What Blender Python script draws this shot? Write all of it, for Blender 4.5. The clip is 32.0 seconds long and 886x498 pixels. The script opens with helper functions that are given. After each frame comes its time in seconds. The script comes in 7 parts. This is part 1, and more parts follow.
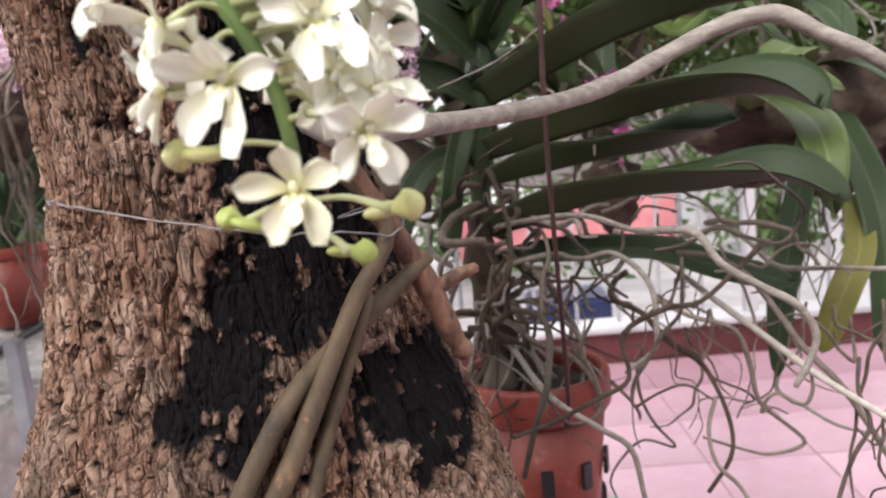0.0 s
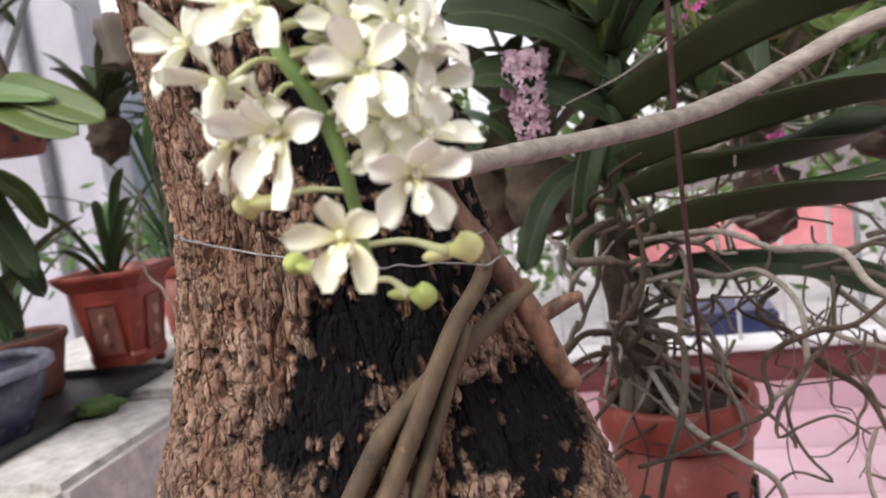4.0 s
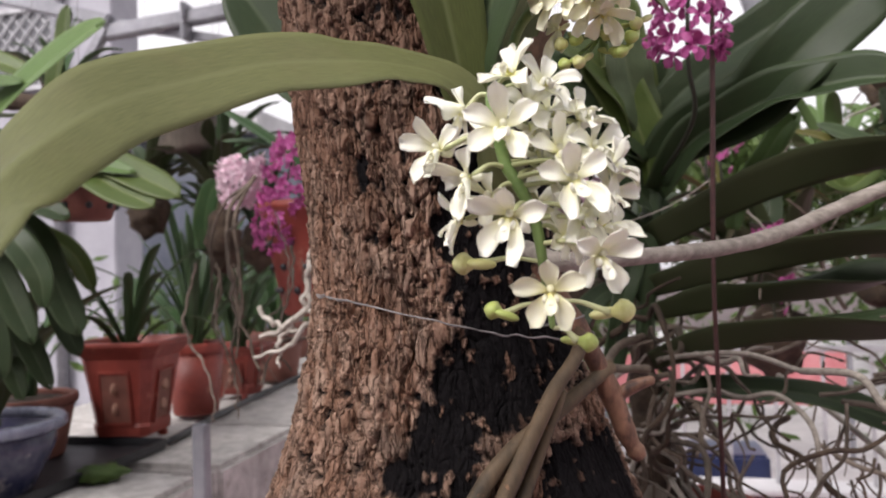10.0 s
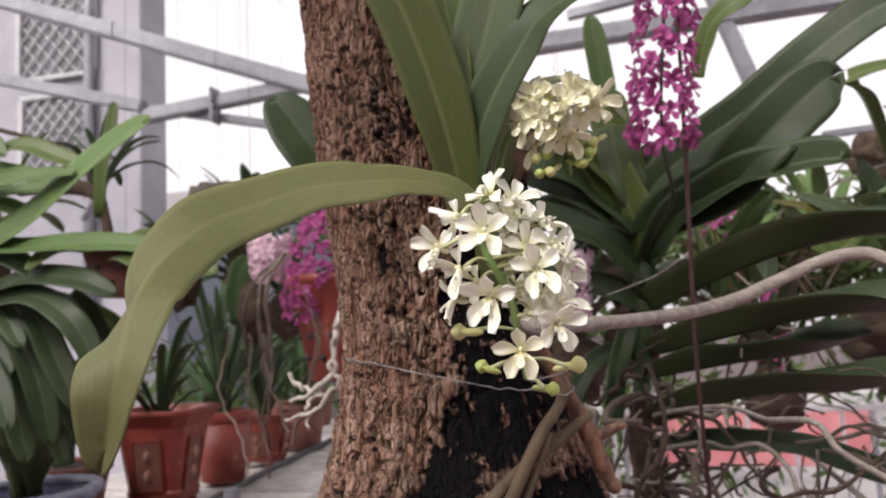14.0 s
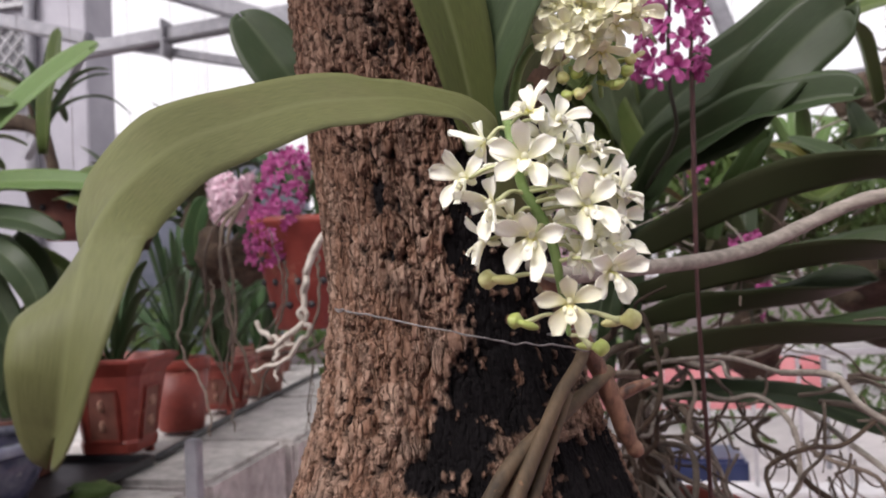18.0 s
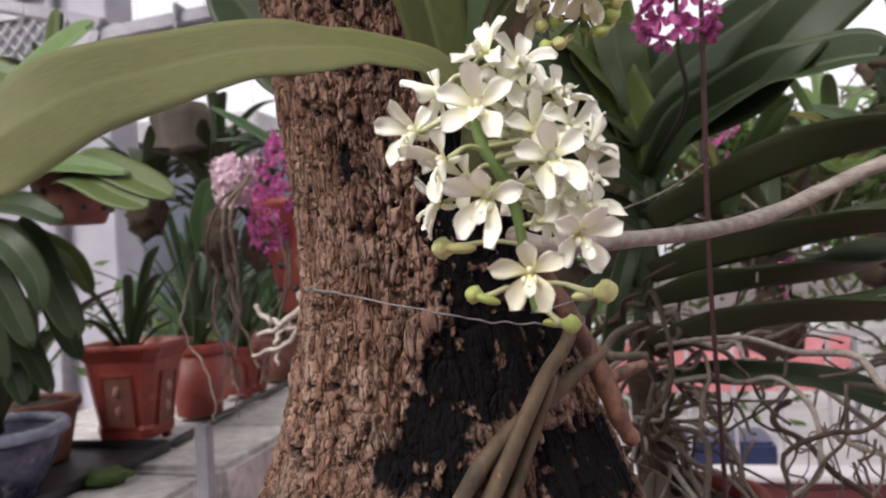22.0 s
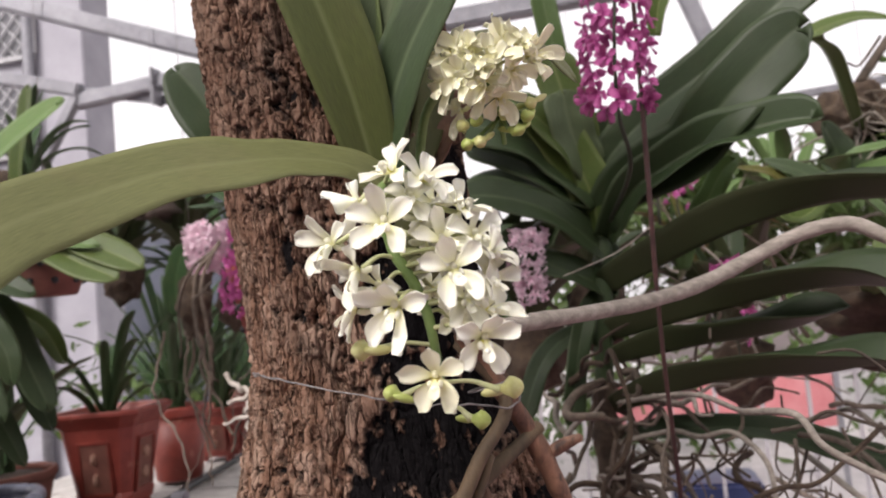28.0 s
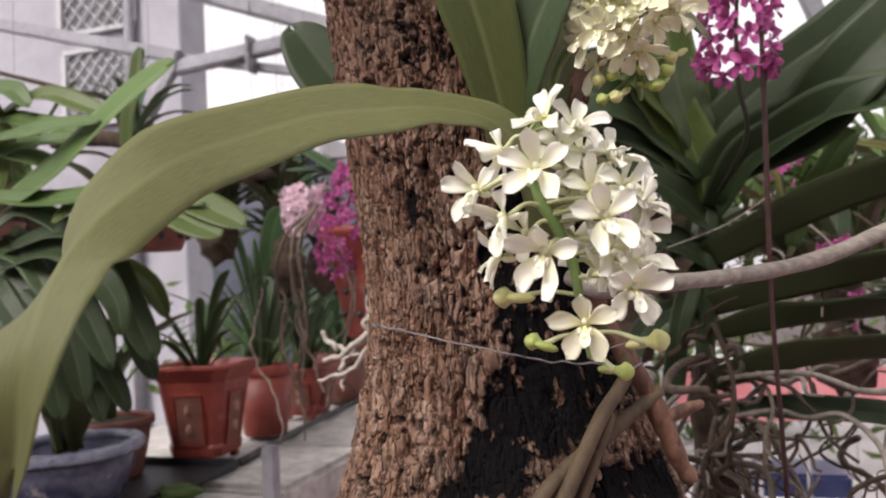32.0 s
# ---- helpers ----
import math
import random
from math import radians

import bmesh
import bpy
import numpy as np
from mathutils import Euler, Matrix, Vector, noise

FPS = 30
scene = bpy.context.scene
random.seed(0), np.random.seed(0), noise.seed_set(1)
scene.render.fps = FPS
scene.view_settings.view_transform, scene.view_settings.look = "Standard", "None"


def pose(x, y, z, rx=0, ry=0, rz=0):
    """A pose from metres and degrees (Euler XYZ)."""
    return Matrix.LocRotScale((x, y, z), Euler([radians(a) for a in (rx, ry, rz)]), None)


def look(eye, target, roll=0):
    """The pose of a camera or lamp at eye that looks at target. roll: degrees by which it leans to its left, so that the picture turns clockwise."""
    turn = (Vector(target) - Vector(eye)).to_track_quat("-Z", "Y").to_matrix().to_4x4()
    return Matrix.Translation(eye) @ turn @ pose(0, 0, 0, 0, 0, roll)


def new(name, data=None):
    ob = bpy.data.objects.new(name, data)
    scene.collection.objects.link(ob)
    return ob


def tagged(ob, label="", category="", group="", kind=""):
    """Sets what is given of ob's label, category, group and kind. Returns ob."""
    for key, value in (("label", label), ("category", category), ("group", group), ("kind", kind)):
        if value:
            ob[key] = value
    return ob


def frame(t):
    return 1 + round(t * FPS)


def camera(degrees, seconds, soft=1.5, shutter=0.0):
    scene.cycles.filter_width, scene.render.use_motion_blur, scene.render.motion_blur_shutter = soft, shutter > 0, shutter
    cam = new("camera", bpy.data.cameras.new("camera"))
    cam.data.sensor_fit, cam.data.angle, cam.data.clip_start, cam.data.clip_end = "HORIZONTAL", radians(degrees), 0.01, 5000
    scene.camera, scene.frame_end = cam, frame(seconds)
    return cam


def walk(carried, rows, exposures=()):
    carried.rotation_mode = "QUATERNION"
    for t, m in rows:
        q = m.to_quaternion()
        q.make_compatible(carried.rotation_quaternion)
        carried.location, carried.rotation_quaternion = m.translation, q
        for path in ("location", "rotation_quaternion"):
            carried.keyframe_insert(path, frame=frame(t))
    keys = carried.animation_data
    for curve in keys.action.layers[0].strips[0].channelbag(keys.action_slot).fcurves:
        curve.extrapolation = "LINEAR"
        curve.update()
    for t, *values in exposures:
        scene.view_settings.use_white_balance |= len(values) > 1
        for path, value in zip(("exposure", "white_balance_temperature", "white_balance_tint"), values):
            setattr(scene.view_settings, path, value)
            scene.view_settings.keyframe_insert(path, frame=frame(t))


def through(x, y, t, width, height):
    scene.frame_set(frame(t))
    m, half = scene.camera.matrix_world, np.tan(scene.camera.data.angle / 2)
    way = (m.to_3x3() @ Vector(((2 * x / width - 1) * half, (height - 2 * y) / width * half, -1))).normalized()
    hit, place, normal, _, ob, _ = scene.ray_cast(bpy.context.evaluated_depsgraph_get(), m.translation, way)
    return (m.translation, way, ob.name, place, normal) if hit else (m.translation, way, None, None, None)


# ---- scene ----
cam = camera(59.5, 32.0, 1.8)
EXPO = [(0.0, 1.07, 6450, 13), (3.0, 0.97, 6480, 13), (4.5, 0.95, 6500, 13), (7.0, 0.63, 6550, 15), (11.0, 0.61, 6550, 16), (13.0, 0.58, 6700, 17), (17.0, 0.55, 6550, 17), (19.5, 0.65, 6550, 17), (21.5, 0.53, 6550, 17), (25.0, 0.71, 6650, 16), (32.0, 0.59, 6750, 17)]
PATH = [
    (0, (0.0235, 0.0302, 1.3402), (-0.0649, 2.0014, 1.0138), -5.65),
    (0.5, (0.0184, 0.0154, 1.3456), (-0.1052, 1.9882, 1.0409), -5.54),
    (1, (0.0168, 0.0101, 1.3485), (-0.1613, 1.9838, 1.0786), -5.62),
    (1.5, (0.0174, 0.0100, 1.3431), (-0.1826, 1.9823, 1.0784), -5.87),
    (2, (0.0252, 0.0068, 1.3440), (-0.2009, 1.9744, 1.0660), -5.68),
    (2.5, (0.0303, 0.0160, 1.3519), (-0.2718, 1.9785, 1.1124), -5.82),
    (3, (0.0564, 0.0369, 1.3446), (-0.3101, 1.9893, 1.1125), -7.55),
    (3.5, (0.0475, 0.0335, 1.3484), (-0.3573, 1.9776, 1.1104), -8.05),
    (4, (0.0510, 0.0383, 1.3457), (-0.4268, 1.9637, 1.0915), -7.98),
    (4.5, (0.0194, 0.0191, 1.3475), (-0.5463, 1.9213, 1.0997), -5.69),
    (6.5, (0.0015, -0.0104, 1.3547), (-0.3885, 1.9478, 1.2386), -1.14),
    (7, (-0.0048, -0.0384, 1.3547), (-0.3391, 1.9293, 1.2257), -1.51),
    (7.5, (-0.0033, -0.0612, 1.3538), (-0.2914, 1.9141, 1.2315), -2.25),
    (8, (-0.0056, -0.0734, 1.3520), (-0.2676, 1.9076, 1.2679), -1.87),
    (8.5, (0.0003, -0.0729, 1.3498), (-0.2939, 1.9050, 1.3125), -2.14),
    (9, (0.0059, -0.0745, 1.3461), (-0.3896, 1.8859, 1.3550), -2.40),
    (9.5, (-0.0004, -0.0647, 1.3358), (-0.4309, 1.8880, 1.3751), -1.59),
    (10, (0.0040, -0.0638, 1.3383), (-0.4386, 1.8863, 1.3731), -1.58),
    (10.5, (0.0150, -0.0789, 1.3434), (-0.4440, 1.8674, 1.3753), -1.98),
    (11, (0.0256, -0.0807, 1.3452), (-0.4587, 1.8590, 1.3993), -2.22),
    (11.5, (0.0264, -0.1091, 1.3452), (-0.4740, 1.8249, 1.4408), -2.33),
    (12, (0.0250, -0.1549, 1.3458), (-0.4646, 1.7775, 1.5077), -2.31),
    (12.5, (0.0323, -0.1749, 1.3466), (-0.4401, 1.7555, 1.5713), -2.18),
    (13, (0.0342, -0.1718, 1.3475), (-0.4389, 1.7546, 1.6028), -1.74),
    (13.5, (0.0352, -0.1759, 1.3474), (-0.4425, 1.7498, 1.5989), -2.57),
    (14, (0.0397, -0.1714, 1.3394), (-0.4437, 1.7583, 1.5454), -2.65),
    (14.5, (0.0162, -0.0930, 1.3522), (-0.4304, 1.8541, 1.4484), -1.29),
    (16.5, (0.0008, -0.0010, 1.3651), (-0.2738, 1.9796, 1.4085), -3.84),
    (17, (-0.0059, -0.0323, 1.3594), (-0.3205, 1.9419, 1.4200), -2.88),
    (17.5, (-0.0112, -0.0688, 1.3506), (-0.3588, 1.8995, 1.4220), -2.32),
    (18, (-0.0098, -0.1061, 1.3415), (-0.3926, 1.8559, 1.4034), -2.49),
    (18.5, (-0.0056, -0.1311, 1.3406), (-0.4087, 1.8265, 1.4151), -2.22),
    (19, (-0.0103, -0.1514, 1.3403), (-0.4358, 1.8005, 1.4349), -1.94),
    (19.5, (0.0038, -0.1209, 1.3423), (-0.4027, 1.8340, 1.4576), -2.58),
    (20, (0.0121, -0.0858, 1.3495), (-0.3489, 1.8779, 1.4662), -3.75),
    (20.5, (0.0052, -0.0510, 1.3484), (-0.3405, 1.9158, 1.4588), -4.24),
    (21, (0.0057, -0.0305, 1.3447), (-0.3771, 1.9305, 1.4357), -4.13),
    (21.5, (0.0131, -0.0336, 1.3419), (-0.4093, 1.9202, 1.4063), -3.99),
    (22, (0.0119, -0.0567, 1.3334), (-0.4370, 1.8921, 1.3580), -3.12),
    (22.5, (0.0179, -0.0684, 1.3363), (-0.4298, 1.8808, 1.3331), -2.91),
    (23, (0.0087, -0.0698, 1.3345), (-0.4623, 1.8739, 1.3391), -3.14),
    (23.5, (0.0130, -0.0995, 1.3385), (-0.4489, 1.8461, 1.3762), -3.68),
    (24, (0.0221, -0.1210, 1.3382), (-0.3872, 1.8350, 1.4183), -4.42),
    (24.5, (0.0378, -0.1375, 1.3413), (-0.3287, 1.8251, 1.4596), -4.93),
    (25, (0.0240, -0.1533, 1.3395), (-0.3081, 1.8136, 1.4845), -4.81),
    (25.5, (0.0262, -0.1701, 1.3386), (-0.2802, 1.8024, 1.4633), -5.34),
    (26, (0.0374, -0.1096, 1.3431), (-0.2651, 1.8663, 1.4105), -5.27),
    (26.5, (0.0342, -0.0931, 1.3489), (-0.3111, 1.8714, 1.4964), -3.75),
    (28.5, (0.0503, -0.0700, 1.3588), (-0.3668, 1.8812, 1.4969), -5.24),
    (29, (0.0445, -0.0719, 1.3637), (-0.3797, 1.8782, 1.4958), -3.65),
    (29.5, (0.0397, -0.0741, 1.3600), (-0.4175, 1.8699, 1.4689), -2.27),
    (30, (0.0406, -0.0774, 1.3587), (-0.4625, 1.8559, 1.4536), -1.77),
    (30.5, (0.0327, -0.0911, 1.3530), (-0.5108, 1.8308, 1.4585), -1.48),
    (31, (0.0319, -0.1147, 1.3481), (-0.5643, 1.7901, 1.4754), -2.27),
    (31.5, (0.0292, -0.0885, 1.3482), (-0.5734, 1.8154, 1.4585), -2.42),
    (32, (0.0182, -0.0800, 1.3452), (-0.5800, 1.8264, 1.4325), -2.74),
]
# a small-sensor lens focused on the flower spike
cam.data.dof.use_dof = True
cam.data.dof.focus_distance, cam.data.dof.aperture_fstop = 0.40, 14.0
walk(cam, [(t, look(eye, target, roll)) for t, eye, target, roll in PATH], exposures=EXPO)

# ---- world and light: bright overcast day ----
world = bpy.data.worlds.new("world")
scene.world = world
world.use_nodes = True
wn, wl = world.node_tree.nodes, world.node_tree.links
sky = wn.new("ShaderNodeTexSky")
sky.sky_type = "NISHITA"
sky.sun_disc = False
sky.sun_elevation, sky.sun_rotation = radians(44), radians(203)
sky.air_density, sky.dust_density, sky.ozone_density = 1.0, 6.0, 1.0
veil = wn.new("ShaderNodeHueSaturation")
veil.inputs["Saturation"].default_value = 0.10
wl.new(sky.outputs[0], veil.inputs["Color"])
cloud = wn.new("ShaderNodeMix")
cloud.data_type = "RGBA"
cloud.inputs["Factor"].default_value = 0.65
cloud.inputs["B"].default_value = (4.6, 4.6, 4.75, 1)
wl.new(veil.outputs[0], cloud.inputs["A"])
wl.new(cloud.outputs["Result"], wn["Background"].inputs["Color"])
wn["Background"].inputs["Strength"].default_value = 0.18
sun = new("sun", bpy.data.lights.new("sun", "SUN"))
sun.data.energy, sun.data.angle, sun.data.color = 1.75, radians(30), (1.0, 0.97, 0.93)
sun.matrix_world = look((0, 0, 0), (0.38, 0.90, -0.95))


# ---- materials ----
def shader(name, rough=0.5, metal=0.0, spec=0.5):
    m = bpy.data.materials.new(name)
    m.use_nodes = True
    b = m.node_tree.nodes["Principled BSDF"]
    b.inputs["Roughness"].default_value, b.inputs["Metallic"].default_value = rough, metal
    b.inputs["Specular IOR Level"].default_value = spec
    return m, m.node_tree.nodes, m.node_tree.links, b


def noisy(nodes, links, coord, scale, detail=6.0, rough=0.6, stretch=(1, 1, 1)):
    mp = nodes.new("ShaderNodeMapping")
    mp.inputs["Scale"].default_value = stretch
    links.new(coord, mp.inputs["Vector"])
    n = nodes.new("ShaderNodeTexNoise")
    n.inputs["Scale"].default_value, n.inputs["Detail"].default_value, n.inputs["Roughness"].default_value = scale, detail, rough
    links.new(mp.outputs[0], n.inputs["Vector"])
    return n.outputs["Fac"]


def ramp(nodes, links, fac, stops):
    r = nodes.new("ShaderNodeValToRGB")
    e = r.color_ramp.elements
    e[0].position, e[0].color = stops[0][0], (*stops[0][1], 1)
    e[1].position, e[1].color = stops[-1][0], (*stops[-1][1], 1)
    for p, c in stops[1:-1]:
        k = e.new(p)
        k.color = (*c, 1)
    links.new(fac, r.inputs["Fac"])
    return r.outputs["Color"]


def mix(nodes, links, fac, a, b, mode="MIX"):
    m = nodes.new("ShaderNodeMix")
    m.data_type, m.blend_type = "RGBA", mode
    for sock, v in ((m.inputs["Factor"], fac), (m.inputs["A"], a), (m.inputs["B"], b)):
        if isinstance(v, (int, float)):
            sock.default_value = v
        elif isinstance(v, tuple):
            sock.default_value = (*v, 1)
        else:
            links.new(v, sock)
    return m.outputs["Result"]


def bump(nodes, links, b, height, strength, distance):
    k = nodes.new("ShaderNodeBump")
    k.inputs["Strength"].default_value, k.inputs["Distance"].default_value = strength, distance
    links.new(height, k.inputs["Height"])
    links.new(k.outputs[0], b.inputs["Normal"])


def attr(nodes, name):
    a = nodes.new("ShaderNodeAttribute")
    a.attribute_name = name
    return a.outputs["Fac"]


def grained(name, low, high, scale, rough=0.6, metal=0.0, relief=0.3, depth=0.002, stretch=(1, 1, 1), spots=None, each=0.0):
    """Two-scale mottled surface: broad stains and fine grain."""
    low, high = tuple(v * 0.8 for v in low), tuple(v * 0.8 for v in high)
    m, n, l, b = shader(name, rough, metal)
    co = n.new("ShaderNodeTexCoord").outputs["Object"]
    fine = noisy(n, l, co, scale, 8, 0.65, stretch)
    broad = noisy(n, l, co, scale * 0.14, 4, 0.6)
    c = ramp(n, l, fine, [(0.3, low), (0.72, high)])
    dull = tuple(0.55 * v for v in low)
    c = mix(n, l, ramp(n, l, broad, [(0.45, (0, 0, 0)), (0.75, (0.6, 0.6, 0.6))]), c, dull)
    if spots:
        sp = noisy(n, l, co, scale * 0.6, 5, 0.7)
        c = mix(n, l, ramp(n, l, sp, [(0.6, (0, 0, 0)), (0.7, (1, 1, 1))]), c, spots)
    if each:
        inf = n.new("ShaderNodeObjectInfo")
        hs = n.new("ShaderNodeHueSaturation")
        mr = n.new("ShaderNodeMapRange")
        mr.inputs["To Min"].default_value, mr.inputs["To Max"].default_value = 1 - each, 1 + each
        l.new(inf.outputs["Random"], mr.inputs["Value"])
        l.new(mr.outputs[0], hs.inputs["Value"])
        l.new(c, hs.inputs["Color"])
        c = hs.outputs["Color"]
    l.new(c, b.inputs["Base Color"])
    rr = n.new("ShaderNodeMapRange")
    rr.inputs["To Min"].default_value, rr.inputs["To Max"].default_value = max(0.05, rough - 0.12), min(1, rough + 0.12)
    l.new(broad, rr.inputs["Value"])
    l.new(rr.outputs[0], b.inputs["Roughness"])
    bump(n, l, b, fine, relief, depth)
    return m


def leafy(name, top, vein, under, rough=0.42, blotch=(0.2, 0.2, 0.06), dirt=0.25):
    """Strap leaf: lengthwise veins, paler midrib, dull underside, blotches, a little light let through."""
    top, vein, under, blotch = (tuple(v * 0.72 for v in c) for c in (top, vein, under, blotch))
    m, n, l, b = shader(name, rough, 0.0, 0.3)
    uv = n.new("ShaderNodeTexCoord").outputs["UV"]
    obj = n.new("ShaderNodeTexCoord").outputs["Object"]
    streak = noisy(n, l, uv, 6.0, 4, 0.6, (9.0, 0.7, 1))
    broad = noisy(n, l, obj, 28.0, 5, 0.65)
    speck = noisy(n, l, obj, 190.0, 4, 0.7)
    dark = tuple(v * 0.72 for v in top)
    c = ramp(n, l, streak, [(0.3, dark), (0.7, top)])
    c = mix(n, l, ramp(n, l, broad, [(0.5, (0, 0, 0)), (0.78, (dirt,) * 3)]), c, blotch)
    c = mix(n, l, ramp(n, l, speck, [(0.66, (0, 0, 0)), (0.74, (0.35, 0.35, 0.35))]), c, tuple(v * 0.5 for v in top))
    c = mix(n, l, attr(n, "rib"), c, vein)
    c = mix(n, l, attr(n, "under"), c, under)
    inf = n.new("ShaderNodeObjectInfo")
    hs = n.new("ShaderNodeHueSaturation")
    mr = n.new("ShaderNodeMapRange")
    mr.inputs["To Min"].default_value, mr.inputs["To Max"].default_value = 0.8, 1.18
    l.new(inf.outputs["Random"], mr.inputs["Value"])
    l.new(mr.outputs[0], hs.inputs["Value"])
    l.new(c, hs.inputs["Color"])
    l.new(hs.outputs[0], b.inputs["Base Color"])
    tr = n.new("ShaderNodeBsdfTranslucent")
    l.new(hs.outputs[0], tr.inputs["Color"])
    ms = n.new("ShaderNodeMixShader")
    ms.inputs[0].default_value = 0.22
    l.new(b.outputs[0], ms.inputs[1])
    l.new(tr.outputs[0], ms.inputs[2])
    l.new(ms.outputs[0], n["Material Output"].inputs["Surface"])
    bump(n, l, b, streak, 0.25, 0.0008)
    return m


def petalled(name, edge, middle, heart, through=0.22, rough=0.5):
    """Petal: colour runs from the heart of the flower outwards along the tint attribute."""
    m, n, l, b = shader(name, rough, 0.0, 0.35)
    b.inputs["Subsurface Weight"].default_value, b.inputs["Subsurface Scale"].default_value = 0.12, 0.002
    b.inputs["Subsurface Radius"].default_value = (1.0, 1.0, 0.9)
    co = n.new("ShaderNodeTexCoord").outputs["Object"]
    fine = noisy(n, l, co, 420.0, 4, 0.6)
    c = ramp(n, l, attr(n, "tint"), [(0.0, edge), (0.55, middle), (1.0, heart)])
    c = mix(n, l, ramp(n, l, fine, [(0.35, (0, 0, 0)), (0.8, (0.3, 0.3, 0.3))]), c, middle)
    inf = n.new("ShaderNodeObjectInfo")
    hs = n.new("ShaderNodeHueSaturation")
    mr = n.new("ShaderNodeMapRange")
    mr.inputs["To Min"].default_value, mr.inputs["To Max"].default_value = 0.9, 1.06
    l.new(inf.outputs["Random"], mr.inputs["Value"])
    l.new(mr.outputs[0], hs.inputs["Value"])
    l.new(c, hs.inputs["Color"])
    l.new(hs.outputs[0], b.inputs["Base Color"])
    tr = n.new("ShaderNodeBsdfTranslucent")
    l.new(hs.outputs[0], tr.inputs["Color"])
    ms = n.new("ShaderNodeMixShader")
    ms.inputs[0].default_value = through
    l.new(b.outputs[0], ms.inputs[1])
    l.new(tr.outputs[0], ms.inputs[2])
    l.new(ms.outputs[0], n["Material Output"].inputs["Surface"])
    bump(n, l, b, fine, 0.15, 0.0003)
    return m


def barky():
    m, n, l, b = shader("bark", 0.95, 0.0, 0.08)
    co = n.new("ShaderNodeTexCoord").outputs["Object"]
    fine = noisy(n, l, co, 520.0, 8, 0.7, (1, 1, 0.55))
    mid = noisy(n, l, co, 120.0, 6, 0.65, (1, 1, 0.3))
    broad = noisy(n, l, co, 20.0, 4, 0.6, (1, 1, 0.6))
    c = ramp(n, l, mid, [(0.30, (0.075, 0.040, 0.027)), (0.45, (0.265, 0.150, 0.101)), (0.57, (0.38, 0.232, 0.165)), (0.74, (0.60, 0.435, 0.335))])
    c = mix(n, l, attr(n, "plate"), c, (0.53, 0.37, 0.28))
    c = mix(n, l, ramp(n, l, broad, [(0.5, (0, 0, 0)), (0.7, (0.65, 0.65, 0.65))]), c, (0.13, 0.11, 0.095))
    # darker tone that puts the shade on the upper trunk into the colour
    c = mix(n, l, attr(n, "bark_shade"), c, (0.155, 0.088, 0.062))
    c = mix(n, l, ramp(n, l, fine, [(0.55, (0, 0, 0)), (0.75, (0.5, 0.5, 0.5))]), c, (0.075, 0.048, 0.038))
    mp = n.new("ShaderNodeMapping")
    mp.inputs["Scale"].default_value = (1, 1, 0.24)
    l.new(co, mp.inputs["Vector"])
    bend = n.new("ShaderNodeVectorMath")
    bend.operation = "MULTIPLY_ADD"
    wob = n.new("ShaderNodeTexNoise")
    wob.inputs["Scale"].default_value, wob.inputs["Detail"].default_value = 160.0, 3.0
    l.new(mp.outputs[0], wob.inputs["Vector"])
    l.new(wob.outputs["Color"], bend.inputs[0])
    bend.inputs[1].default_value = (0.008, 0.008, 0.008)
    l.new(mp.outputs[0], bend.inputs[2])
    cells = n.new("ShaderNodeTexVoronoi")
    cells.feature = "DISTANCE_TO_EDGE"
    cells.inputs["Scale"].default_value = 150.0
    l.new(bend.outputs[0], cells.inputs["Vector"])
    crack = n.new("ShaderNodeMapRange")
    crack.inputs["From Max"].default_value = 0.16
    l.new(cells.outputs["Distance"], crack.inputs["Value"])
    # dark brown lines paint the shade of the cracks into the bark colour
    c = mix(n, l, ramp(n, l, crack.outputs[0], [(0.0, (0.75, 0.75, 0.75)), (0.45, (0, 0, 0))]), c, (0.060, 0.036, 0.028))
    char = ramp(n, l, fine, [(0.3, (0.004, 0.0036, 0.004)), (0.8, (0.016, 0.014, 0.0145))])
    c = mix(n, l, attr(n, "char"), c, char)
    l.new(c, b.inputs["Base Color"])
    both = n.new("ShaderNodeMath")
    both.operation = "MULTIPLY_ADD"
    l.new(fine, both.inputs[0])
    both.inputs[1].default_value = 0.9
    l.new(crack.outputs[0], both.inputs[2])
    calm = n.new("ShaderNodeMapRange")
    calm.inputs["To Min"].default_value, calm.inputs["To Max"].default_value = 1.0, 0.3
    l.new(attr(n, "char"), calm.inputs["Value"])
    relief = n.new("ShaderNodeMath")
    relief.operation = "MULTIPLY"
    l.new(both.outputs[0], relief.inputs[0])
    l.new(calm.outputs[0], relief.inputs[1])
    bump(n, l, b, relief.outputs[0], 1.0, 0.0026)
    return m


BARK = barky()
LEAF_OLIVE = leafy("leaf_olive", (0.205, 0.220, 0.086), (0.228, 0.245, 0.105), (0.27, 0.29, 0.16), 0.5, (0.205, 0.185, 0.085), 0.45)
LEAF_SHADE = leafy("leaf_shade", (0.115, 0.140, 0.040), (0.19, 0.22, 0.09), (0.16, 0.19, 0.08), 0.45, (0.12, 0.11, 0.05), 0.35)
LEAF_PALE = leafy("leaf_pale", (0.185, 0.250, 0.125), (0.25, 0.31, 0.17), (0.2, 0.25, 0.13), 0.42, (0.2, 0.23, 0.11))
LEAF_MID = leafy("leaf_mid", (0.135, 0.20, 0.052), (0.26, 0.31, 0.12), (0.20, 0.25, 0.10), 0.38)
# midrib tone is lifted to carry a painted grey-green highlight as well
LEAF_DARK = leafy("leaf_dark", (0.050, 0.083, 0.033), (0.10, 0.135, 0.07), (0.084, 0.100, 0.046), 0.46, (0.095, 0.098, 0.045))
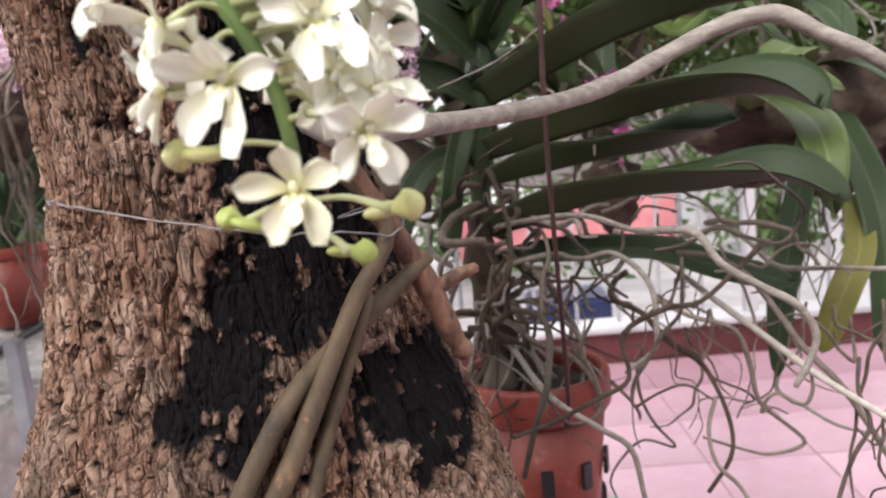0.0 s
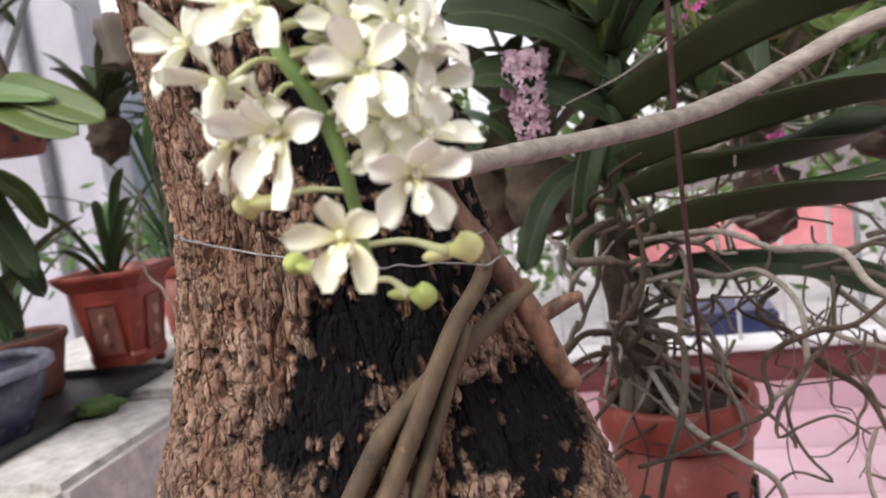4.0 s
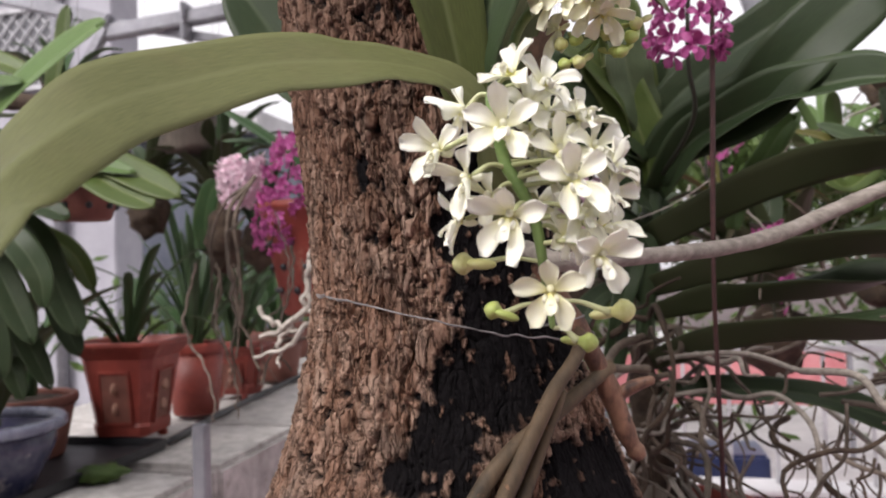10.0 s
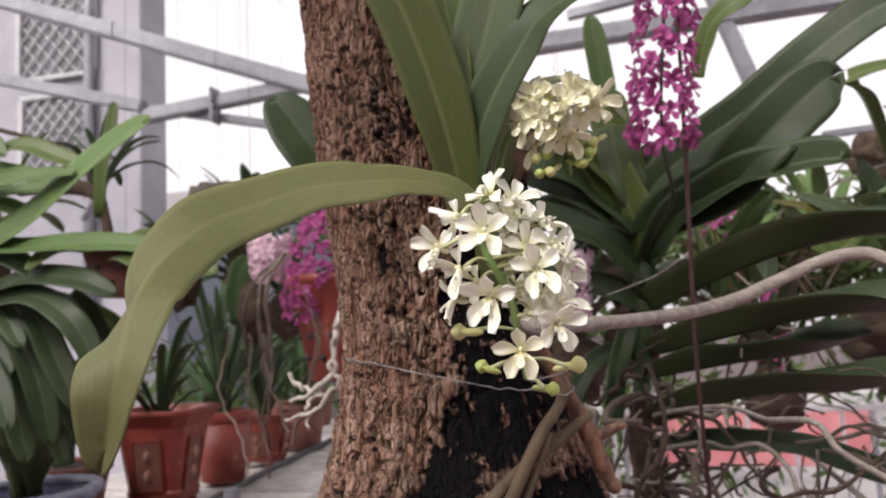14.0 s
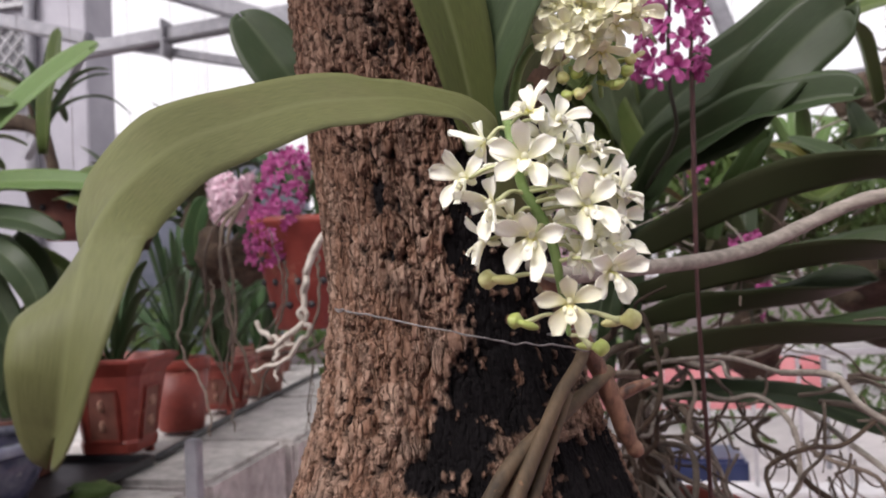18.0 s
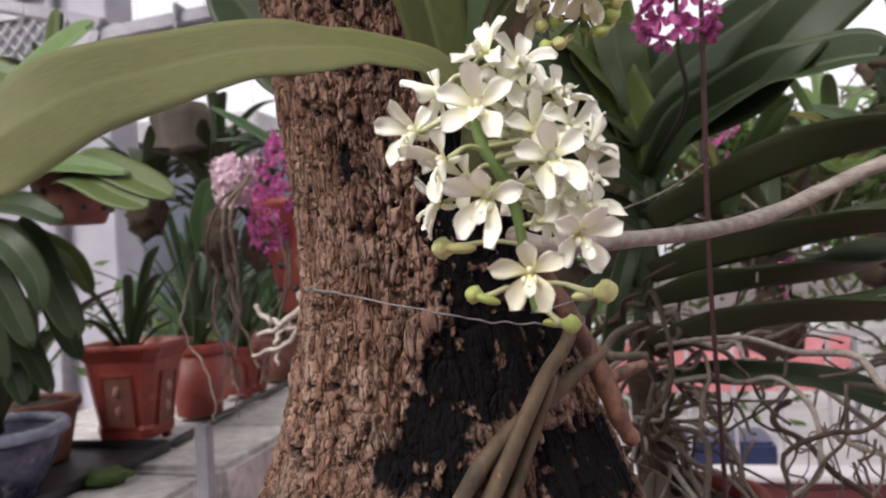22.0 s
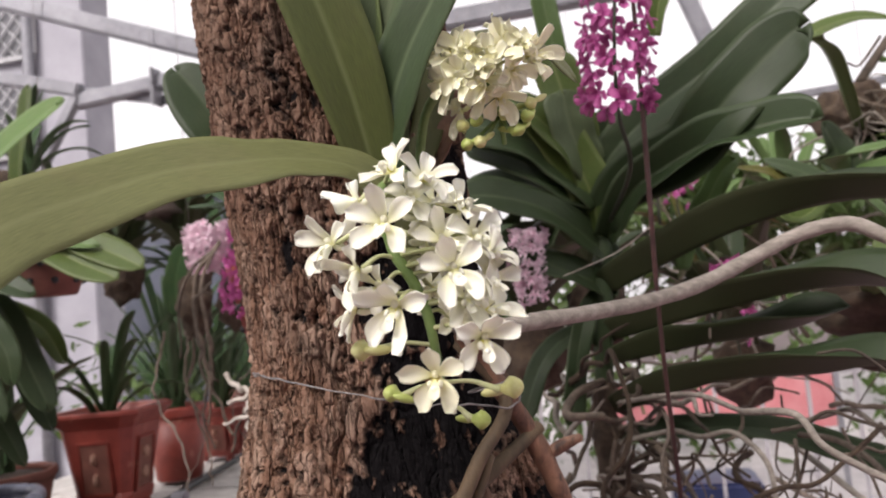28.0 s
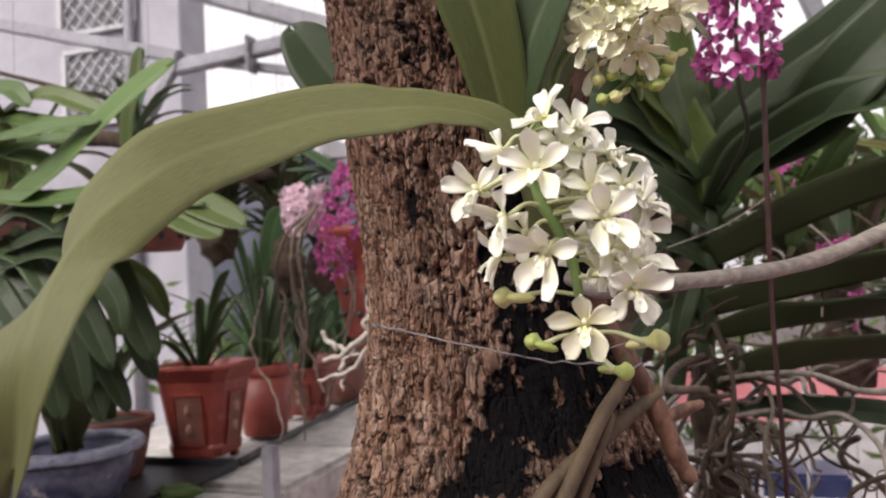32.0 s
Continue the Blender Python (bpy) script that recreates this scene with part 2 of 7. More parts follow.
LEAF_GREY = leafy("leaf_grey", (0.075, 0.118, 0.050), (0.15, 0.20, 0.10), (0.10, 0.13, 0.06), 0.42, (0.10, 0.12, 0.06))
LEAF_LIGHT = leafy("leaf_light", (0.17, 0.29, 0.085), (0.24, 0.34, 0.14), (0.2, 0.29, 0.12), 0.42, (0.2, 0.24, 0.1))
LEAF_GRASS = leafy("leaf_grass", (0.06, 0.135, 0.045), (0.12, 0.2, 0.08), (0.09, 0.15, 0.07), 0.45)
LEAF_YELLOW = leafy("leaf_yellow", (0.22, 0.21, 0.05), (0.28, 0.26, 0.09), (0.2, 0.19, 0.06), 0.5)
PETAL_WHITE = petalled("petal_white", (0.975, 0.972, 0.90), (0.962, 0.957, 0.68), (0.82, 0.80, 0.20))
PETAL_CREAM = petalled("petal_cream", (0.972, 0.96, 0.79), (0.955, 0.938, 0.58), (0.85, 0.76, 0.2))
PETAL_MAGENTA = petalled("petal_magenta", (0.60, 0.15, 0.39), (0.38, 0.04, 0.22), (0.66, 0.30, 0.48), 0.25)
PETAL_PINK = petalled("petal_pink", (0.90, 0.74, 0.81), (0.88, 0.62, 0.73), (0.62, 0.25, 0.45), 0.3)
PETAL_RED = petalled("petal_red", (0.60, 0.09, 0.13), (0.5, 0.05, 0.1), (0.6, 0.3, 0.1), 0.3)
BUD_GREEN = grained("bud_green", (0.62, 0.63, 0.20), (0.86, 0.85, 0.46), 120, 0.45, relief=0.05)
BUD_LIME = grained("bud_lime", (0.36, 0.48, 0.09), (0.62, 0.66, 0.24), 120, 0.45, relief=0.05)
STEM_GREEN = grained("stem_green", (0.16, 0.27, 0.07), (0.27, 0.38, 0.13), 160, 0.5, relief=0.1, depth=0.0008)
STALK_PALE = grained("stalk_pale", (0.52, 0.56, 0.26), (0.74, 0.76, 0.46), 160, 0.5, relief=0.05)
STEM_DARK = grained("stem_dark", (0.025, 0.035, 0.018), (0.06, 0.055, 0.035), 140, 0.6)
ROOT_OLIVE = grained("root_olive", (0.045, 0.032, 0.018), (0.20, 0.132, 0.072), 70, 0.75, relief=0.45, depth=0.001, stretch=(1, 1, 0.35), spots=(0.30, 0.15, 0.075))
ROOT_GREY = grained("root_grey", (0.20, 0.172, 0.142), (0.45, 0.40, 0.345), 210, 0.85, relief=0.6, depth=0.0010, stretch=(0.35, 1, 1), spots=(0.25, 0.21, 0.17))
ROOT_BROWN = grained("root_brown", (0.06, 0.044, 0.031), (0.19, 0.145, 0.108), 80, 0.8, relief=0.4, depth=0.001, each=0.35)
ROOT_DUN = grained("root_dun", (0.13, 0.10, 0.078), (0.30, 0.245, 0.20), 90, 0.85, relief=0.5, depth=0.001, spots=(0.09, 0.065, 0.045), each=0.3)
ROOT_PALE = grained("root_pale", (0.42, 0.37, 0.31), (0.68, 0.63, 0.56), 90, 0.8, relief=0.3, depth=0.001)
STUB_WOOD = grained("stub_wood", (0.055, 0.024, 0.016), (0.42, 0.215, 0.13), 95, 0.6, relief=0.6, depth=0.0025, stretch=(1, 1, 0.5), spots=(0.035, 0.02, 0.015))
WIRE = grained("wire", (0.20, 0.185, 0.18), (0.42, 0.39, 0.38), 220, 0.45, 0.6)
ROD = grained("rod", (0.05, 0.018, 0.018), (0.11, 0.045, 0.04), 90, 0.5, 0.2)
TERRACOTTA = grained("terracotta", (0.23, 0.036, 0.025), (0.33, 0.062, 0.042), 30, 0.5, relief=0.15, spots=(0.33, 0.11, 0.075), each=0.08)
TERRA_DARK = grained("terra_dark", (0.16, 0.055, 0.04), (0.26, 0.095, 0.065), 30, 0.7, relief=0.3)
GLAZE = grained("blue_glaze", (0.018, 0.026, 0.075), (0.13, 0.12, 0.17), 26, 0.25, relief=0.1, spots=(0.28, 0.25, 0.26))
GLAZE_RIM = grained("glaze_rim", (0.15, 0.16, 0.24), (0.34, 0.36, 0.45), 30, 0.28, relief=0.15, spots=(0.10, 0.09, 0.12))
SOIL = grained("soil", (0.018, 0.013, 0.01), (0.09, 0.06, 0.04), 90, 0.95, relief=0.9, depth=0.006)
CONCRETE = grained("concrete", (0.40, 0.375, 0.35), (0.78, 0.75, 0.72), 24, 0.85, relief=0.5, depth=0.004, spots=(0.26, 0.24, 0.20))
BLACK_PLASTIC = grained("black_plastic", (0.012, 0.012, 0.014), (0.035, 0.035, 0.04), 60, 0.45)
STEEL = grained("steel", (0.27, 0.27, 0.30), (0.42, 0.42, 0.45), 26, 0.5, 0.35, relief=0.15)
WALL_PAINT = grained("wall_paint", (0.36, 0.355, 0.40), (0.48, 0.47, 0.52), 3.0, 0.8, relief=0.1)
WALL_WHITE = grained("wall_white", (0.66, 0.65, 0.66), (0.80, 0.79, 0.80), 4.0, 0.8, relief=0.1)
PALE_PAVING = grained("pale_paving", (0.44, 0.41, 0.41), (0.64, 0.60, 0.60), 6.0, 0.6, relief=0.2)
GLASS_DARK = grained("window_dark", (0.10, 0.10, 0.11), (0.22, 0.22, 0.24), 2.0, 0.2, relief=0.05)
LATTICE = grained("lattice", (0.46, 0.46, 0.48), (0.60, 0.60, 0.62), 20, 0.5)
TILE_PINK = grained("tile_pink", (0.66, 0.37, 0.45), (0.78, 0.50, 0.58), 5.0, 0.11, relief=0.04, each=0.05)
BASE = grained("base_floor", (0.08, 0.06, 0.06), (0.15, 0.11, 0.11), 8, 0.9)
GROUT = grained("grout", (0.52, 0.32, 0.36), (0.62, 0.42, 0.46), 60, 0.7)
RED_WALL = grained("red_wall", (0.12, 0.030, 0.031), (0.20, 0.055, 0.055), 14, 0.6)
CORAL = grained("coral_cloth", (0.66, 0.20, 0.22), (0.78, 0.34, 0.35), 9, 0.8)
HUSK = grained("husk", (0.035, 0.022, 0.014), (0.12, 0.08, 0.05), 60, 0.95, relief=0.9, depth=0.006)
OLD_WOOD = grained("old_wood", (0.07, 0.058, 0.045), (0.19, 0.155, 0.125), 40, 0.9, relief=0.8, depth=0.004, stretch=(1, 1, 0.2))
ROOF_BLUE = grained("roof_blue", (0.14, 0.16, 0.21), (0.24, 0.26, 0.32), 3, 0.6)
FOLIAGE = leafy("foliage", (0.12, 0.20, 0.055), (0.1, 0.2, 0.06), (0.15, 0.22, 0.08), 0.5)
CAR_BLUE = grained("blue_paint", (0.025, 0.035, 0.10), (0.05, 0.065, 0.15), 5, 0.3)


# ---- building blocks ----
def smooth_line(pts, steps):
    """Catmull-Rom line through pts."""
    p = np.array(pts, float)
    p = np.vstack([2 * p[0] - p[1], p, 2 * p[-1] - p[-2]])
    out = []
    for i in range(1, len(p) - 2):
        for k in range(steps):
            u = k / steps
            out.append(0.5 * (2 * p[i] + (p[i + 1] - p[i - 1]) * u + (2 * p[i - 1] - 5 * p[i] + 4 * p[i + 1] - p[i + 2]) * u * u + (3 * p[i] - p[i - 1] - 3 * p[i + 1] + p[i + 2]) * u ** 3))
    out.append(p[-2])
    return np.array(out)


def mesh_of(name, verts, faces, mat, smooth=True, attrs=None, uvs=None):
    me = bpy.data.meshes.new(name)
    me.from_pydata([tuple(v) for v in verts], [], faces)
    me.materials.append(mat)
    if smooth:
        me.polygons.foreach_set("use_smooth", np.ones(len(me.polygons), bool))
    for key, vals in (attrs or {}).items():
        me.attributes.new(key, "FLOAT", "POINT").data.foreach_set("value", np.array(vals, np.float32))
    if uvs is not None:
        lay = me.uv_layers.new(name="uv")
        idx = np.zeros(len(me.loops), np.int32)
        me.loops.foreach_get("vertex_index", idx)
        lay.data.foreach_set("uv", np.array(uvs, np.float32)[idx].ravel())
    me.update()
    return me


def thing(name, base, label, category, group="", kind=""):
    ob = new(name)
    ob.location = base
    ob.empty_display_size = 0.05
    return tagged(ob, label, category, group, kind)


def part(name, me, parent=None, label="", m=None):
    """One mesh object, in world coordinates, under a thing or a part."""
    ob = new(name, me)
    if parent is not None:
        ob.parent = parent
        ob.matrix_parent_inverse = Matrix.Translation(parent.location).inverted()
    if m is not None:
        ob.matrix_basis = m
    if label:
        ob["label"] = label
    return ob


def tube_mesh(name, pts, radii, mat, seg=10, steps=6, wobble=0.0, seed=0, smooth=True):
    line = smooth_line(pts, steps) if steps > 1 else np.array(pts, float)
    n = len(line)
    rad = np.interp(np.linspace(0, 1, n), np.linspace(0, 1, len(radii)), radii)
    rng = np.random.RandomState(seed)
    if wobble:
        rad = rad * (1 + wobble * np.interp(np.arange(n), np.arange(0, n + 3, 3), rng.uniform(-1, 1, len(np.arange(0, n + 3, 3)))))
    tang = np.gradient(line, axis=0)
    tang /= np.linalg.norm(tang, axis=1)[:, None] + 1e-9
    ref = np.array([0.31, 0.2, 0.93]) if abs(tang[0][2]) < 0.8 else np.array([0.9, 0.3, 0.1])
    verts, faces = [], []
    s = np.cross(tang[0], ref)
    for i in range(n):
        s = s - tang[i] * (s @ tang[i])
        s /= np.linalg.norm(s) + 1e-9
        b = np.cross(tang[i], s)
        for k in range(seg):
            a = 2 * math.pi * k / seg
            verts.append(line[i] + rad[i] * (math.cos(a) * s + math.sin(a) * b))
    for i in range(n - 1):
        for k in range(seg):
            j = (k + 1) % seg
            faces.append((i * seg + k, i * seg + j, (i + 1) * seg + j, (i + 1) * seg + k))
    verts += [line[0] - tang[0] * rad[0] * 0.5, line[-1] + tang[-1] * rad[-1] * 0.5]
    a, z = len(verts) - 2, len(verts) - 1
    for k in range(seg):
        j = (k + 1) % seg
        faces += [(a, j, k), (z, (n - 1) * seg + k, (n - 1) * seg + j)]
    return mesh_of(name, verts, faces, mat, smooth)


def leaf_mesh(name, pts, width, mat, up=(0, 0, 1), fold=28, thick=0.0014, base=0.45, tip=0.25, steps=8, ripple=0.0, twist=0.0, notch=True, seed=0):
    """Strap leaf with a folded midrib, thickness, pale margin line and a blunt two-lobed tip."""
    line = smooth_line(pts, steps)
    n = len(line)
    tang = np.gradient(line, axis=0)
    tang /= np.linalg.norm(tang, axis=1)[:, None] + 1e-9
    length = np.concatenate([[0], np.cumsum(np.linalg.norm(np.diff(line, axis=0), axis=1))])
    t = length / length[-1]
    cols = np.array([-1, -0.78, -0.45, -0.12, 0, 0.12, 0.45, 0.78, 1.0])
    rng = np.random.RandomState(seed)
    ph = rng.uniform(0, 6, 3)
    verts, rib, under, uv = [], [], [], []
    ups = np.atleast_2d(np.array(up, float))
    ups = np.stack([np.interp(t, np.linspace(0, 1, len(ups)), ups[:, q]) for q in range(3)], -1)
    for layer in (0, 1):
        for i in range(n):
            side = np.cross(tang[i], ups[i])
            side /= np.linalg.norm(side) + 1e-9
            nor = np.cross(side, tang[i])
            a = radians(twist) * t[i]
            side, nor = side * math.cos(a) + nor * math.sin(a), -side * math.sin(a) + nor * math.cos(a)
            w = width * (base + (1 - base) * min(1, t[i] / 0.3) ** 0.7)
            if t[i] > 1 - tip:
                q = (t[i] - 1 + tip) / tip
                w *= math.sqrt(max(0.0, 1 - q ** 2.2)) * 0.97 + 0.03
            for c in cols:
                bend = fold[0 if c > 0 else 1] if np.ndim(fold) == 2 else fold
                f = radians(bend) * (1 - 0.55 * min(1, t[i] * 1.3)) if np.isscalar(bend) else radians(np.interp(t[i], np.linspace(0, 1, len(bend)), bend))
                d = abs(c) * w / 2
                p = line[i] + side * math.copysign(d * math.cos(f), c) + nor * d * math.sin(f)
                p = p + nor * ripple * abs(c) * math.sin(14 * t[i] + ph[0] + (1.3 if c > 0 else 0))
                if notch and t[i] > 0.97:
                    p = p - tang[i] * 0.012 * width / 0.04 * (1 - abs(c)) * (t[i] - 0.97) / 0.03
                th = thick * (1 - 0.75 * abs(c) ** 2) * (1.0 if t[i] < 0.96 else 0.4)
                verts.append(p - nor * th * layer * 2 + nor * th * 0.5)
                rib.append(0.75 if (abs(c) < 0.01) else (0.45 if abs(c) > 0.95 else 0.0))
                under.append(float(layer))
                uv.append((c * 0.5 + 0.5, t[i] * length[-1] / width))
    k = len(cols)
    faces = []
    for i in range(n - 1):
        for j in range(k - 1):
            a = i * k + j
            faces.append((a, a + 1, a + k + 1, a + k))
            a += n * k
            faces.append((a, a + k, a + k + 1, a + 1))
        for j in (0, k - 1):
            a, b = i * k + j, n * k + i * k + j
            faces.append((a, a + k, b + k, b) if j == 0 else (a, b, b + k, a + k))
    for i in (0, n - 1):
        for j in range(k - 1):
            a, b = i * k + j, n * k + i * k + j
            faces.append((a, b, b + 1, a + 1) if i == 0 else (a, a + 1, b + 1, b))
    return mesh_of(name, verts, faces, mat, True, {"rib": rib, "under": under}, uv)


def lathe_mesh(name, prof, centre, mat, seg=40, sides=0, smooth=True, turn=0.0):
    """Turned body from (radius, z) pairs; sides > 0 gives a faceted pot."""
    seg = sides or seg
    verts, faces = [], []
    for r, z in prof:
        for k in range(seg):
            a = 2 * math.pi * k / seg + turn
            verts.append((centre[0] + r * math.cos(a), centre[1] + r * math.sin(a), centre[2] + z))
    for i in range(len(prof) - 1):
        for k in range(seg):
            j = (k + 1) % seg
            faces.append((i * seg + k, i * seg + j, (i + 1) * seg + j, (i + 1) * seg + k))
    if name == "rim":
        last = (len(prof) - 1) * seg
        faces += [(last + k, last + (k + 1) % seg, (k + 1) % seg, k) for k in range(seg)]
    else:
        faces.append(tuple(range(seg))[::-1])
        faces.append(tuple((len(prof) - 1) * seg + k for k in range(seg)))
    return mesh_of(name, verts, faces, mat, smooth and not sides)


def box_mesh(name, lo, hi, mat, bevel=0.004, m=None):
    bm = bmesh.new()
    bmesh.ops.create_cube(bm, size=1)
    for v in bm.verts:
        for i in range(3):
            v.co[i] = lo[i] if v.co[i] < 0 else hi[i]
    if bevel:
        bmesh.ops.bevel(bm, geom=bm.edges[:], offset=bevel, segments=2, affect="EDGES")
    if m is not None:
        bm.transform(m)
    me = bpy.data.meshes.new(name)
    bm.to_mesh(me)
    bm.free()
    me.materials.append(mat)
    return me


def bar_mesh(name, a, b, w, mat, round_=False):
    """A straight bar between two points: square section with softened edges, or round."""
    if round_:
        return tube_mesh(name, [a, b], [w / 2, w / 2], mat, 14, 1)
    a, b = Vector(a), Vector(b)
    d = b - a
    m = Matrix.Translation((a + b) / 2) @ d.to_track_quat("Z", "Y").to_matrix().to_4x4()
    return box_mesh(name, (-w / 2, -w / 2, -d.length / 2), (w / 2, w / 2, d.length / 2), mat, w * 0.12, m)


def blob_mesh(name, centre, size, mat, rough=0.2, seed=0, sub=3, freq=1.6):
    bm = bmesh.new()
    bmesh.ops.create_icosphere(bm, subdivisions=sub, radius=1)
    for v in bm.verts:
        k = 1 + rough * noise.noise(v.co * freq + Vector((seed * 3.1, seed, 0)))
        v.co = Vector((v.co.x * size[0] * k, v.co.y * size[1] * k, v.co.z * size[2] * k)) + Vector(centre)
    for f in bm.faces:
        f.smooth = True
    me = bpy.data.meshes.new(name)
    bm.to_mesh(me)
    bm.free()
    me.materials.append(mat)
    return me


def facing(at, direction, spin=0.0, scale=1.0):
    """Pose that turns local -y towards direction, with local z roughly up."""
    d = Vector(direction).normalized()
    m = (-d).to_track_quat("Y", "Z").to_matrix().to_4x4()
    return Matrix.Translation(at) @ m @ pose(0, 0, 0, 0, spin, 0) @ Matrix.Diagonal((scale, scale, scale, 1))


def flower_mesh(name, mat, r=0.0135, seed=0, slim=1.0, cup=0.25):
    """Five petals, a three-lobed lip and a column, looking along -y."""
    rng = np.random.RandomState(seed)
    verts, faces, tint = [], [], []

    def petal(angle, length, width, lift, curl, lay=0.0, tone=0.0, sweep=0.0):
        rows, cols = 9, 7
        start = len(verts)
        ca, sa = math.cos(angle), math.sin(angle)
        wav, side = rng.uniform(0, 6), rng.uniform(-0.12, 0.12) + sweep
        for layer in (0, 1):
            for i in range(rows):
                t = i / (rows - 1)
                w = width * (0.20 + 0.80 * math.sin(math.pi * 0.5 * min(1, t / 0.66)) ** 1.7) * (1 if t < 0.66 else math.sqrt(max(0.03, 1 - ((t - 0.66) / 0.345) ** 2.2)))
                for j in range(cols):
                    c = j / (cols - 1) * 2 - 1
                    x = c * w / 2 + side * length * t * t
                    z = t * length * (1 - 0.06 * (c * c) * (t > 0.8))
                    y = -lift * t * length + curl * length * t * t - cup * w * 0.6 * c * c * min(1, t * 2) + 0.05 * length * math.sin(7 * t + wav + 2 * c) * abs(c) - 0.0016 + lay + layer * 0.0005
                    verts.append((x * ca + z * sa, y, -x * sa + z * ca))
                    tint.append(tone + max(0.0, 1 - t * 2.0) * 0.6 + 0.22 * (1 - t))
        k = rows * cols
        for i in range(rows - 1):
            for j in range(cols - 1):
                a = start + i * cols + j
                faces.append((a, a + cols, a + cols + 1, a + 1))
                faces.append((a + k, a + k + 1, a + k + cols + 1, a + k + cols))
            for j in (0, cols - 1):
                a = start + i * cols + j
                faces.append((a, a + k, a + k + cols, a + cols))
        a = start + (rows - 1) * cols
        for j in range(cols - 1):
            faces.append((a + j, a + k + j, a + k + j + 1, a + j + 1))

    def lump(cx, cy, cz, sx, sy, sz, tone):
        start, nu, nv = len(verts), 8, 5
        for i in range(nv + 1):
            f = math.pi * i / nv
            for j in range(nu):
                a = 2 * math.pi * j / nu
                verts.append((cx + sx * math.sin(f) * math.cos(a), cy + sy * math.sin(f) * math.sin(a), cz + sz * math.cos(f)))
                tint.append(tone)
        for i in range(nv):
            for j in range(nu):
                q = (j + 1) % nu
                faces.append((start + i * nu + j, start + (i + 1) * nu + j, start + (i + 1) * nu + q, start + i * nu + q))

    jit = lambda s: rng.uniform(-s, s)
    petal(jit(0.15), r * 0.84, r * 0.50 * slim, 0.70 + jit(0.25), -0.05 + jit(0.35), 0.0006)
    for s in (-1, 1):
        petal(s * (1.08 + jit(0.16)), r * 1.0, r * 0.52 * slim, 0.46 + jit(0.35), 0.22 + jit(0.5), 0.0, 0.0, s * 0.06)
        petal(s * (2.34 + jit(0.16)), r * 1.04, r * 0.56 * slim, 0.46 + jit(0.35), 0.18 + jit(0.5), 0.0005, 0.05, s * 0.20)
    petal(math.pi + jit(0.1), r * 0.54, r * 0.36, 1.6, 0.7, -0.002, 0.06)
    for s in (-1, 1):
        lump(s * r * 0.14, -r * 0.34, -r * 0.16, r * 0.075, r * 0.15, r * 0.12, 0.10)
    lump(0, -r * 0.18, r * 0.08, r * 0.10, r * 0.18, r * 0.12, 0.30)
    lump(0, -r * 0.50, -r * 0.27, r * 0.12, r * 0.13, r * 0.10, 0.04)
    lump(0, -r * 0.22, -r * 0.08, r * 0.09, r * 0.10, r * 0.07, 1.0)
    lump(0, r * 0.18, -r * 0.10, r * 0.10, r * 0.26, r * 0.12, 0.3)
    return mesh_of(name, verts, faces, mat, True, {"tint": tint})


def bud_mesh(name, mat, r=0.0065):
    """A closed bud with a keeled spur, base at the origin, pointing along +z."""
    bm = bmesh.new()
    bmesh.ops.create_uvsphere(bm, u_segments=16, v_segments=10, radius=1)
    for v in bm.verts:
        a = math.atan2(v.co.y, v.co.x)
        k = 1 + 0.08 * math.cos(3 * a)
        z = v.co.z
        w = (1.0 if z > 0 else max(0.42, 1 + 0.6 * z)) * (1.0 if z < 0.4 else 1 - 0.25 * (z - 0.4))
        v.co = Vector((v.co.x * r * k * w, v.co.y * r * k * w * 0.92, (z + 0.9) * r * (1.25 if z < 0 else 1.05)))
    bmesh.ops.create_uvsphere(bm, u_segments=10, v_segments=8, radius=1, matrix=Matrix.Translation((r * 0.40, 0, -r * 0.35)) @ Matrix.Rotation(radians(14), 4, "Y") @ Matrix.Diagonal((r * 0.52, r * 0.46, r * 1.25, 1)))
    for f in bm.faces:
        f.smooth = True
    me = bpy.data.meshes.new(name)
    bm.to_mesh(me)
    bm.free()
    me.materials.append(mat)
    return me


def lattice_noise(x, y, seed):
    """Smooth value noise on arrays."""
    xi, yi = np.floor(x).astype(np.int64), np.floor(y).astype(np.int64)
    fx, fy = x - xi, y - yi
    fx, fy = fx * fx * (3 - 2 * fx), fy * fy * (3 - 2 * fy)

    def h(a, b):
        v = np.sin(a * 127.1 + b * 311.7 + seed * 74.7) * 43758.5453
        return v - np.floor(v)
    return (h(xi, yi) * (1 - fx) + h(xi + 1, yi) * fx) * (1 - fy) + (h(xi, yi + 1) * (1 - fx) + h(xi + 1, yi + 1) * fx) * fy


def fractal(x, y, seed, octaves=4):
    return sum(lattice_noise(x * 2 ** o, y * 2 ** o, seed + o * 7) * 0.5 ** (o + 1) for o in range(octaves)) / (1 - 0.5 ** octaves)


# ---- ground, paved floor, parapet ----
tagged(part("ground", box_mesh("ground", (-60, -30, -0.4), (60, 90, -0.02), BASE, 0)), "dull red-grey base floor of the roof terrace", "floor", kind="structure")
tagged(part("wall_parapet", box_mesh("wall_parapet", (-2.5, 3.98, -0.02), (7, 4.12, 0.165), RED_WALL, 0.01)), "low dark red parapet wall at the terrace edge", "wall", kind="structure")
tagged(part("trim_coping", box_mesh("trim_coping", (-2.5, 3.94, 0.165), (7, 4.16, 0.197), WALL_WHITE, 0.008)), "white stone coping on the parapet", "coping", kind="structure")

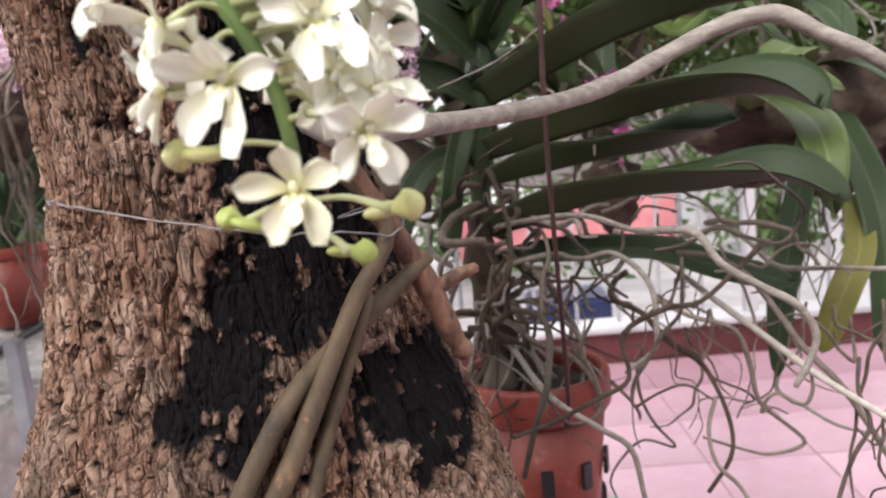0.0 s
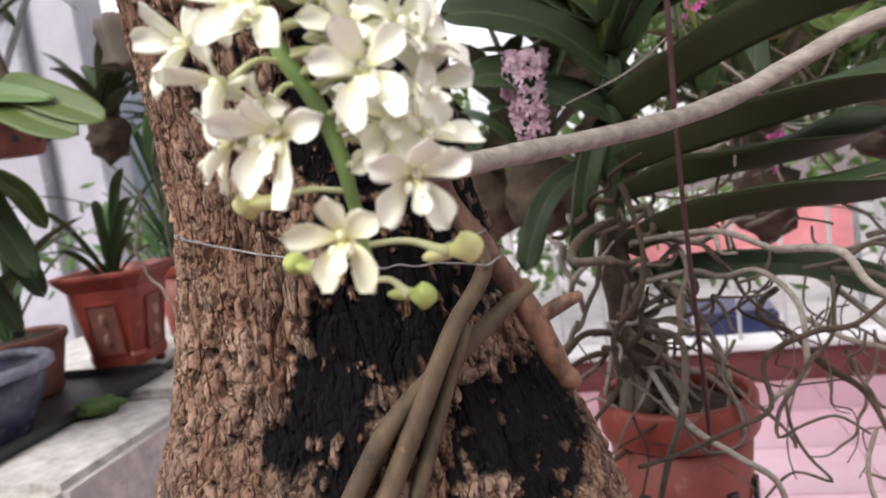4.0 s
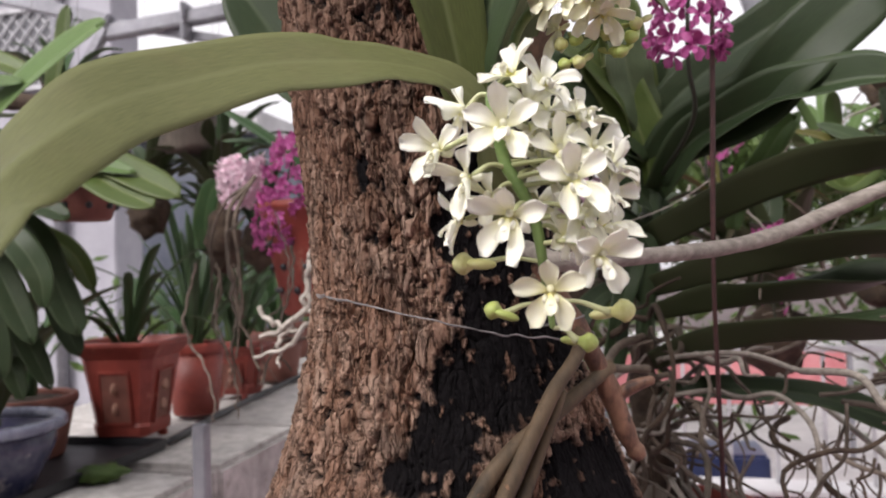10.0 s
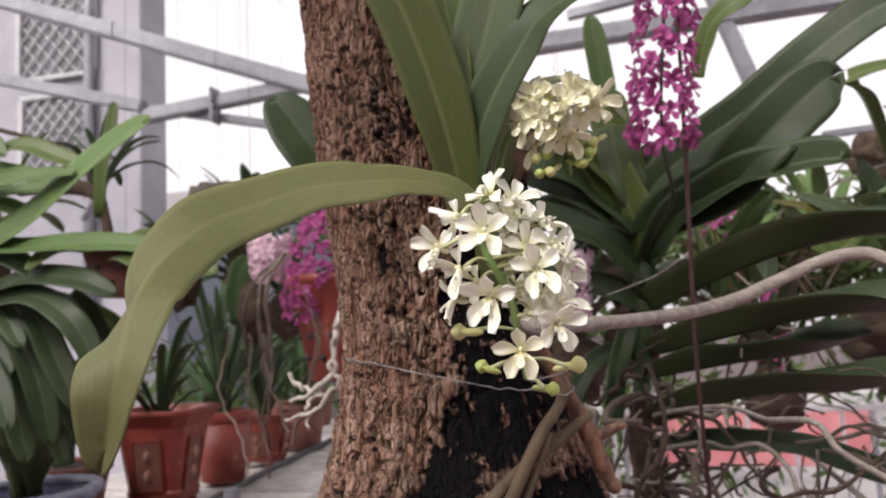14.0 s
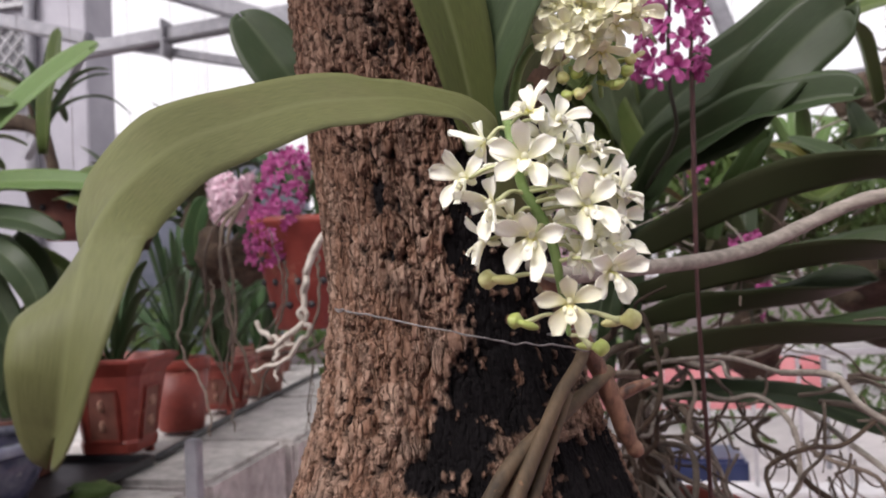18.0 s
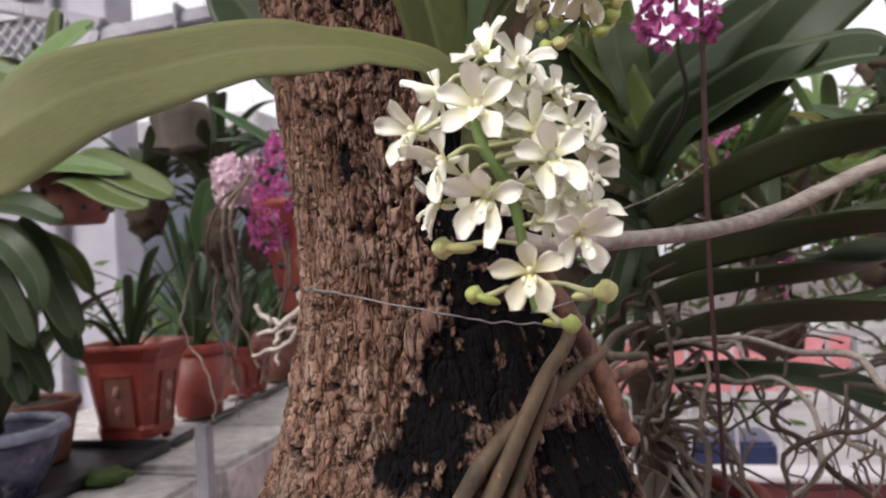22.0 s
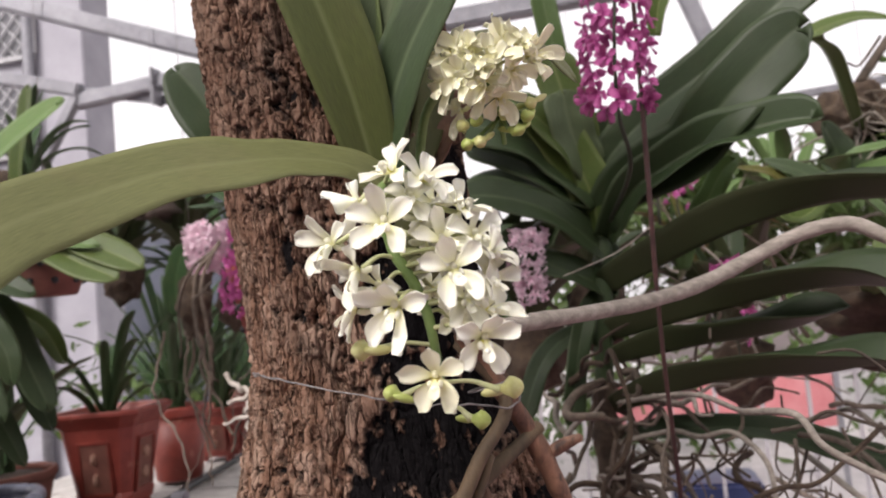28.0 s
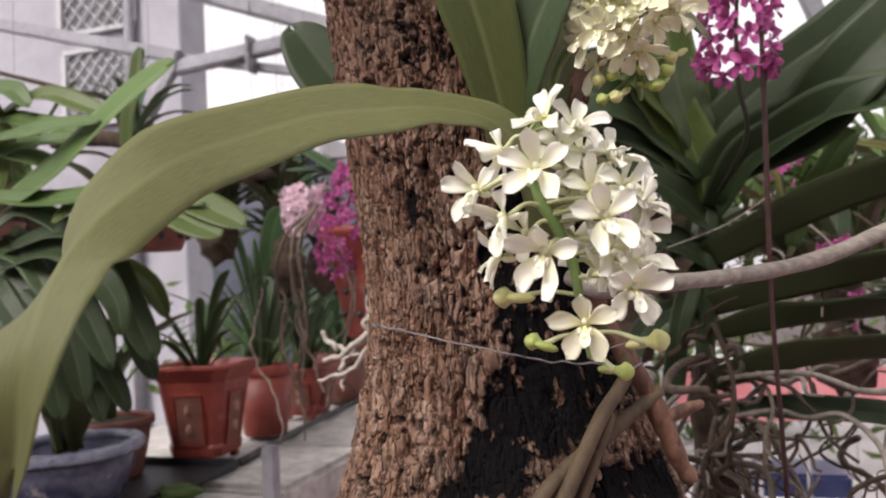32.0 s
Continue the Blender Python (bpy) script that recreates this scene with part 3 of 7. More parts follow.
tagged(part("pavement", box_mesh("pavement", (-4.5, 4.18, -0.018), (9, 8.2, 0.0), PALE_PAVING, 0)), "pale bright paving of the yard beyond the parapet", "pavement", kind="structure")
tagged(part("wall_yard", box_mesh("wall_yard", (-1.2, 8.2, -0.02), (7.5, 8.4, 0.55), WALL_WHITE, 0.01)), "low white wall at the far side of the yard", "wall", kind="structure")
# unseen wall, added to keep light off the surfaces that face the camera
tagged(part("wall_south", box_mesh("wall_south", (-7, -2.9, -0.02), (7, -2.6, 3.4), WALL_PAINT, 0)), "plain unseen wall added behind the camera to block light", "wall", kind="structure")

# ---- the trunk ----
TZ = [0.0, 0.6, 0.95, 1.12, 1.19, 1.25, 1.33, 1.47, 1.64, 2.0, 2.6]
TX = [-0.11, -0.112, -0.113, -0.114, -0.114, -0.117, -0.121, -0.132, -0.146, -0.186, -0.26]
TR = [0.24, 0.22, 0.185, 0.150, 0.120, 0.098, 0.083, 0.087, 0.088, 0.084, 0.078]
TY = 0.47


def trunk_mesh():
    cols, z = 800, np.concatenate([np.linspace(-0.02, 1.04, 60), np.linspace(1.042, 1.72, 820), np.linspace(1.73, 2.6, 60)])
    th = np.concatenate([np.linspace(0, math.pi * 0.4, 55, endpoint=False), np.linspace(math.pi * 0.4, math.pi * 1.6, 690, endpoint=False), np.linspace(math.pi * 1.6, math.pi * 2, 55, endpoint=False)])
    Z, A = np.meshgrid(z, th, indexing="ij")
    fine = np.linspace(0, 2.6, 300)
    ker = np.ones(9) / 9
    rs = np.convolve(np.pad(np.interp(fine, TZ, TR), 4, mode="edge"), ker, "valid")
    xs = np.convolve(np.pad(np.interp(fine, TZ, TX), 4, mode="edge"), ker, "valid")
    R, CX = np.interp(Z, fine, rs), np.interp(Z, fine, xs)
    S = A * 0.09
    # plates: jittered cells stretched along the trunk, edges warped
    wx = S + 0.006 * (fractal(S * 90, Z * 60, 3) - 0.5) + 0.004 * (fractal(S * 220, Z * 150, 9) - 0.5)
    wz = Z + 0.012 * (fractal(S * 80, Z * 60, 5) - 0.5)
    cw, ch = 0.0088, 0.026
    gx, gz = np.floor(wx / cw), np.floor(wz / ch)
    f1, f2, ident = np.full(S.shape, 9.0), np.full(S.shape, 9.0), np.zeros(S.shape)
    for dx in (-1, 0, 1):
        for dz in (-1, 0, 1):
            ix, iz = gx + dx, gz + dz
            r1 = np.sin(ix * 12.9898 + iz * 78.233) * 43758.5453
            r2 = np.sin(ix * 39.346 + iz * 11.135) * 24634.6345
            r1, r2 = r1 - np.floor(r1), r2 - np.floor(r2)
            d = np.hypot((ix + 0.1 + 0.8 * r1) * cw - wx, ((iz + 0.1 + 0.8 * r2) * ch - wz) * cw / ch) / cw
            rid = np.sin(ix * 5.13 + iz * 17.77) * 9731.17
            rid = rid - np.floor(rid)
            near = d < f1
            f2 = np.where(near, f1, np.minimum(f2, d))
            ident = np.where(near, rid, ident)
            f1 = np.where(near, d, f1)
    edge = np.clip((f2 - f1) / 0.09, 0, 1)
    edge = edge * edge * (3 - 2 * edge)
    lumps = fractal(S * 30, Z * 10, 41, 3) - 0.5
    grain = fractal(S * 520, Z * 120, 51, 3) - 0.5
    # scorched patches with ragged borders
    X, Y = CX - R * np.sin(A), TY + R * np.cos(A)
    char = np.zeros(S.shape)
    for ex, ez, ax, az in ((-0.070, 1.266, 0.034, 0.027), (-0.042, 1.28, 0.024, 0.016), (-0.097, 1.228, 0.0185, 0.022), (-0.119, 1.217, 0.014, 0.012), (-0.092, 1.205, 0.012, 0.014), (-0.102, 1.246, 0.011, 0.012), (-0.011, 1.207, 0.030, 0.022), (0.0, 1.178, 0.016, 0.016), (-0.031, 1.212, 0.013, 0.016), (-0.148, 1.402, 0.004, 0.016), (-0.065, 1.62, 0.018, 0.14)):
        char = np.maximum(char, 1.38 - np.hypot((X - ex) / ax, (Z - ez) / az))
    bound = np.interp(Z, (1.25, 1.30, 1.34, 1.365, 1.375, 1.42, 1.44), (-0.094, -0.094, -0.102, -0.111, -0.10, -0.098, -0.10)) + 0.004 * np.sin(Z * 190)
    band = np.clip((Z - 1.255) / 0.02, 0, 1) * np.clip((1.47 - Z) / 0.03, 0, 1)
    char = np.maximum(char, np.clip((X - bound) / 0.012, -1, 1.3) * band)
    front = Y < TY + 0.03
    ragged = fractal(S * 190, Z * 150, 71, 4) - 0.5
    char = np.clip((char - 0.12 + 1.15 * ragged + 0.3 * lumps) * 4.5, 0, 1) * front
    bits = fractal(S * 190, Z * 110, 77, 4)
    char = char * (1 - np.clip((bits - 0.67) * 18, 0, 1) * np.clip((-0.045 - X) / 0.02, 0.55, 1))
    soot = np.clip((fractal(S * 120, Z * 75, 81, 4) - 0.71) * 9, 0, 0.75)
    char = np.maximum(char, soot)
    near = np.clip((Z - 0.95) / 0.1, 0.3, 1)
    warp = 1.6 * fractal(S * 60, Z * 30, 15)
    deep = np.clip(np.abs(fractal(S * 62 + warp, Z * 9, 91, 3) - 0.5) / 0.042, 0, 1)
    split = np.clip(np.abs(fractal(S * 165 + warp * 1.5, Z * 27, 92, 3) - 0.5) / 0.055, 0, 1)
    cross = np.clip(np.abs(fractal(S * 85, Z * 78, 93, 3) - 0.5) / 0.035, 0, 1)
    step = np.floor(fractal(S * 200, Z * 80, 95, 4) * 9) / 9
    ragged_fine = fractal(S * 620, Z * 330, 97, 3) - 0.5
    h = 0.0016 * edge + 0.0032 * (ident - 0.5) + 0.0058 * deep + 0.0028 * split + 0.0014 * cross - 0.0080 + 0.008 * lumps + 0.0012 * grain + 0.0018 * ragged_fine + 0.0036 * (step - 0.5)
    h = h * (1 - 0.5 * char) - 0.003 * char + 0.0014 * char * np.floor(fractal(S * 60, Z * 45, 99, 3) * 6) / 6
    R2 = R + h * near
    X, Y = CX - R2 * np.sin(A), TY + R2 * np.cos(A)
    verts = np.stack([X, Y, Z], -1).reshape(-1, 3)
    n = len(z)
    i, j = np.meshgrid(np.arange(n - 1), np.arange(cols), indexing="ij")
    k = (j + 1) % cols
    faces = np.stack([i * cols + j, (i + 1) * cols + j, (i + 1) * cols + k, i * cols + k], -1).reshape(-1, 4)
    me = bpy.data.meshes.new("tree_trunk")
    me.vertices.add(len(verts))
    me.vertices.foreach_set("co", verts.ravel())
    me.loops.add(faces.size)
    me.loops.foreach_set("vertex_index", faces.ravel().astype(np.int32))
    me.polygons.add(len(faces))
    me.polygons.foreach_set("loop_start", np.arange(0, faces.size, 4, dtype=np.int32))
    me.polygons.foreach_set("use_smooth", np.ones(len(faces), bool))
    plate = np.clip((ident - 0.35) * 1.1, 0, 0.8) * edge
    # painted shade growing with height, broken up by noise
    bark_shade = np.clip((Z - 1.34) / 0.12 + 1.1 * (fractal(S * 40, Z * 22, 111, 3) - 0.5), 0, 1) * 0.55
    for key, v in (("char", char), ("plate", plate), ("bark_shade", bark_shade)):
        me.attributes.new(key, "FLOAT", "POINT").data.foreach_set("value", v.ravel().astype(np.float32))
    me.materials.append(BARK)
    me.update()
    me.validate()
    return me


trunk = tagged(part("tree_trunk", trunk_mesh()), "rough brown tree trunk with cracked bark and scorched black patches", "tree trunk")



def flake_mesh(seed):
    """A loose, ragged, slightly curled plate of bark, looking along -y."""
    g = np.random.RandomState(seed)
    w, h, n = g.uniform(0.004, 0.008), g.uniform(0.008, 0.016), 13
    rim = [(w * math.copysign(abs(math.cos(a)) ** 0.6, math.cos(a)) * g.uniform(0.45, 1.15), h * math.copysign(abs(math.sin(a)) ** 0.6, math.sin(a)) * g.uniform(0.45, 1.15)) for a in np.linspace(0, 2 * math.pi, n, endpoint=False)]
    verts = [(x * 0.8, -0.0010 - 0.0012 * g.rand(), z * 0.85) for x, z in rim] + [(x, 0.003, z) for x, z in rim] + [(0, -0.0018, 0)]
    faces = [(i, (i + 1) % n, 2 * n) for i in range(n)] + [(i, i + n, (i + 1) % n + n, (i + 1) % n) for i in range(n)]
    return mesh_of("bark_flake", verts, faces, BARK, False, {"char": np.full(len(verts), float(seed % 5 == 0) * 0.9), "plate": np.full(len(verts), g.uniform(0, 0.7)), "bark_shade": np.full(len(verts), 0.25)})


flakes = [flake_mesh(s) for s in range(10)]
g = np.random.RandomState(8)
for i in range(110):
    z, a = g.uniform(1.06, 1.68), g.uniform(math.pi - 1.5, math.pi + 0.3)
    r, cx = np.interp(z, TZ, TR), np.interp(z, TZ, TX)
    d = Vector((-math.sin(a), math.cos(a), 0.0))
    if cx + d.x * r > -0.125 and z < 1.47:
        continue
    part("bark_flake", flakes[i % 10], trunk, "", facing(Vector((cx, TY, z)) + d * (r - 0.0005), d, g.uniform(-14, 14), g.uniform(0.45, 0.95)))

for i in range(34):
    z, a = g.uniform(1.05, 1.175), g.uniform(math.pi + 0.25, math.pi + 1.5)
    r, cx = np.interp(z, TZ, TR), np.interp(z, TZ, TX)
    d = Vector((-math.sin(a), math.cos(a), 0.0))
    part("bark_flake", flakes[1 + i % 4], trunk, "", facing(Vector((cx, TY, z)) + d * (r + 0.001), d, g.uniform(-18, 18), g.uniform(0.7, 1.35)))

# ---- orchid growing on the trunk ----
orchid = thing("mounted_orchid", (-0.062, 0.39, 1.42), "orchid with olive strap leaves and white flowers on the trunk", "orchid")
ORCHID_LEAVES = [
    ([(-0.056, 0.352, 1.408), (-0.062, 0.335, 1.417), (-0.080, 0.315, 1.431), (-0.100, 0.290, 1.433), (-0.115, 0.268, 1.430), (-0.139, 0.240, 1.424), (-0.158, 0.205, 1.410), (-0.170, 0.180, 1.399), (-0.174, 0.158, 1.386), (-0.173, 0.135, 1.372), (-0.168, 0.115, 1.358), (-0.161, 0.100, 1.345), (-0.158, 0.092, 1.333), (-0.159, 0.090, 1.318), (-0.163, 0.092, 1.304), (-0.169, 0.095, 1.289)], 0.0385, LEAF_OLIVE, ((0.0, -0.78, 0.6), (0.0, -0.8, 0.6), (0.1, -0.85, 0.5), (0.3, -0.85, 0.4), (0.5, -0.8, 0.3), (0.6, -0.8, 0.15), (0.55, -0.85, 0.1), (0.5, -0.85, 0.0)), ((16, 10, 6, 4, 4, 4, 2, -4, -40, -92, -50, -8, 0), (16, 10, 8, 6, 6, 8, 8, 6, 6, 10, 30, 60, 68))),
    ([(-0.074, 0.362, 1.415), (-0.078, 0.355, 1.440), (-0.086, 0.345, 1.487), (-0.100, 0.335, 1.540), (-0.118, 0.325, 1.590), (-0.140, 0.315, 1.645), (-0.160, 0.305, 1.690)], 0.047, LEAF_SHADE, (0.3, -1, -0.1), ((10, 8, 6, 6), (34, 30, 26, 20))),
    ([(-0.072, 0.370, 1.42), (-0.076, 0.368, 1.450), (-0.078, 0.366, 1.531), (-0.083, 0.364, 1.575), (-0.092, 0.362, 1.640), (-0.10, 0.36, 1.70)], 0.034, LEAF_MID, (-0.3, -1, -0.1), (30, 26, 22, 20)),
    ([(-0.070, 0.370, 1.42), (-0.074, 0.366, 1.453), (-0.070, 0.362, 1.499), (-0.053, 0.355, 1.548), (-0.039, 0.350, 1.590), (-0.022, 0.345, 1.65)], 0.050, LEAF_PALE, (-0.15, -1, 0.1), ((14, 12, 10, 10), (18, 14, 12, 10))),
    ([(-0.066, 0.366, 1.42), (-0.070, 0.360, 1.451), (-0.053, 0.352, 1.493), (-0.029, 0.345, 1.528), (-0.014, 0.340, 1.545), (0.004, 0.335, 1.554), (0.022, 0.330, 1.556), (0.037, 0.324, 1.548)], 0.040, LEAF_GREY, ((-0.35, -1, 0.1), (-0.35, -1, 0.1), (-0.3, -1, 0.2), (-0.1, -0.85, 0.6), (0.1, -0.8, 0.7)), (18, 16, 14, 12, 20)),
    ([(-0.060, 0.40, 1.44), (-0.041, 0.43, 1.517), (-0.006, 0.45, 1.538), (0.02, 0.46, 1.524), (0.042, 0.47, 1.50)], 0.03, LEAF_OLIVE, (0, -0.5, 1), 10),
    ([(-0.058, 0.40, 1.43), (-0.040, 0.405, 1.462), (-0.024, 0.41, 1.486)], 0.02, STUB_WOOD, (-0.6, -1, 0.2), 25),
]
for i, (pts, w, mat, up, fold) in enumerate(ORCHID_LEAVES):
    part("leaf", leaf_mesh("leaf", pts, w, mat, up, fold, 0.0016, 0.5, 0.2, 9, 0.0006, 0, True, i), orchid)
part("stem", tube_mesh("stem", [(-0.06, 0.40, 1.36), (-0.062, 0.385, 1.40), (-0.066, 0.378, 1.445)], [0.012, 0.014, 0.003], LEAF_OLIVE, 12, 6), orchid)
part("root", tube_mesh("root", [(-0.045, 0.395, 1.33), (-0.02, 0.405, 1.292), (-0.036, 0.383, 1.261), (-0.052, 0.366, 1.228), (-0.066, 0.352, 1.199), (-0.084, 0.334, 1.165), (-0.11, 0.305, 1.1)], [0.0038, 0.0043, 0.0046, 0.0048, 0.0050, 0.0053, 0.0056], ROOT_OLIVE, 14, 8, 0.06, 1), orchid, "thick olive-brown aerial root")
part("root", tube_mesh("root", [(-0.003, 0.425, 1.272), (-0.037, 0.392, 1.247), (-0.059, 0.368, 1.231), (-0.076, 0.352, 1.209), (-0.096, 0.334, 1.168), (-0.115, 0.31, 1.1)], [0.0044, 0.0048, 0.0048, 0.0050, 0.0054, 0.0055], ROOT_OLIVE, 14, 8, 0.06, 2), orchid, "thick olive-brown aerial root")
part("root", tube_mesh("root", [(-0.030, 0.39, 1.262), (-0.046, 0.374, 1.221), (-0.056, 0.362, 1.194), (-0.065, 0.345, 1.160), (-0.075, 0.315, 1.1)], [0.0028, 0.0035, 0.0038, 0.0042, 0.0044], ROOT_OLIVE, 12, 8, 0.06, 3), orchid, "thick olive-brown aerial root")
part("root", tube_mesh("root", [(-0.05, 0.395, 1.345), (-0.03, 0.38, 1.337), (-0.003, 0.42, 1.338), (0.038, 0.46, 1.340), (0.078, 0.49, 1.344), (0.117, 0.52, 1.353), (0.158, 0.545, 1.369), (0.197, 0.556, 1.384), (0.23, 0.556, 1.387), (0.255, 0.55, 1.372), (0.284, 0.54, 1.353), (0.334, 0.53, 1.31), (0.38, 0.53, 1.25)], [0.0052, 0.0055, 0.0056, 0.0056, 0.0054, 0.0055, 0.0056, 0.0056, 0.0056, 0.0052, 0.005, 0.0045, 0.004], ROOT_GREY, 14, 8, 0.07, 4), orchid, "long grey aerial root reaching sideways")

# first flower spike, hanging in front of the trunk
SPIKE = [(-0.060, 0.375, 1.43), (-0.056, 0.34, 1.428), (-0.050, 0.29, 1.416), (-0.0449, 0.2490, 1.4028), (-0.0407, 0.2490, 1.3800), (-0.0366, 0.2490, 1.3716), (-0.0318, 0.2490, 1.3624), (-0.0277, 0.2490, 1.3496), (-0.0259, 0.2490, 1.3363), (-0.0245, 0.2490, 1.3245), (-0.0228, 0.2490, 1.3110)]
spike = part("flower_spike", tube_mesh("flower_spike", SPIKE, [0.0028, 0.0027, 0.0026, 0.0026, 0.0026, 0.0024, 0.0018, 0.0012], STEM_GREEN, 10, 7), orchid, "hanging spike of waxy white flowers with green stem")
WHITE = [flower_mesh("flower", PETAL_WHITE, 0.0149, s, 1.02, 0.5) for s in range(8)]
IVORY = [flower_mesh("flower", PETAL_CREAM, 0.0146, 14, 1.0, 0.3)]
rng = np.random.RandomState(4)
stem_line = smooth_line(SPIKE, 8)


def add_flower(parent, meshes, at, lean, size, stalk, spin=None, stalk_mat=None, reach=None, outward=0.9):
    """One flower looking away from the stem, with its stalk."""
    at = np.array(at)
    near = stem_line[np.argmin(np.linalg.norm(stem_line - at - np.array([0, 0, 0.006]), axis=1))] if reach is None else np.array(reach)
    d = Vector(at - near)
    look_to = Vector(lean) + d.normalized() * outward
    fl = part("flower", meshes[rng.randint(len(meshes))], parent, "", facing(at, look_to, rng.uniform(-35, 35) if spin is None else spin, size))
    fl.matrix_parent_inverse = Matrix()
    if stalk:
        b = at - np.array(look_to.normalized()) * 0.001
        mid = (near + b) / 2 + np.array([0, 0, 0.003])
        st = part("flower_stalk", tube_mesh("flower_stalk", [near, mid, b], [0.0011, 0.0010, 0.0013], stalk_mat or STALK_PALE, 6, 4), parent)
        st.matrix_parent_inverse = Matrix()
    return fl


FLOWERS = [
    ((-0.0345, 0.2400, 1.4115), (-0.45, -0.55, 0.6), -12, 0.92),
    ((-0.0240, 0.2430, 1.4065), (0.45, -0.55, 0.5), 18, 0.92),
    ((-0.0655, 0.2450, 1.3845), (-0.45, -0.85, 0.05), -6, 0.98),
    ((-0.0372, 0.2290, 1.3885), (-0.05, -1, 0.2), 2, 1.06),
    ((-0.0520, 0.2370, 1.3720), (-0.65, -0.65, -0.30), -30, 0.98),
    ((-0.0570, 0.2450, 1.3555), (-0.85, -0.45, 0.05), -12, 0.92),
    ((-0.0355, 0.2300, 1.3560), (-0.15, -0.95, -0.30), 12, 1.06),
    ((-0.0105, 0.2480, 1.3930), (0.45, -0.35, 0.75), 10, 0.88),
    ((-0.0058, 0.2470, 1.3815), (0.75, -0.55, 0.30), -8, 0.95),
    ((-0.0120, 0.2350, 1.3680), (0.12, -0.95, 0.05), -14, 1.04),
    ((-0.0010, 0.2470, 1.3640), (0.80, -0.55, 0.05), 22, 0.92),
    ((-0.0230, 0.2570, 1.3740), (0.20, -0.70, 0.40), 30, 0.88),
    ((-0.0040, 0.2470, 1.3505), (0.72, -0.35, 0.45), -16, 0.90),
    ((-0.0035, 0.2360, 1.3400), (0.40, -0.88, -0.22), 8, 1.02),
    ((-0.0210, 0.2265, 1.3265), (0.0, -1, -0.05), 0, 1.02),
    ((-0.0175, 0.2530, 1.3470), (0.35, -0.70, 0.25), 25, 0.80),
    ((-0.0220, 0.2550, 1.3970), (0.10, -0.75, 0.55), -22, 0.90),
    ((-0.0480, 0.2560, 1.3900), (-0.55, -0.40, 0.50), 15, 0.82),
    ((-0.0180, 0.2440, 1.3805), (0.30, -0.85, 0.30), -20, 0.92),
    ((-0.0105, 0.2430, 1.3555), (0.50, -0.80, 0.10), 18, 0.92),
    ((-0.0455, 0.2450, 1.3645), (-0.45, -0.80, 0.0), 24, 0.88),
    ((-0.0300, 0.2450, 1.3990), (0.0, -0.80, 0.50), 10, 0.92),
    ((0.0010, 0.2450, 1.3735), (0.80, -0.45, 0.30), -10, 0.90),
]
for i, (at, lean, spin, size) in enumerate(FLOWERS):
    s = stem_line[np.argmin(np.abs(stem_line[:, 2] - at[2] - 0.004) + 5 * (stem_line[:, 1] > 0.27))]
    add_flower(spike, IVORY if at[2] < 1.33 else WHITE, at, lean, size, True, spin, None, s, 0.15)
for i in range(6):
    a, z = rng.uniform(0.3, math.pi - 0.3), 1.352 + 0.052 * i / 5
    s = stem_line[np.argmin(np.abs(stem_line[:, 2] - z) + 5 * (stem_line[:, 1] > 0.27))]
    add_flower(spike, WHITE, (s[0] - 0.001 + 0.015 * math.cos(a), s[1] + 0.015 * math.sin(a), z), (math.cos(a), math.sin(a), -0.1), rng.uniform(0.85, 1.0), True)
BUD_MESH = {"cream": bud_mesh("bud", BUD_GREEN), "lime": bud_mesh("bud", BUD_LIME)}
for kind, at, root_, point in (("cream", (-0.0530, 0.2500, 1.3373), (-0.0263, 0.2490, 1.3375), (-1, -0.1, 0.05)), ("lime", (-0.0425, 0.2500, 1.3166), (-0.0246, 0.2490, 1.3201), (-1, 0.0, 0.35)), ("cream", (-0.0005, 0.2520, 1.3165), (-0.0237, 0.2490, 1.3215), (1, 0.1, 0.15)), ("lime", (-0.0135, 0.2500, 1.3055), (-0.0225, 0.2490, 1.3110), (1, 0.0, -0.1))):
    q = Vector(point).normalized().to_track_quat("Z", "Y").to_matrix().to_4x4()
    ob = part("bud", BUD_MESH[kind], spike, "plump %s flower bud" % ("pale yellow-green" if kind == "cream" else "lime-green"), Matrix.Translation(at) @ q @ Matrix.Diagonal((0.66 if kind == "lime" else 0.80,) * 3 + (1,)))
    ob.matrix_parent_inverse = Matrix()
    st = part("flower_stalk", tube_mesh("flower_stalk", [root_, ((root_[0] + at[0]) / 2, at[1], (root_[2] + at[2]) / 2 + 0.002), at], [0.0010, 0.0009, 0.0010, 0.0012, 0.0018], STALK_PALE, 8, 5), spike)
    st.matrix_parent_inverse = Matrix()

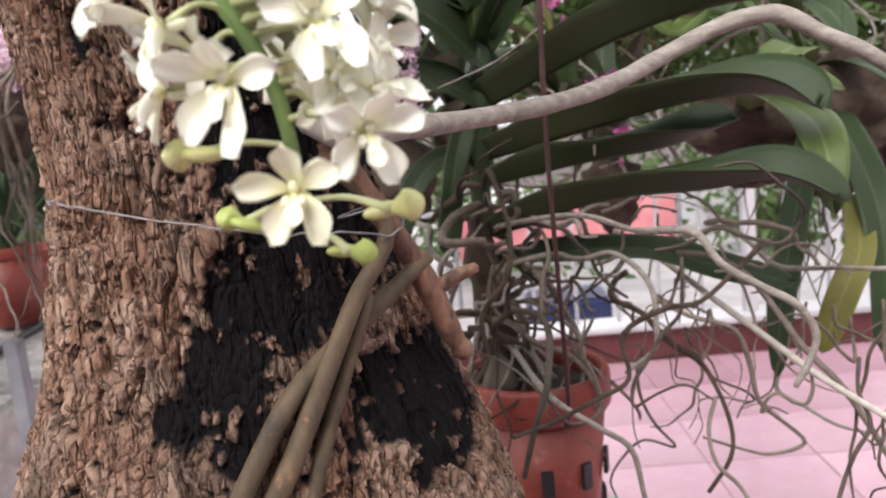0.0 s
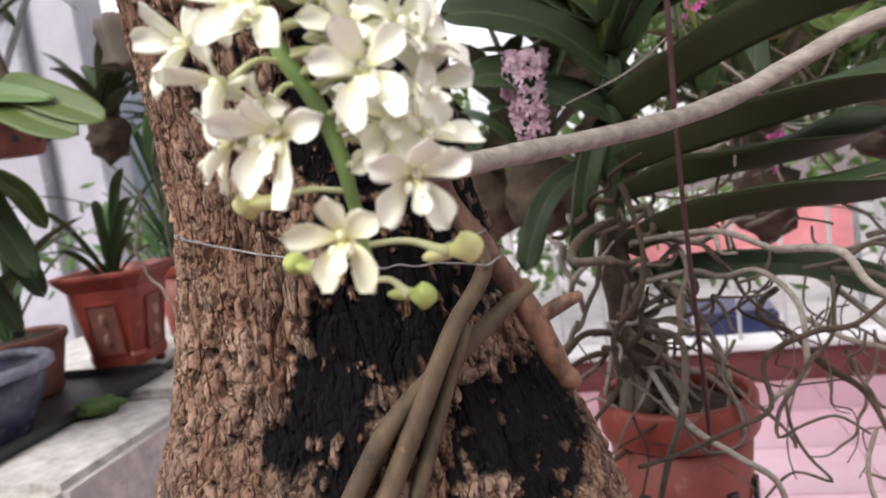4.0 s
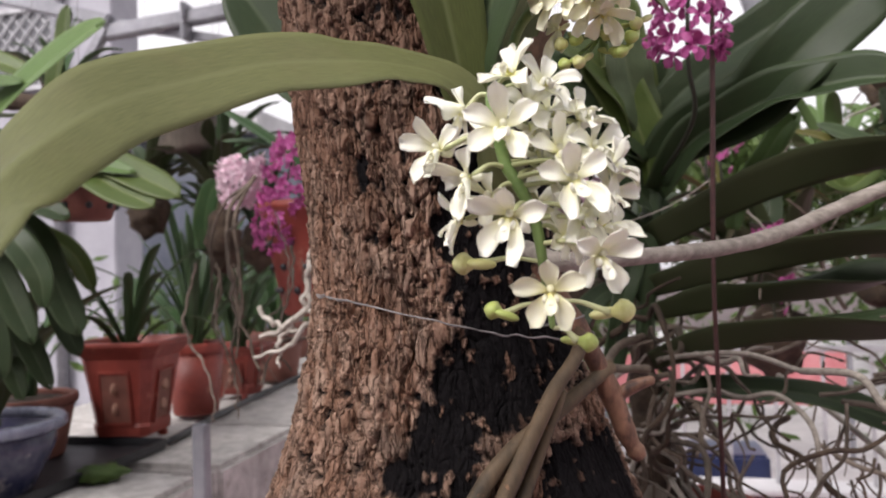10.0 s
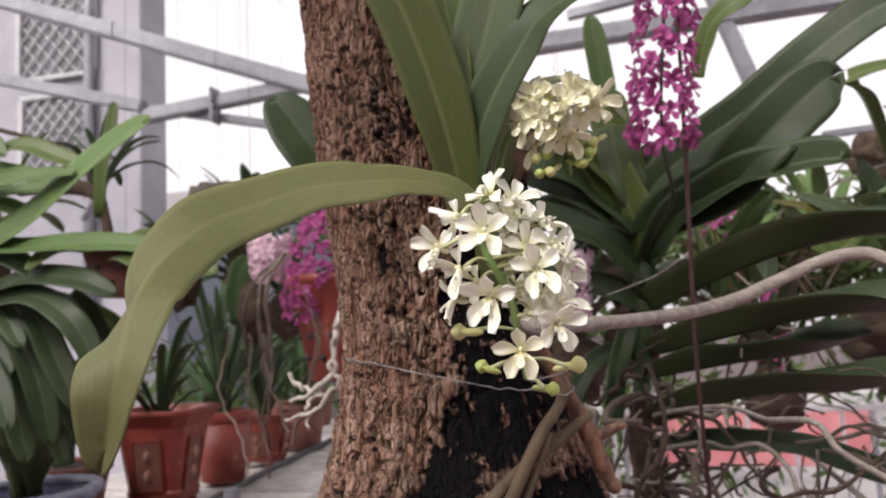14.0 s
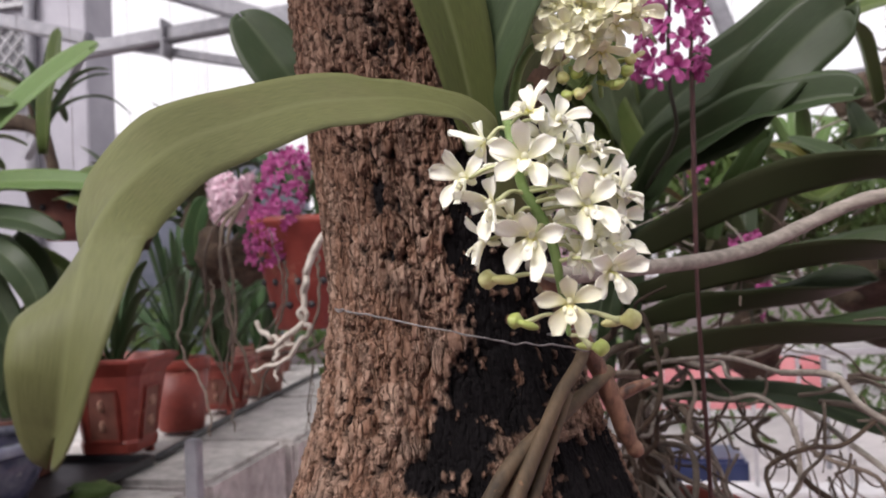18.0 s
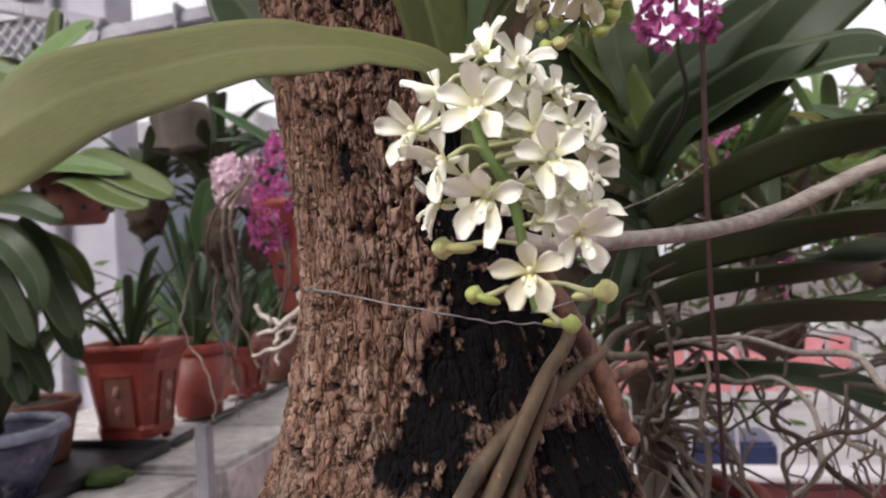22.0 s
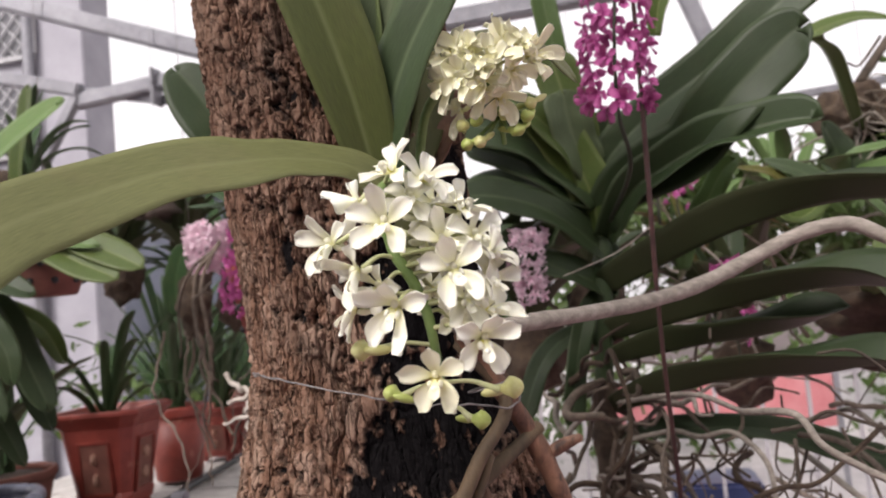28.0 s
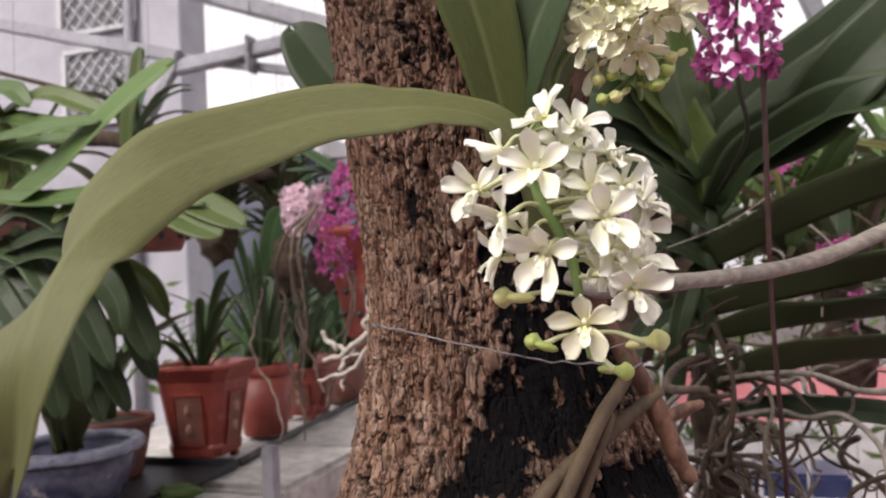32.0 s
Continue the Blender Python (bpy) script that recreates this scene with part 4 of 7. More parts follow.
# second flower spike, creamier, behind
SPIKE_B = [(-0.060, 0.39, 1.43), (-0.048, 0.385, 1.475), (-0.0152, 0.370, 1.4902), (-0.0032, 0.366, 1.4692), (-0.0012, 0.364, 1.4422)]
stem_line = smooth_line(SPIKE_B, 8)
spike_b = part("flower_spike", tube_mesh("flower_spike", SPIKE_B, [0.003, 0.003, 0.003, 0.0028, 0.002, 0.0014], STEM_GREEN, 10, 7), orchid, "nodding spike of cream flowers and green buds")
CREAM = [flower_mesh("flower", PETAL_CREAM, 0.0150, s + 20, 1.1, 0.6) for s in range(4)]
for i in range(19):
    u, a = math.sqrt((i % 17 + 0.5) / 17), i * 2.399 + rng.uniform(-0.5, 0.5)
    u *= rng.uniform(0.85, 1.1)
    x, z, y = u * math.cos(a), u * math.sin(a), -math.sqrt(max(0.0, 1 - u * u))
    if i >= 17:
        y = 0.6
    at = np.array([-0.0072 + 0.0270 * x, 0.364 + 0.022 * y, 1.4842 + 0.0222 * z])
    add_flower(spike_b, CREAM, at, (x * 1.1 + rng.uniform(-0.4, 0.4), -0.3 + y * 0.6, z * 0.8 + rng.uniform(-0.3, 0.5)), rng.uniform(0.85, 1.1), i % 2 == 0, rng.uniform(-70, 70), None, (-0.0072, 0.368, 1.4842), 0.1)
for i, at in enumerate(((-0.0245, 0.360, 1.4569), (-0.0170, 0.360, 1.4587), (-0.0177, 0.360, 1.4452), (-0.0110, 0.360, 1.4462), (0.0019, 0.360, 1.4495), (0.0107, 0.360, 1.4503), (0.0199, 0.360, 1.4641), (0.0146, 0.360, 1.4575), (0.0075, 0.360, 1.4609), (-0.0026, 0.360, 1.4594))):
    a = rng.uniform(0, 2 * math.pi)
    q = Vector((math.cos(a), -0.4, -0.3)).normalized().to_track_quat("Z", "Y").to_matrix().to_4x4()
    ob = part("bud", BUD_MESH["lime" if i % 3 else "cream"], spike_b, "", Matrix.Translation(at) @ q @ Matrix.Diagonal((0.62, 0.62, 0.68, 1)))
    ob.matrix_parent_inverse = Matrix()
    st = part("flower_stalk", tube_mesh("flower_stalk", [stem_line[-6], at], [0.0009, 0.0012], STEM_GREEN, 6, 1), spike_b)
    st.matrix_parent_inverse = Matrix()

# stub of a cut branch tied on with wire
stake = thing("branch_stub", (0.003, 0.44, 1.215), "reddish-brown cut branch stub tied to the trunk", "branch")
part("stub", tube_mesh("stub", [(-0.04, 0.395, 1.337), (-0.035, 0.40, 1.324), (-0.022, 0.408, 1.298), (-0.010, 0.422, 1.271), (-0.001, 0.430, 1.247), (0.006, 0.435, 1.226), (0.013, 0.438, 1.213)], [0.0066, 0.0070, 0.0058, 0.0072, 0.0059, 0.0060, 0.0070, 0.0056, 0.0064, 0.0054, 0.0046], STUB_WOOD, 18, 9, 0.22, 8), stake)
part("twig", tube_mesh("twig", [(0.0, 0.43, 1.253), (0.011, 0.43, 1.259), (0.022, 0.43, 1.263)], [0.0045, 0.0042, 0.003], STUB_WOOD, 10, 5, 0.1, 9), stake)
WIRE_LINE = smooth_line([(-0.20, 0.46, 1.324), (-0.193, 0.424, 1.321), (-0.181, 0.403, 1.319), (-0.15, 0.377, 1.3155), (-0.118, 0.367, 1.309), (-0.091, 0.364, 1.3035), (-0.067, 0.369, 1.298), (-0.043, 0.380, 1.294), (-0.030, 0.390, 1.292), (-0.018, 0.398, 1.288), (-0.012, 0.412, 1.291), (-0.015, 0.425, 1.294)], 4)
g = np.random.RandomState(5)
WIRE_LINE[3:] += g.normal(0, 0.0004, WIRE_LINE[3:].shape) * np.array([0.6, 0.5, 1.0])
wire = thing("binding_wire", (-0.11, 0.367, 1.31), "thin grey twisted binding wire round the trunk", "wire")
part("strand", tube_mesh("strand", WIRE_LINE, [0.0006, 0.0006], WIRE, 7, 4, 0.2, 5), wire)
part("strand", tube_mesh("strand", WIRE_LINE[:14] + g.normal(0, 0.0009, (14, 3)), [0.0006, 0.0005], WIRE, 7, 4, 0.2, 6), wire)
part("loop", tube_mesh("loop", [(-0.030 + 0.0125 * math.cos(a), 0.404 + 0.0125 * math.sin(a), 1.3015 + 0.003 * math.cos(a)) for a in np.linspace(0, 2 * math.pi, 13)], [0.0006, 0.0006], WIRE, 6, 2), wire)

# ---- big orchid in the red pot ----
pot = thing("plastic_pot", (0.10, 0.97, 0.86), "red plastic orchid pot with slotted sides", "plant pot")
PC = (0.080, 0.95, 0.80)
part("body", lathe_mesh("body", [(0.001, 0.0), (0.062, 0.0), (0.066, 0.01), (0.083, 0.19), (0.079, 0.19), (0.062, 0.02)], PC, TERRACOTTA, 40), pot)
part("rim", lathe_mesh("rim", [(0.080, 0.185), (0.088, 0.185), (0.091, 0.19), (0.091, 0.225), (0.088, 0.23), (0.081, 0.23), (0.079, 0.225)], PC, TERRACOTTA, 40), pot)
part("soil", blob_mesh("soil", (PC[0], PC[1], PC[2] + 0.2), (0.078, 0.078, 0.02), SOIL, 0.3, 2), pot)
# solid black inserts stand for the shade inside the slots
for k in range(10):
    for q, z in enumerate((0.055, 0.115)):
        a = 2 * math.pi * (k + 0.5 * q) / 10
        r = 0.071 + 0.0105 * z / 0.115
        m = Matrix.Translation((PC[0] + r * math.cos(a), PC[1] + r * math.sin(a), PC[2] + z)) @ pose(0, 0, 0, 0, 0, math.degrees(a))
        part("slot", box_mesh("slot", (-0.004, -0.007, -0.016), (0.0014, 0.007, 0.016), BLACK_PLASTIC, 0.001, m), pot)
stand = thing("plant_stand", (0.092, 0.95, 0.0), "grey concrete block stand under the red pot", "stand")
part("block", box_mesh("block", (-0.02, 0.84, 0.0), (0.20, 1.06, 0.80), CONCRETE, 0.01), stand)
tagged(part("stone", blob_mesh("stone", (0.035, 0.90, 1.035), (0.02, 0.012, 0.03), OLD_WOOD, 0.3, 4)), "grey flat stone standing in the pot", "stone")

vanda = thing("potted_orchid", (0.02, 0.94, 1.0), "large dark-leaved orchid with tangled roots in a red pot", "orchid")
part("stem", tube_mesh("stem", [(0.052, 0.965, 1.47), (0.048, 0.96, 1.415), (0.037, 0.95, 1.304), (0.032, 0.945, 1.225)], [0.008, 0.012, 0.014, 0.013], LEAF_GREY, 12, 8, 0.12, 3), vanda)
part("rootstock", tube_mesh("rootstock", [(0.032, 0.945, 1.24), (0.03, 0.945, 1.18), (0.036, 0.945, 1.10), (0.045, 0.945, 1.0)], [0.013, 0.017, 0.022, 0.026], HUSK, 14, 8, 0.25, 5), vanda, "dark woody root base")
# most left and upright leaves take paler greens, their light put into the colour
VANDA_LEAVES = [
    ([(0.044, 0.955, 1.499), (0.029, 0.935, 1.537), (0.020, 0.925, 1.574), (0.017, 0.920, 1.614)], 0.062, LEAF_PALE, (0.35, -0.9, 0.25)),
    ([(0.039, 0.950, 1.466), (-0.014, 0.930, 1.507), (-0.062, 0.915, 1.537), (-0.115, 0.900, 1.552)], 0.066, LEAF_GREY, (0.15, -0.8, 0.6)),
    ([(0.0473, 0.965, 1.4442), (0.0727, 0.955, 1.5028), (0.0989, 0.950, 1.5500), (0.1243, 0.950, 1.5906)], 0.045, LEAF_GREY, (-0.3, -1, 0.2)),
    ([(0.0465, 0.970, 1.4594), (0.0561, 0.965, 1.5091), (0.0654, 0.960, 1.5510), (0.0747, 0.960, 1.5900)], 0.045, LEAF_GREY, (0.1, -1, 0.1)),
    ([(0.0386, 0.960, 1.5072), (0.0287, 0.950, 1.5585), (0.0161, 0.940, 1.6157), (0.0036, 0.940, 1.6716)], 0.062, LEAF_MID, (0.3, -0.95, 0.1)),
    ([(0.0358, 0.960, 1.4777), (0.0154, 0.930, 1.5364), (-0.0195, 0.910, 1.5809), (-0.0588, 0.900, 1.6087)], 0.06, LEAF_MID, (0.5, -0.7, 0.5)),
    ([(0.050, 0.96, 1.45), (0.046, 0.95, 1.475), (-0.008, 0.93, 1.535), (-0.059, 0.9, 1.563), (-0.12, 0.88, 1.58)], 0.075, LEAF_GREY, (0.2, -0.85, 0.5)),
    ([(0.048, 0.98, 1.46), (0.0, 0.97, 1.55), (-0.05, 0.96, 1.60), (-0.11, 0.95, 1.63)], 0.07, LEAF_DARK, (0.3, -0.9, 0.4)),
    ([(0.050, 0.97, 1.42), (0.0, 0.94, 1.475), (-0.05, 0.92, 1.50), (-0.12, 0.9, 1.50)], 0.055, LEAF_GREY, (0.1, -0.6, 0.8)),
    ([(0.045, 0.95, 1.43), (0.036, 0.94, 1.49), (0.005, 0.93, 1.555), (-0.025, 0.92, 1.60)], 0.066, LEAF_MID, (0.2, -1, 0.2)),
    ([(0.045, 0.97, 1.46), (0.019, 0.97, 1.60), (0.007, 0.97, 1.704), (-0.004, 0.97, 1.80)], 0.035, LEAF_LIGHT, (0.1, -1, 0)),
    ([(0.050, 0.96, 1.39), (0.043, 0.95, 1.407), (-0.013, 0.9, 1.456), (-0.07, 0.87, 1.478), (-0.12, 0.85, 1.482)], 0.058, LEAF_GREY, (0, -0.8, 0.6)),
    ([(0.045, 0.955, 1.34), (0.039, 0.95, 1.359), (-0.02, 0.9, 1.391), (-0.061, 0.87, 1.412), (-0.10, 0.85, 1.415)], 0.05, LEAF_GREY, (0, -0.8, 0.6)),
    ([(0.050, 0.96, 1.46), (0.062, 0.950, 1.515), (0.126, 0.94, 1.572), (0.207, 0.93, 1.621), (0.275, 0.92, 1.673), (0.331, 0.91, 1.710), (0.370, 0.90, 1.727), (0.45, 0.89, 1.75)], 0.066, LEAF_DARK, (-0.3, -1, 0.2)),
    ([(0.050, 0.95, 1.44), (0.080, 0.935, 1.478), (0.114, 0.92, 1.496), (0.162, 0.90, 1.515), (0.195, 0.88, 1.550), (0.237, 0.87, 1.590), (0.277, 0.86, 1.622), (0.301, 0.85, 1.633)], 0.084, LEAF_DARK, (-0.25, -1, 0.1)),
    ([(0.055, 0.95, 1.42), (0.090, 0.925, 1.472), (0.128, 0.91, 1.494), (0.179, 0.89, 1.515), (0.217, 0.87, 1.520), (0.258, 0.85, 1.523), (0.297, 0.83, 1.519)], 0.068, LEAF_DARK, ((0.0, -0.95, 0.3), (0.0, -0.95, 0.3), (-0.1, -0.85, 0.5), (-0.1, -0.85, 0.5))),
    ([(0.146, 1.0, 1.69), (0.156, 0.99, 1.735), (0.173, 0.98, 1.767), (0.21, 0.97, 1.790), (0.235, 0.96, 1.796)], 0.034, LEAF_MID, (-0.4, -0.9, 0.3)),
    ([(0.15, 1.0, 1.37), (0.16, 1.0, 1.412), (0.186, 0.98, 1.457), (0.207, 0.97, 1.491), (0.224, 0.96, 1.505)], 0.032, LEAF_LIGHT, (-0.4, -0.9, 0.2)),
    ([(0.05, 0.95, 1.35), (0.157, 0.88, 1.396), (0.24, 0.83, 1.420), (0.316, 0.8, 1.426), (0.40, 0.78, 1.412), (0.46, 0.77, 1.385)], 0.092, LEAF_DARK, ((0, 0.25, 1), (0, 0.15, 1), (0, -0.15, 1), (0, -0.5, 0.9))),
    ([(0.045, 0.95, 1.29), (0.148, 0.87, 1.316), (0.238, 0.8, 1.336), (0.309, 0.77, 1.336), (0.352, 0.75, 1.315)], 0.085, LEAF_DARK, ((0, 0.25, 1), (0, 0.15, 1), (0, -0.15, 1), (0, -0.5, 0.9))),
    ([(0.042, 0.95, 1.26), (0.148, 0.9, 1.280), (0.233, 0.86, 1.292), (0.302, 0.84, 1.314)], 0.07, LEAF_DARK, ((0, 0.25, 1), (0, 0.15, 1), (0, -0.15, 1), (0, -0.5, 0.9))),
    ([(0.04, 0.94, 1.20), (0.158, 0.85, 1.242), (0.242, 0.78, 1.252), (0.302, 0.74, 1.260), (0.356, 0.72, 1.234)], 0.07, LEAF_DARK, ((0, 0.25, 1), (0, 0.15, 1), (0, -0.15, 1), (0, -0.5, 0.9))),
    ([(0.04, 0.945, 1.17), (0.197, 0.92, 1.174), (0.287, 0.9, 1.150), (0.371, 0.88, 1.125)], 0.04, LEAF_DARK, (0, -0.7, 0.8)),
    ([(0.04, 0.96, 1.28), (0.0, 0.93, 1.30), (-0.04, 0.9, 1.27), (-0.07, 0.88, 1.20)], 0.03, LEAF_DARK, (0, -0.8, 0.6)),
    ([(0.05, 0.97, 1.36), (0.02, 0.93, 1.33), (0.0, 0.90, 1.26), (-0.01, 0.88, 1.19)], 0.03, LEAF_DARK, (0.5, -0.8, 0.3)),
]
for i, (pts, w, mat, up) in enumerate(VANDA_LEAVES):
    part("leaf", leaf_mesh("leaf", pts, w, mat, up, (46, 46, 40, 30) if np.ndim(up) == 2 and up[0][0] == 0 else 24, 0.0018, 0.62, 0.17, 9, 0.0025, 0, True, i + 30), vanda)

rng = np.random.RandomState(11)


def root_walk(start, heading, length, r, droop=0.5, turn=0.5, n=7):
    """A wandering aerial root."""
    p, d = np.array(start, float), np.array(heading, float)
    pts = [p.copy()]
    for _ in range(n):
        d = d / np.linalg.norm(d)
        p = p + d * length / n
        pts.append(p.copy())
        d = d + rng.normal(0, turn, 3) * np.array([1, 0.6, 1]) + np.array([0, 0, -droop / n * 2])
    return pts


ROOTS = [
    ([(0.154, 0.66, 1.236), (0.188, 0.62, 1.238), (0.202, 0.6, 1.216), (0.231, 0.6, 1.196), (0.256, 0.6, 1.18), (0.27, 0.6, 1.157), (0.265, 0.6, 1.135), (0.254, 0.6, 1.116)], 0.0031, ROOT_GREY),
    ([(0.04, 0.94, 1.21), (0.12, 0.80, 1.235), (0.154, 0.66, 1.236)], 0.0031, ROOT_GREY),
    ([(0.2, 1.02, 1.18), (0.252, 1.0, 1.142), (0.289, 0.9, 1.108), (0.314, 0.8, 1.086), (0.333, 0.72, 1.070), (0.40, 0.60, 1.03)], 0.0038, ROOT_PALE),
    ([(0.055, 0.92, 1.167), (0.033, 0.92, 1.134), (0.016, 0.92, 1.094), (0.001, 0.92, 1.039)], 0.0038, ROOT_GREY),
    ([(0.035, 0.94, 1.16), (0.055, 0.92, 1.167), (0.107, 0.9, 1.179), (0.136, 0.88, 1.174), (0.168, 0.85, 1.183), (0.192, 0.8, 1.16), (0.193, 0.78, 1.118), (0.189, 0.78, 1.095), (0.16, 0.78, 1.074)], 0.0031, ROOT_GREY),
    ([(0.05, 0.90, 1.12), (0.085, 0.80, 1.13), (0.078, 0.73, 1.09), (0.061, 0.72, 1.046), (0.048, 0.72, 1.0)], 0.0035, ROOT_BROWN),
    ([(0.05, 0.9, 1.08), (0.078, 0.75, 1.07), (0.12, 0.72, 1.045), (0.15, 0.72, 1.02), (0.16, 0.72, 0.97)], 0.0032, ROOT_GREY),
    ([(0.03, 0.93, 1.24), (0.0, 0.86, 1.235), (-0.01, 0.80, 1.22), (0.03, 0.75, 1.225)], 0.005, ROOT_BROWN),
]
for i, (pts, r, mat) in enumerate(ROOTS):
    part("root", tube_mesh("root", pts, [r, r, r * 0.8], mat, 8, 6, 0.12, i), vanda)
for i in range(36):
    z = rng.uniform(1.0, 1.28)
    start = (0.04 + rng.normal(0, 0.012), 0.94 + rng.normal(0, 0.015), z)
    if i % 3 == 0:
        start = (rng.uniform(0.05, 0.32), rng.uniform(0.78, 1.05), rng.uniform(1.12, 1.22))
    a = rng.uniform(-0.9, 0.35)
    head = (math.cos(a) * 1.0, math.sin(a), rng.uniform(-0.35, 0.35))
    if i % 5 == 4:
        head = (rng.uniform(-0.6, 0.4), -0.6, rng.uniform(-0.5, 0.3))
    L = rng.uniform(0.14, 0.42)
    r = rng.uniform(0.0014, 0.0036)
    part("root", tube_mesh("root", root_walk(start, head, L, r, rng.uniform(0.2, 1.6), 0.52, 9), [r * 1.1, r, r * 0.6], (ROOT_DUN, ROOT_BROWN, ROOT_GREY, ROOT_DUN, HUSK)[i % 5], 6, 4, 0.15, i), vanda)
for i in range(34):
    r = rng.uniform(0.0022, 0.0045)
    start = (0.04 + rng.normal(0, 0.03), 0.93 + rng.normal(0, 0.03), rng.uniform(1.03, 1.27))
    part("root", tube_mesh("root", root_walk(start, (rng.normal(0, 1), -0.3 + rng.normal(0, 0.5), rng.normal(0, 0.6)), rng.uniform(0.07, 0.17), r, 0.6, 0.5, 6), [r, r, r * 0.5], (ROOT_BROWN, HUSK, ROOT_BROWN, ROOT_GREY)[i % 4], 6, 4, 0.2, i), vanda)
for i in range(30):
    start = (rng.uniform(0.12, 0.42), rng.uniform(0.7, 1.05), rng.uniform(1.06, 1.2))
    r = rng.uniform(0.0009, 0.0021)
    part("root", tube_mesh("root", root_walk(start, (rng.normal(0, 0.3), rng.normal(0, 0.3), -1), rng.uniform(0.12, 0.3), r, 0.8, 0.62, 9), [r, r, r * 0.5], (ROOT_BROWN, ROOT_DUN)[i % 2], 6, 4, 0.1, i), vanda)

# magenta flower spike of the big orchid
MAGENTA = [flower_mesh("flower", PETAL_MAGENTA, 0.0105, s + 40, 1.15, 0.2) for s in range(4)]


def blossom_spike(parent, line, count, meshes, rad, size, label, stem_mat=STEM_DARK, stem_r=0.0022, start=0.25):
    """A spike whose upper part is set all round with small flowers."""
    sp = part("flower_spike", tube_mesh("flower_spike", line, [stem_r * 1.3, stem_r, stem_r * 0.7], stem_mat, 8, 7), parent, label)
    pts = smooth_line(line, 16)
    n = len(pts)
    for i in range(count):
        t = start + (1 - start) * i / (count - 1)
        c = pts[min(n - 1, int(t * (n - 1)))]
        a = i * 2.399 + rng.uniform(-0.3, 0.3)
        q = rad * (1 - 0.35 * max(0, (t - 0.75) / 0.25)) * rng.uniform(0.85, 1.1)
        d = Vector((math.cos(a), math.sin(a), rng.uniform(-0.35, 0.2)))
        f = part("flower", meshes[i % len(meshes)], sp, "", facing(Vector(c) + d * q, d, rng.uniform(-60, 60), size * rng.uniform(0.85, 1.1)))
        f.matrix_parent_inverse = Matrix()
    return sp


blossom_spike(vanda, [(0.06, 0.93, 1.44), (0.086, 0.80, 1.485), (0.078, 0.755, 1.535), (0.080, 0.75, 1.60), (0.090, 0.75, 1.70), (0.095, 0.75, 1.80)], 70, MAGENTA, 0.030, 1.42, "upright spike of magenta flowers", start=0.45)
tagged(part("support_rod", tube_mesh("support_rod", [(0.107, 0.775, 2.35), (0.1065, 0.775, 1.72), (0.104, 0.775, 1.547), (0.098, 0.775, 1.316), (0.10, 0.775, 1.145), (0.103, 0.80, 1.03), (0.104, 0.86, 0.99)], [0.0026, 0.0026, 0.0026, 0.0027, 0.0028, 0.0028, 0.0025], ROD, 8, 6, 0.12, 3)), "thin dark rust-red support rod beside the potted orchid", "rod")

# ---- left side: bench and pots ----
bench = thing("concrete_bench", (-1.5, 2.0, 0.0), "weathered grey concrete bench carrying plant pots", "bench")
for y0, y1, z1, x1 in ((-0.6, 0.60, 0.80, -1.01), (0.61, 1.20, 0.815, -1.02), (1.21, 1.71, 0.82, -1.035), (1.79, 2.30, 0.82, -1.03), (2.31, 3.2, 0.815, -1.0), (3.21, 4.4, 0.818, -1.01)):
    part("slab", box_mesh("slab", (-2.1, y0, 0.44), (x1, y1, z1), CONCRETE, 0.016), bench)
part("plinth", box_mesh("plinth", (-2.05, -0.55, 0.0), (-1.10, 4.35, 0.437), CONCRETE, 0.01), bench)
part("filler", box_mesh("filler", (-2.05, 1.715, 0.44), (-1.16, 1.785, 0.80), CONCRETE, 0.006), bench)
tray = thing("plant_tray", (-1.5, 2.2, 0.82), "long shallow black plastic tray on the bench", "tray")
part("base", box_mesh("base", (-1.78, 1.25, 0.822), (-1.29, 1.95, 0.830), BLACK_PLASTIC, 0.002), tray)
for x in (-1.78, -1.29):
    part("edge", box_mesh("edge", (x - 0.006, 1.25, 0.830), (x + 0.006, 1.95, 0.852), BLACK_PLASTIC, 0.003), tray)
for y in (1.25, 1.95):
    part("edge", box_mesh("edge", (-1.772, y - 0.006, 0.830), (-1.298, y + 0.006, 0.852), BLACK_PLASTIC, 0.003), tray)
tagged(part("irrigation_pipe", tube_mesh("irrigation_pipe", [(-1.30, 1.98, 0.835), (-1.36, 2.4, 0.835), (-1.42, 3.0, 0.835), (-1.52, 4.3, 0.835)], [0.012, 0.012], BLACK_PLASTIC, 10, 6)), "black irrigation pipe along the bench", "pipe")
tagged(part("steel_post", box_mesh("steel_post", (-0.900, 1.437, 0.0), (-0.868, 1.463, 1.005), STEEL, 0.003)), "short grey galvanised steel post beside the bench", "post")

rng = np.random.RandomState(21)
MEDALLION = grained("medallion", (0.36, 0.17, 0.11), (0.52, 0.32, 0.24), 90, 0.8)


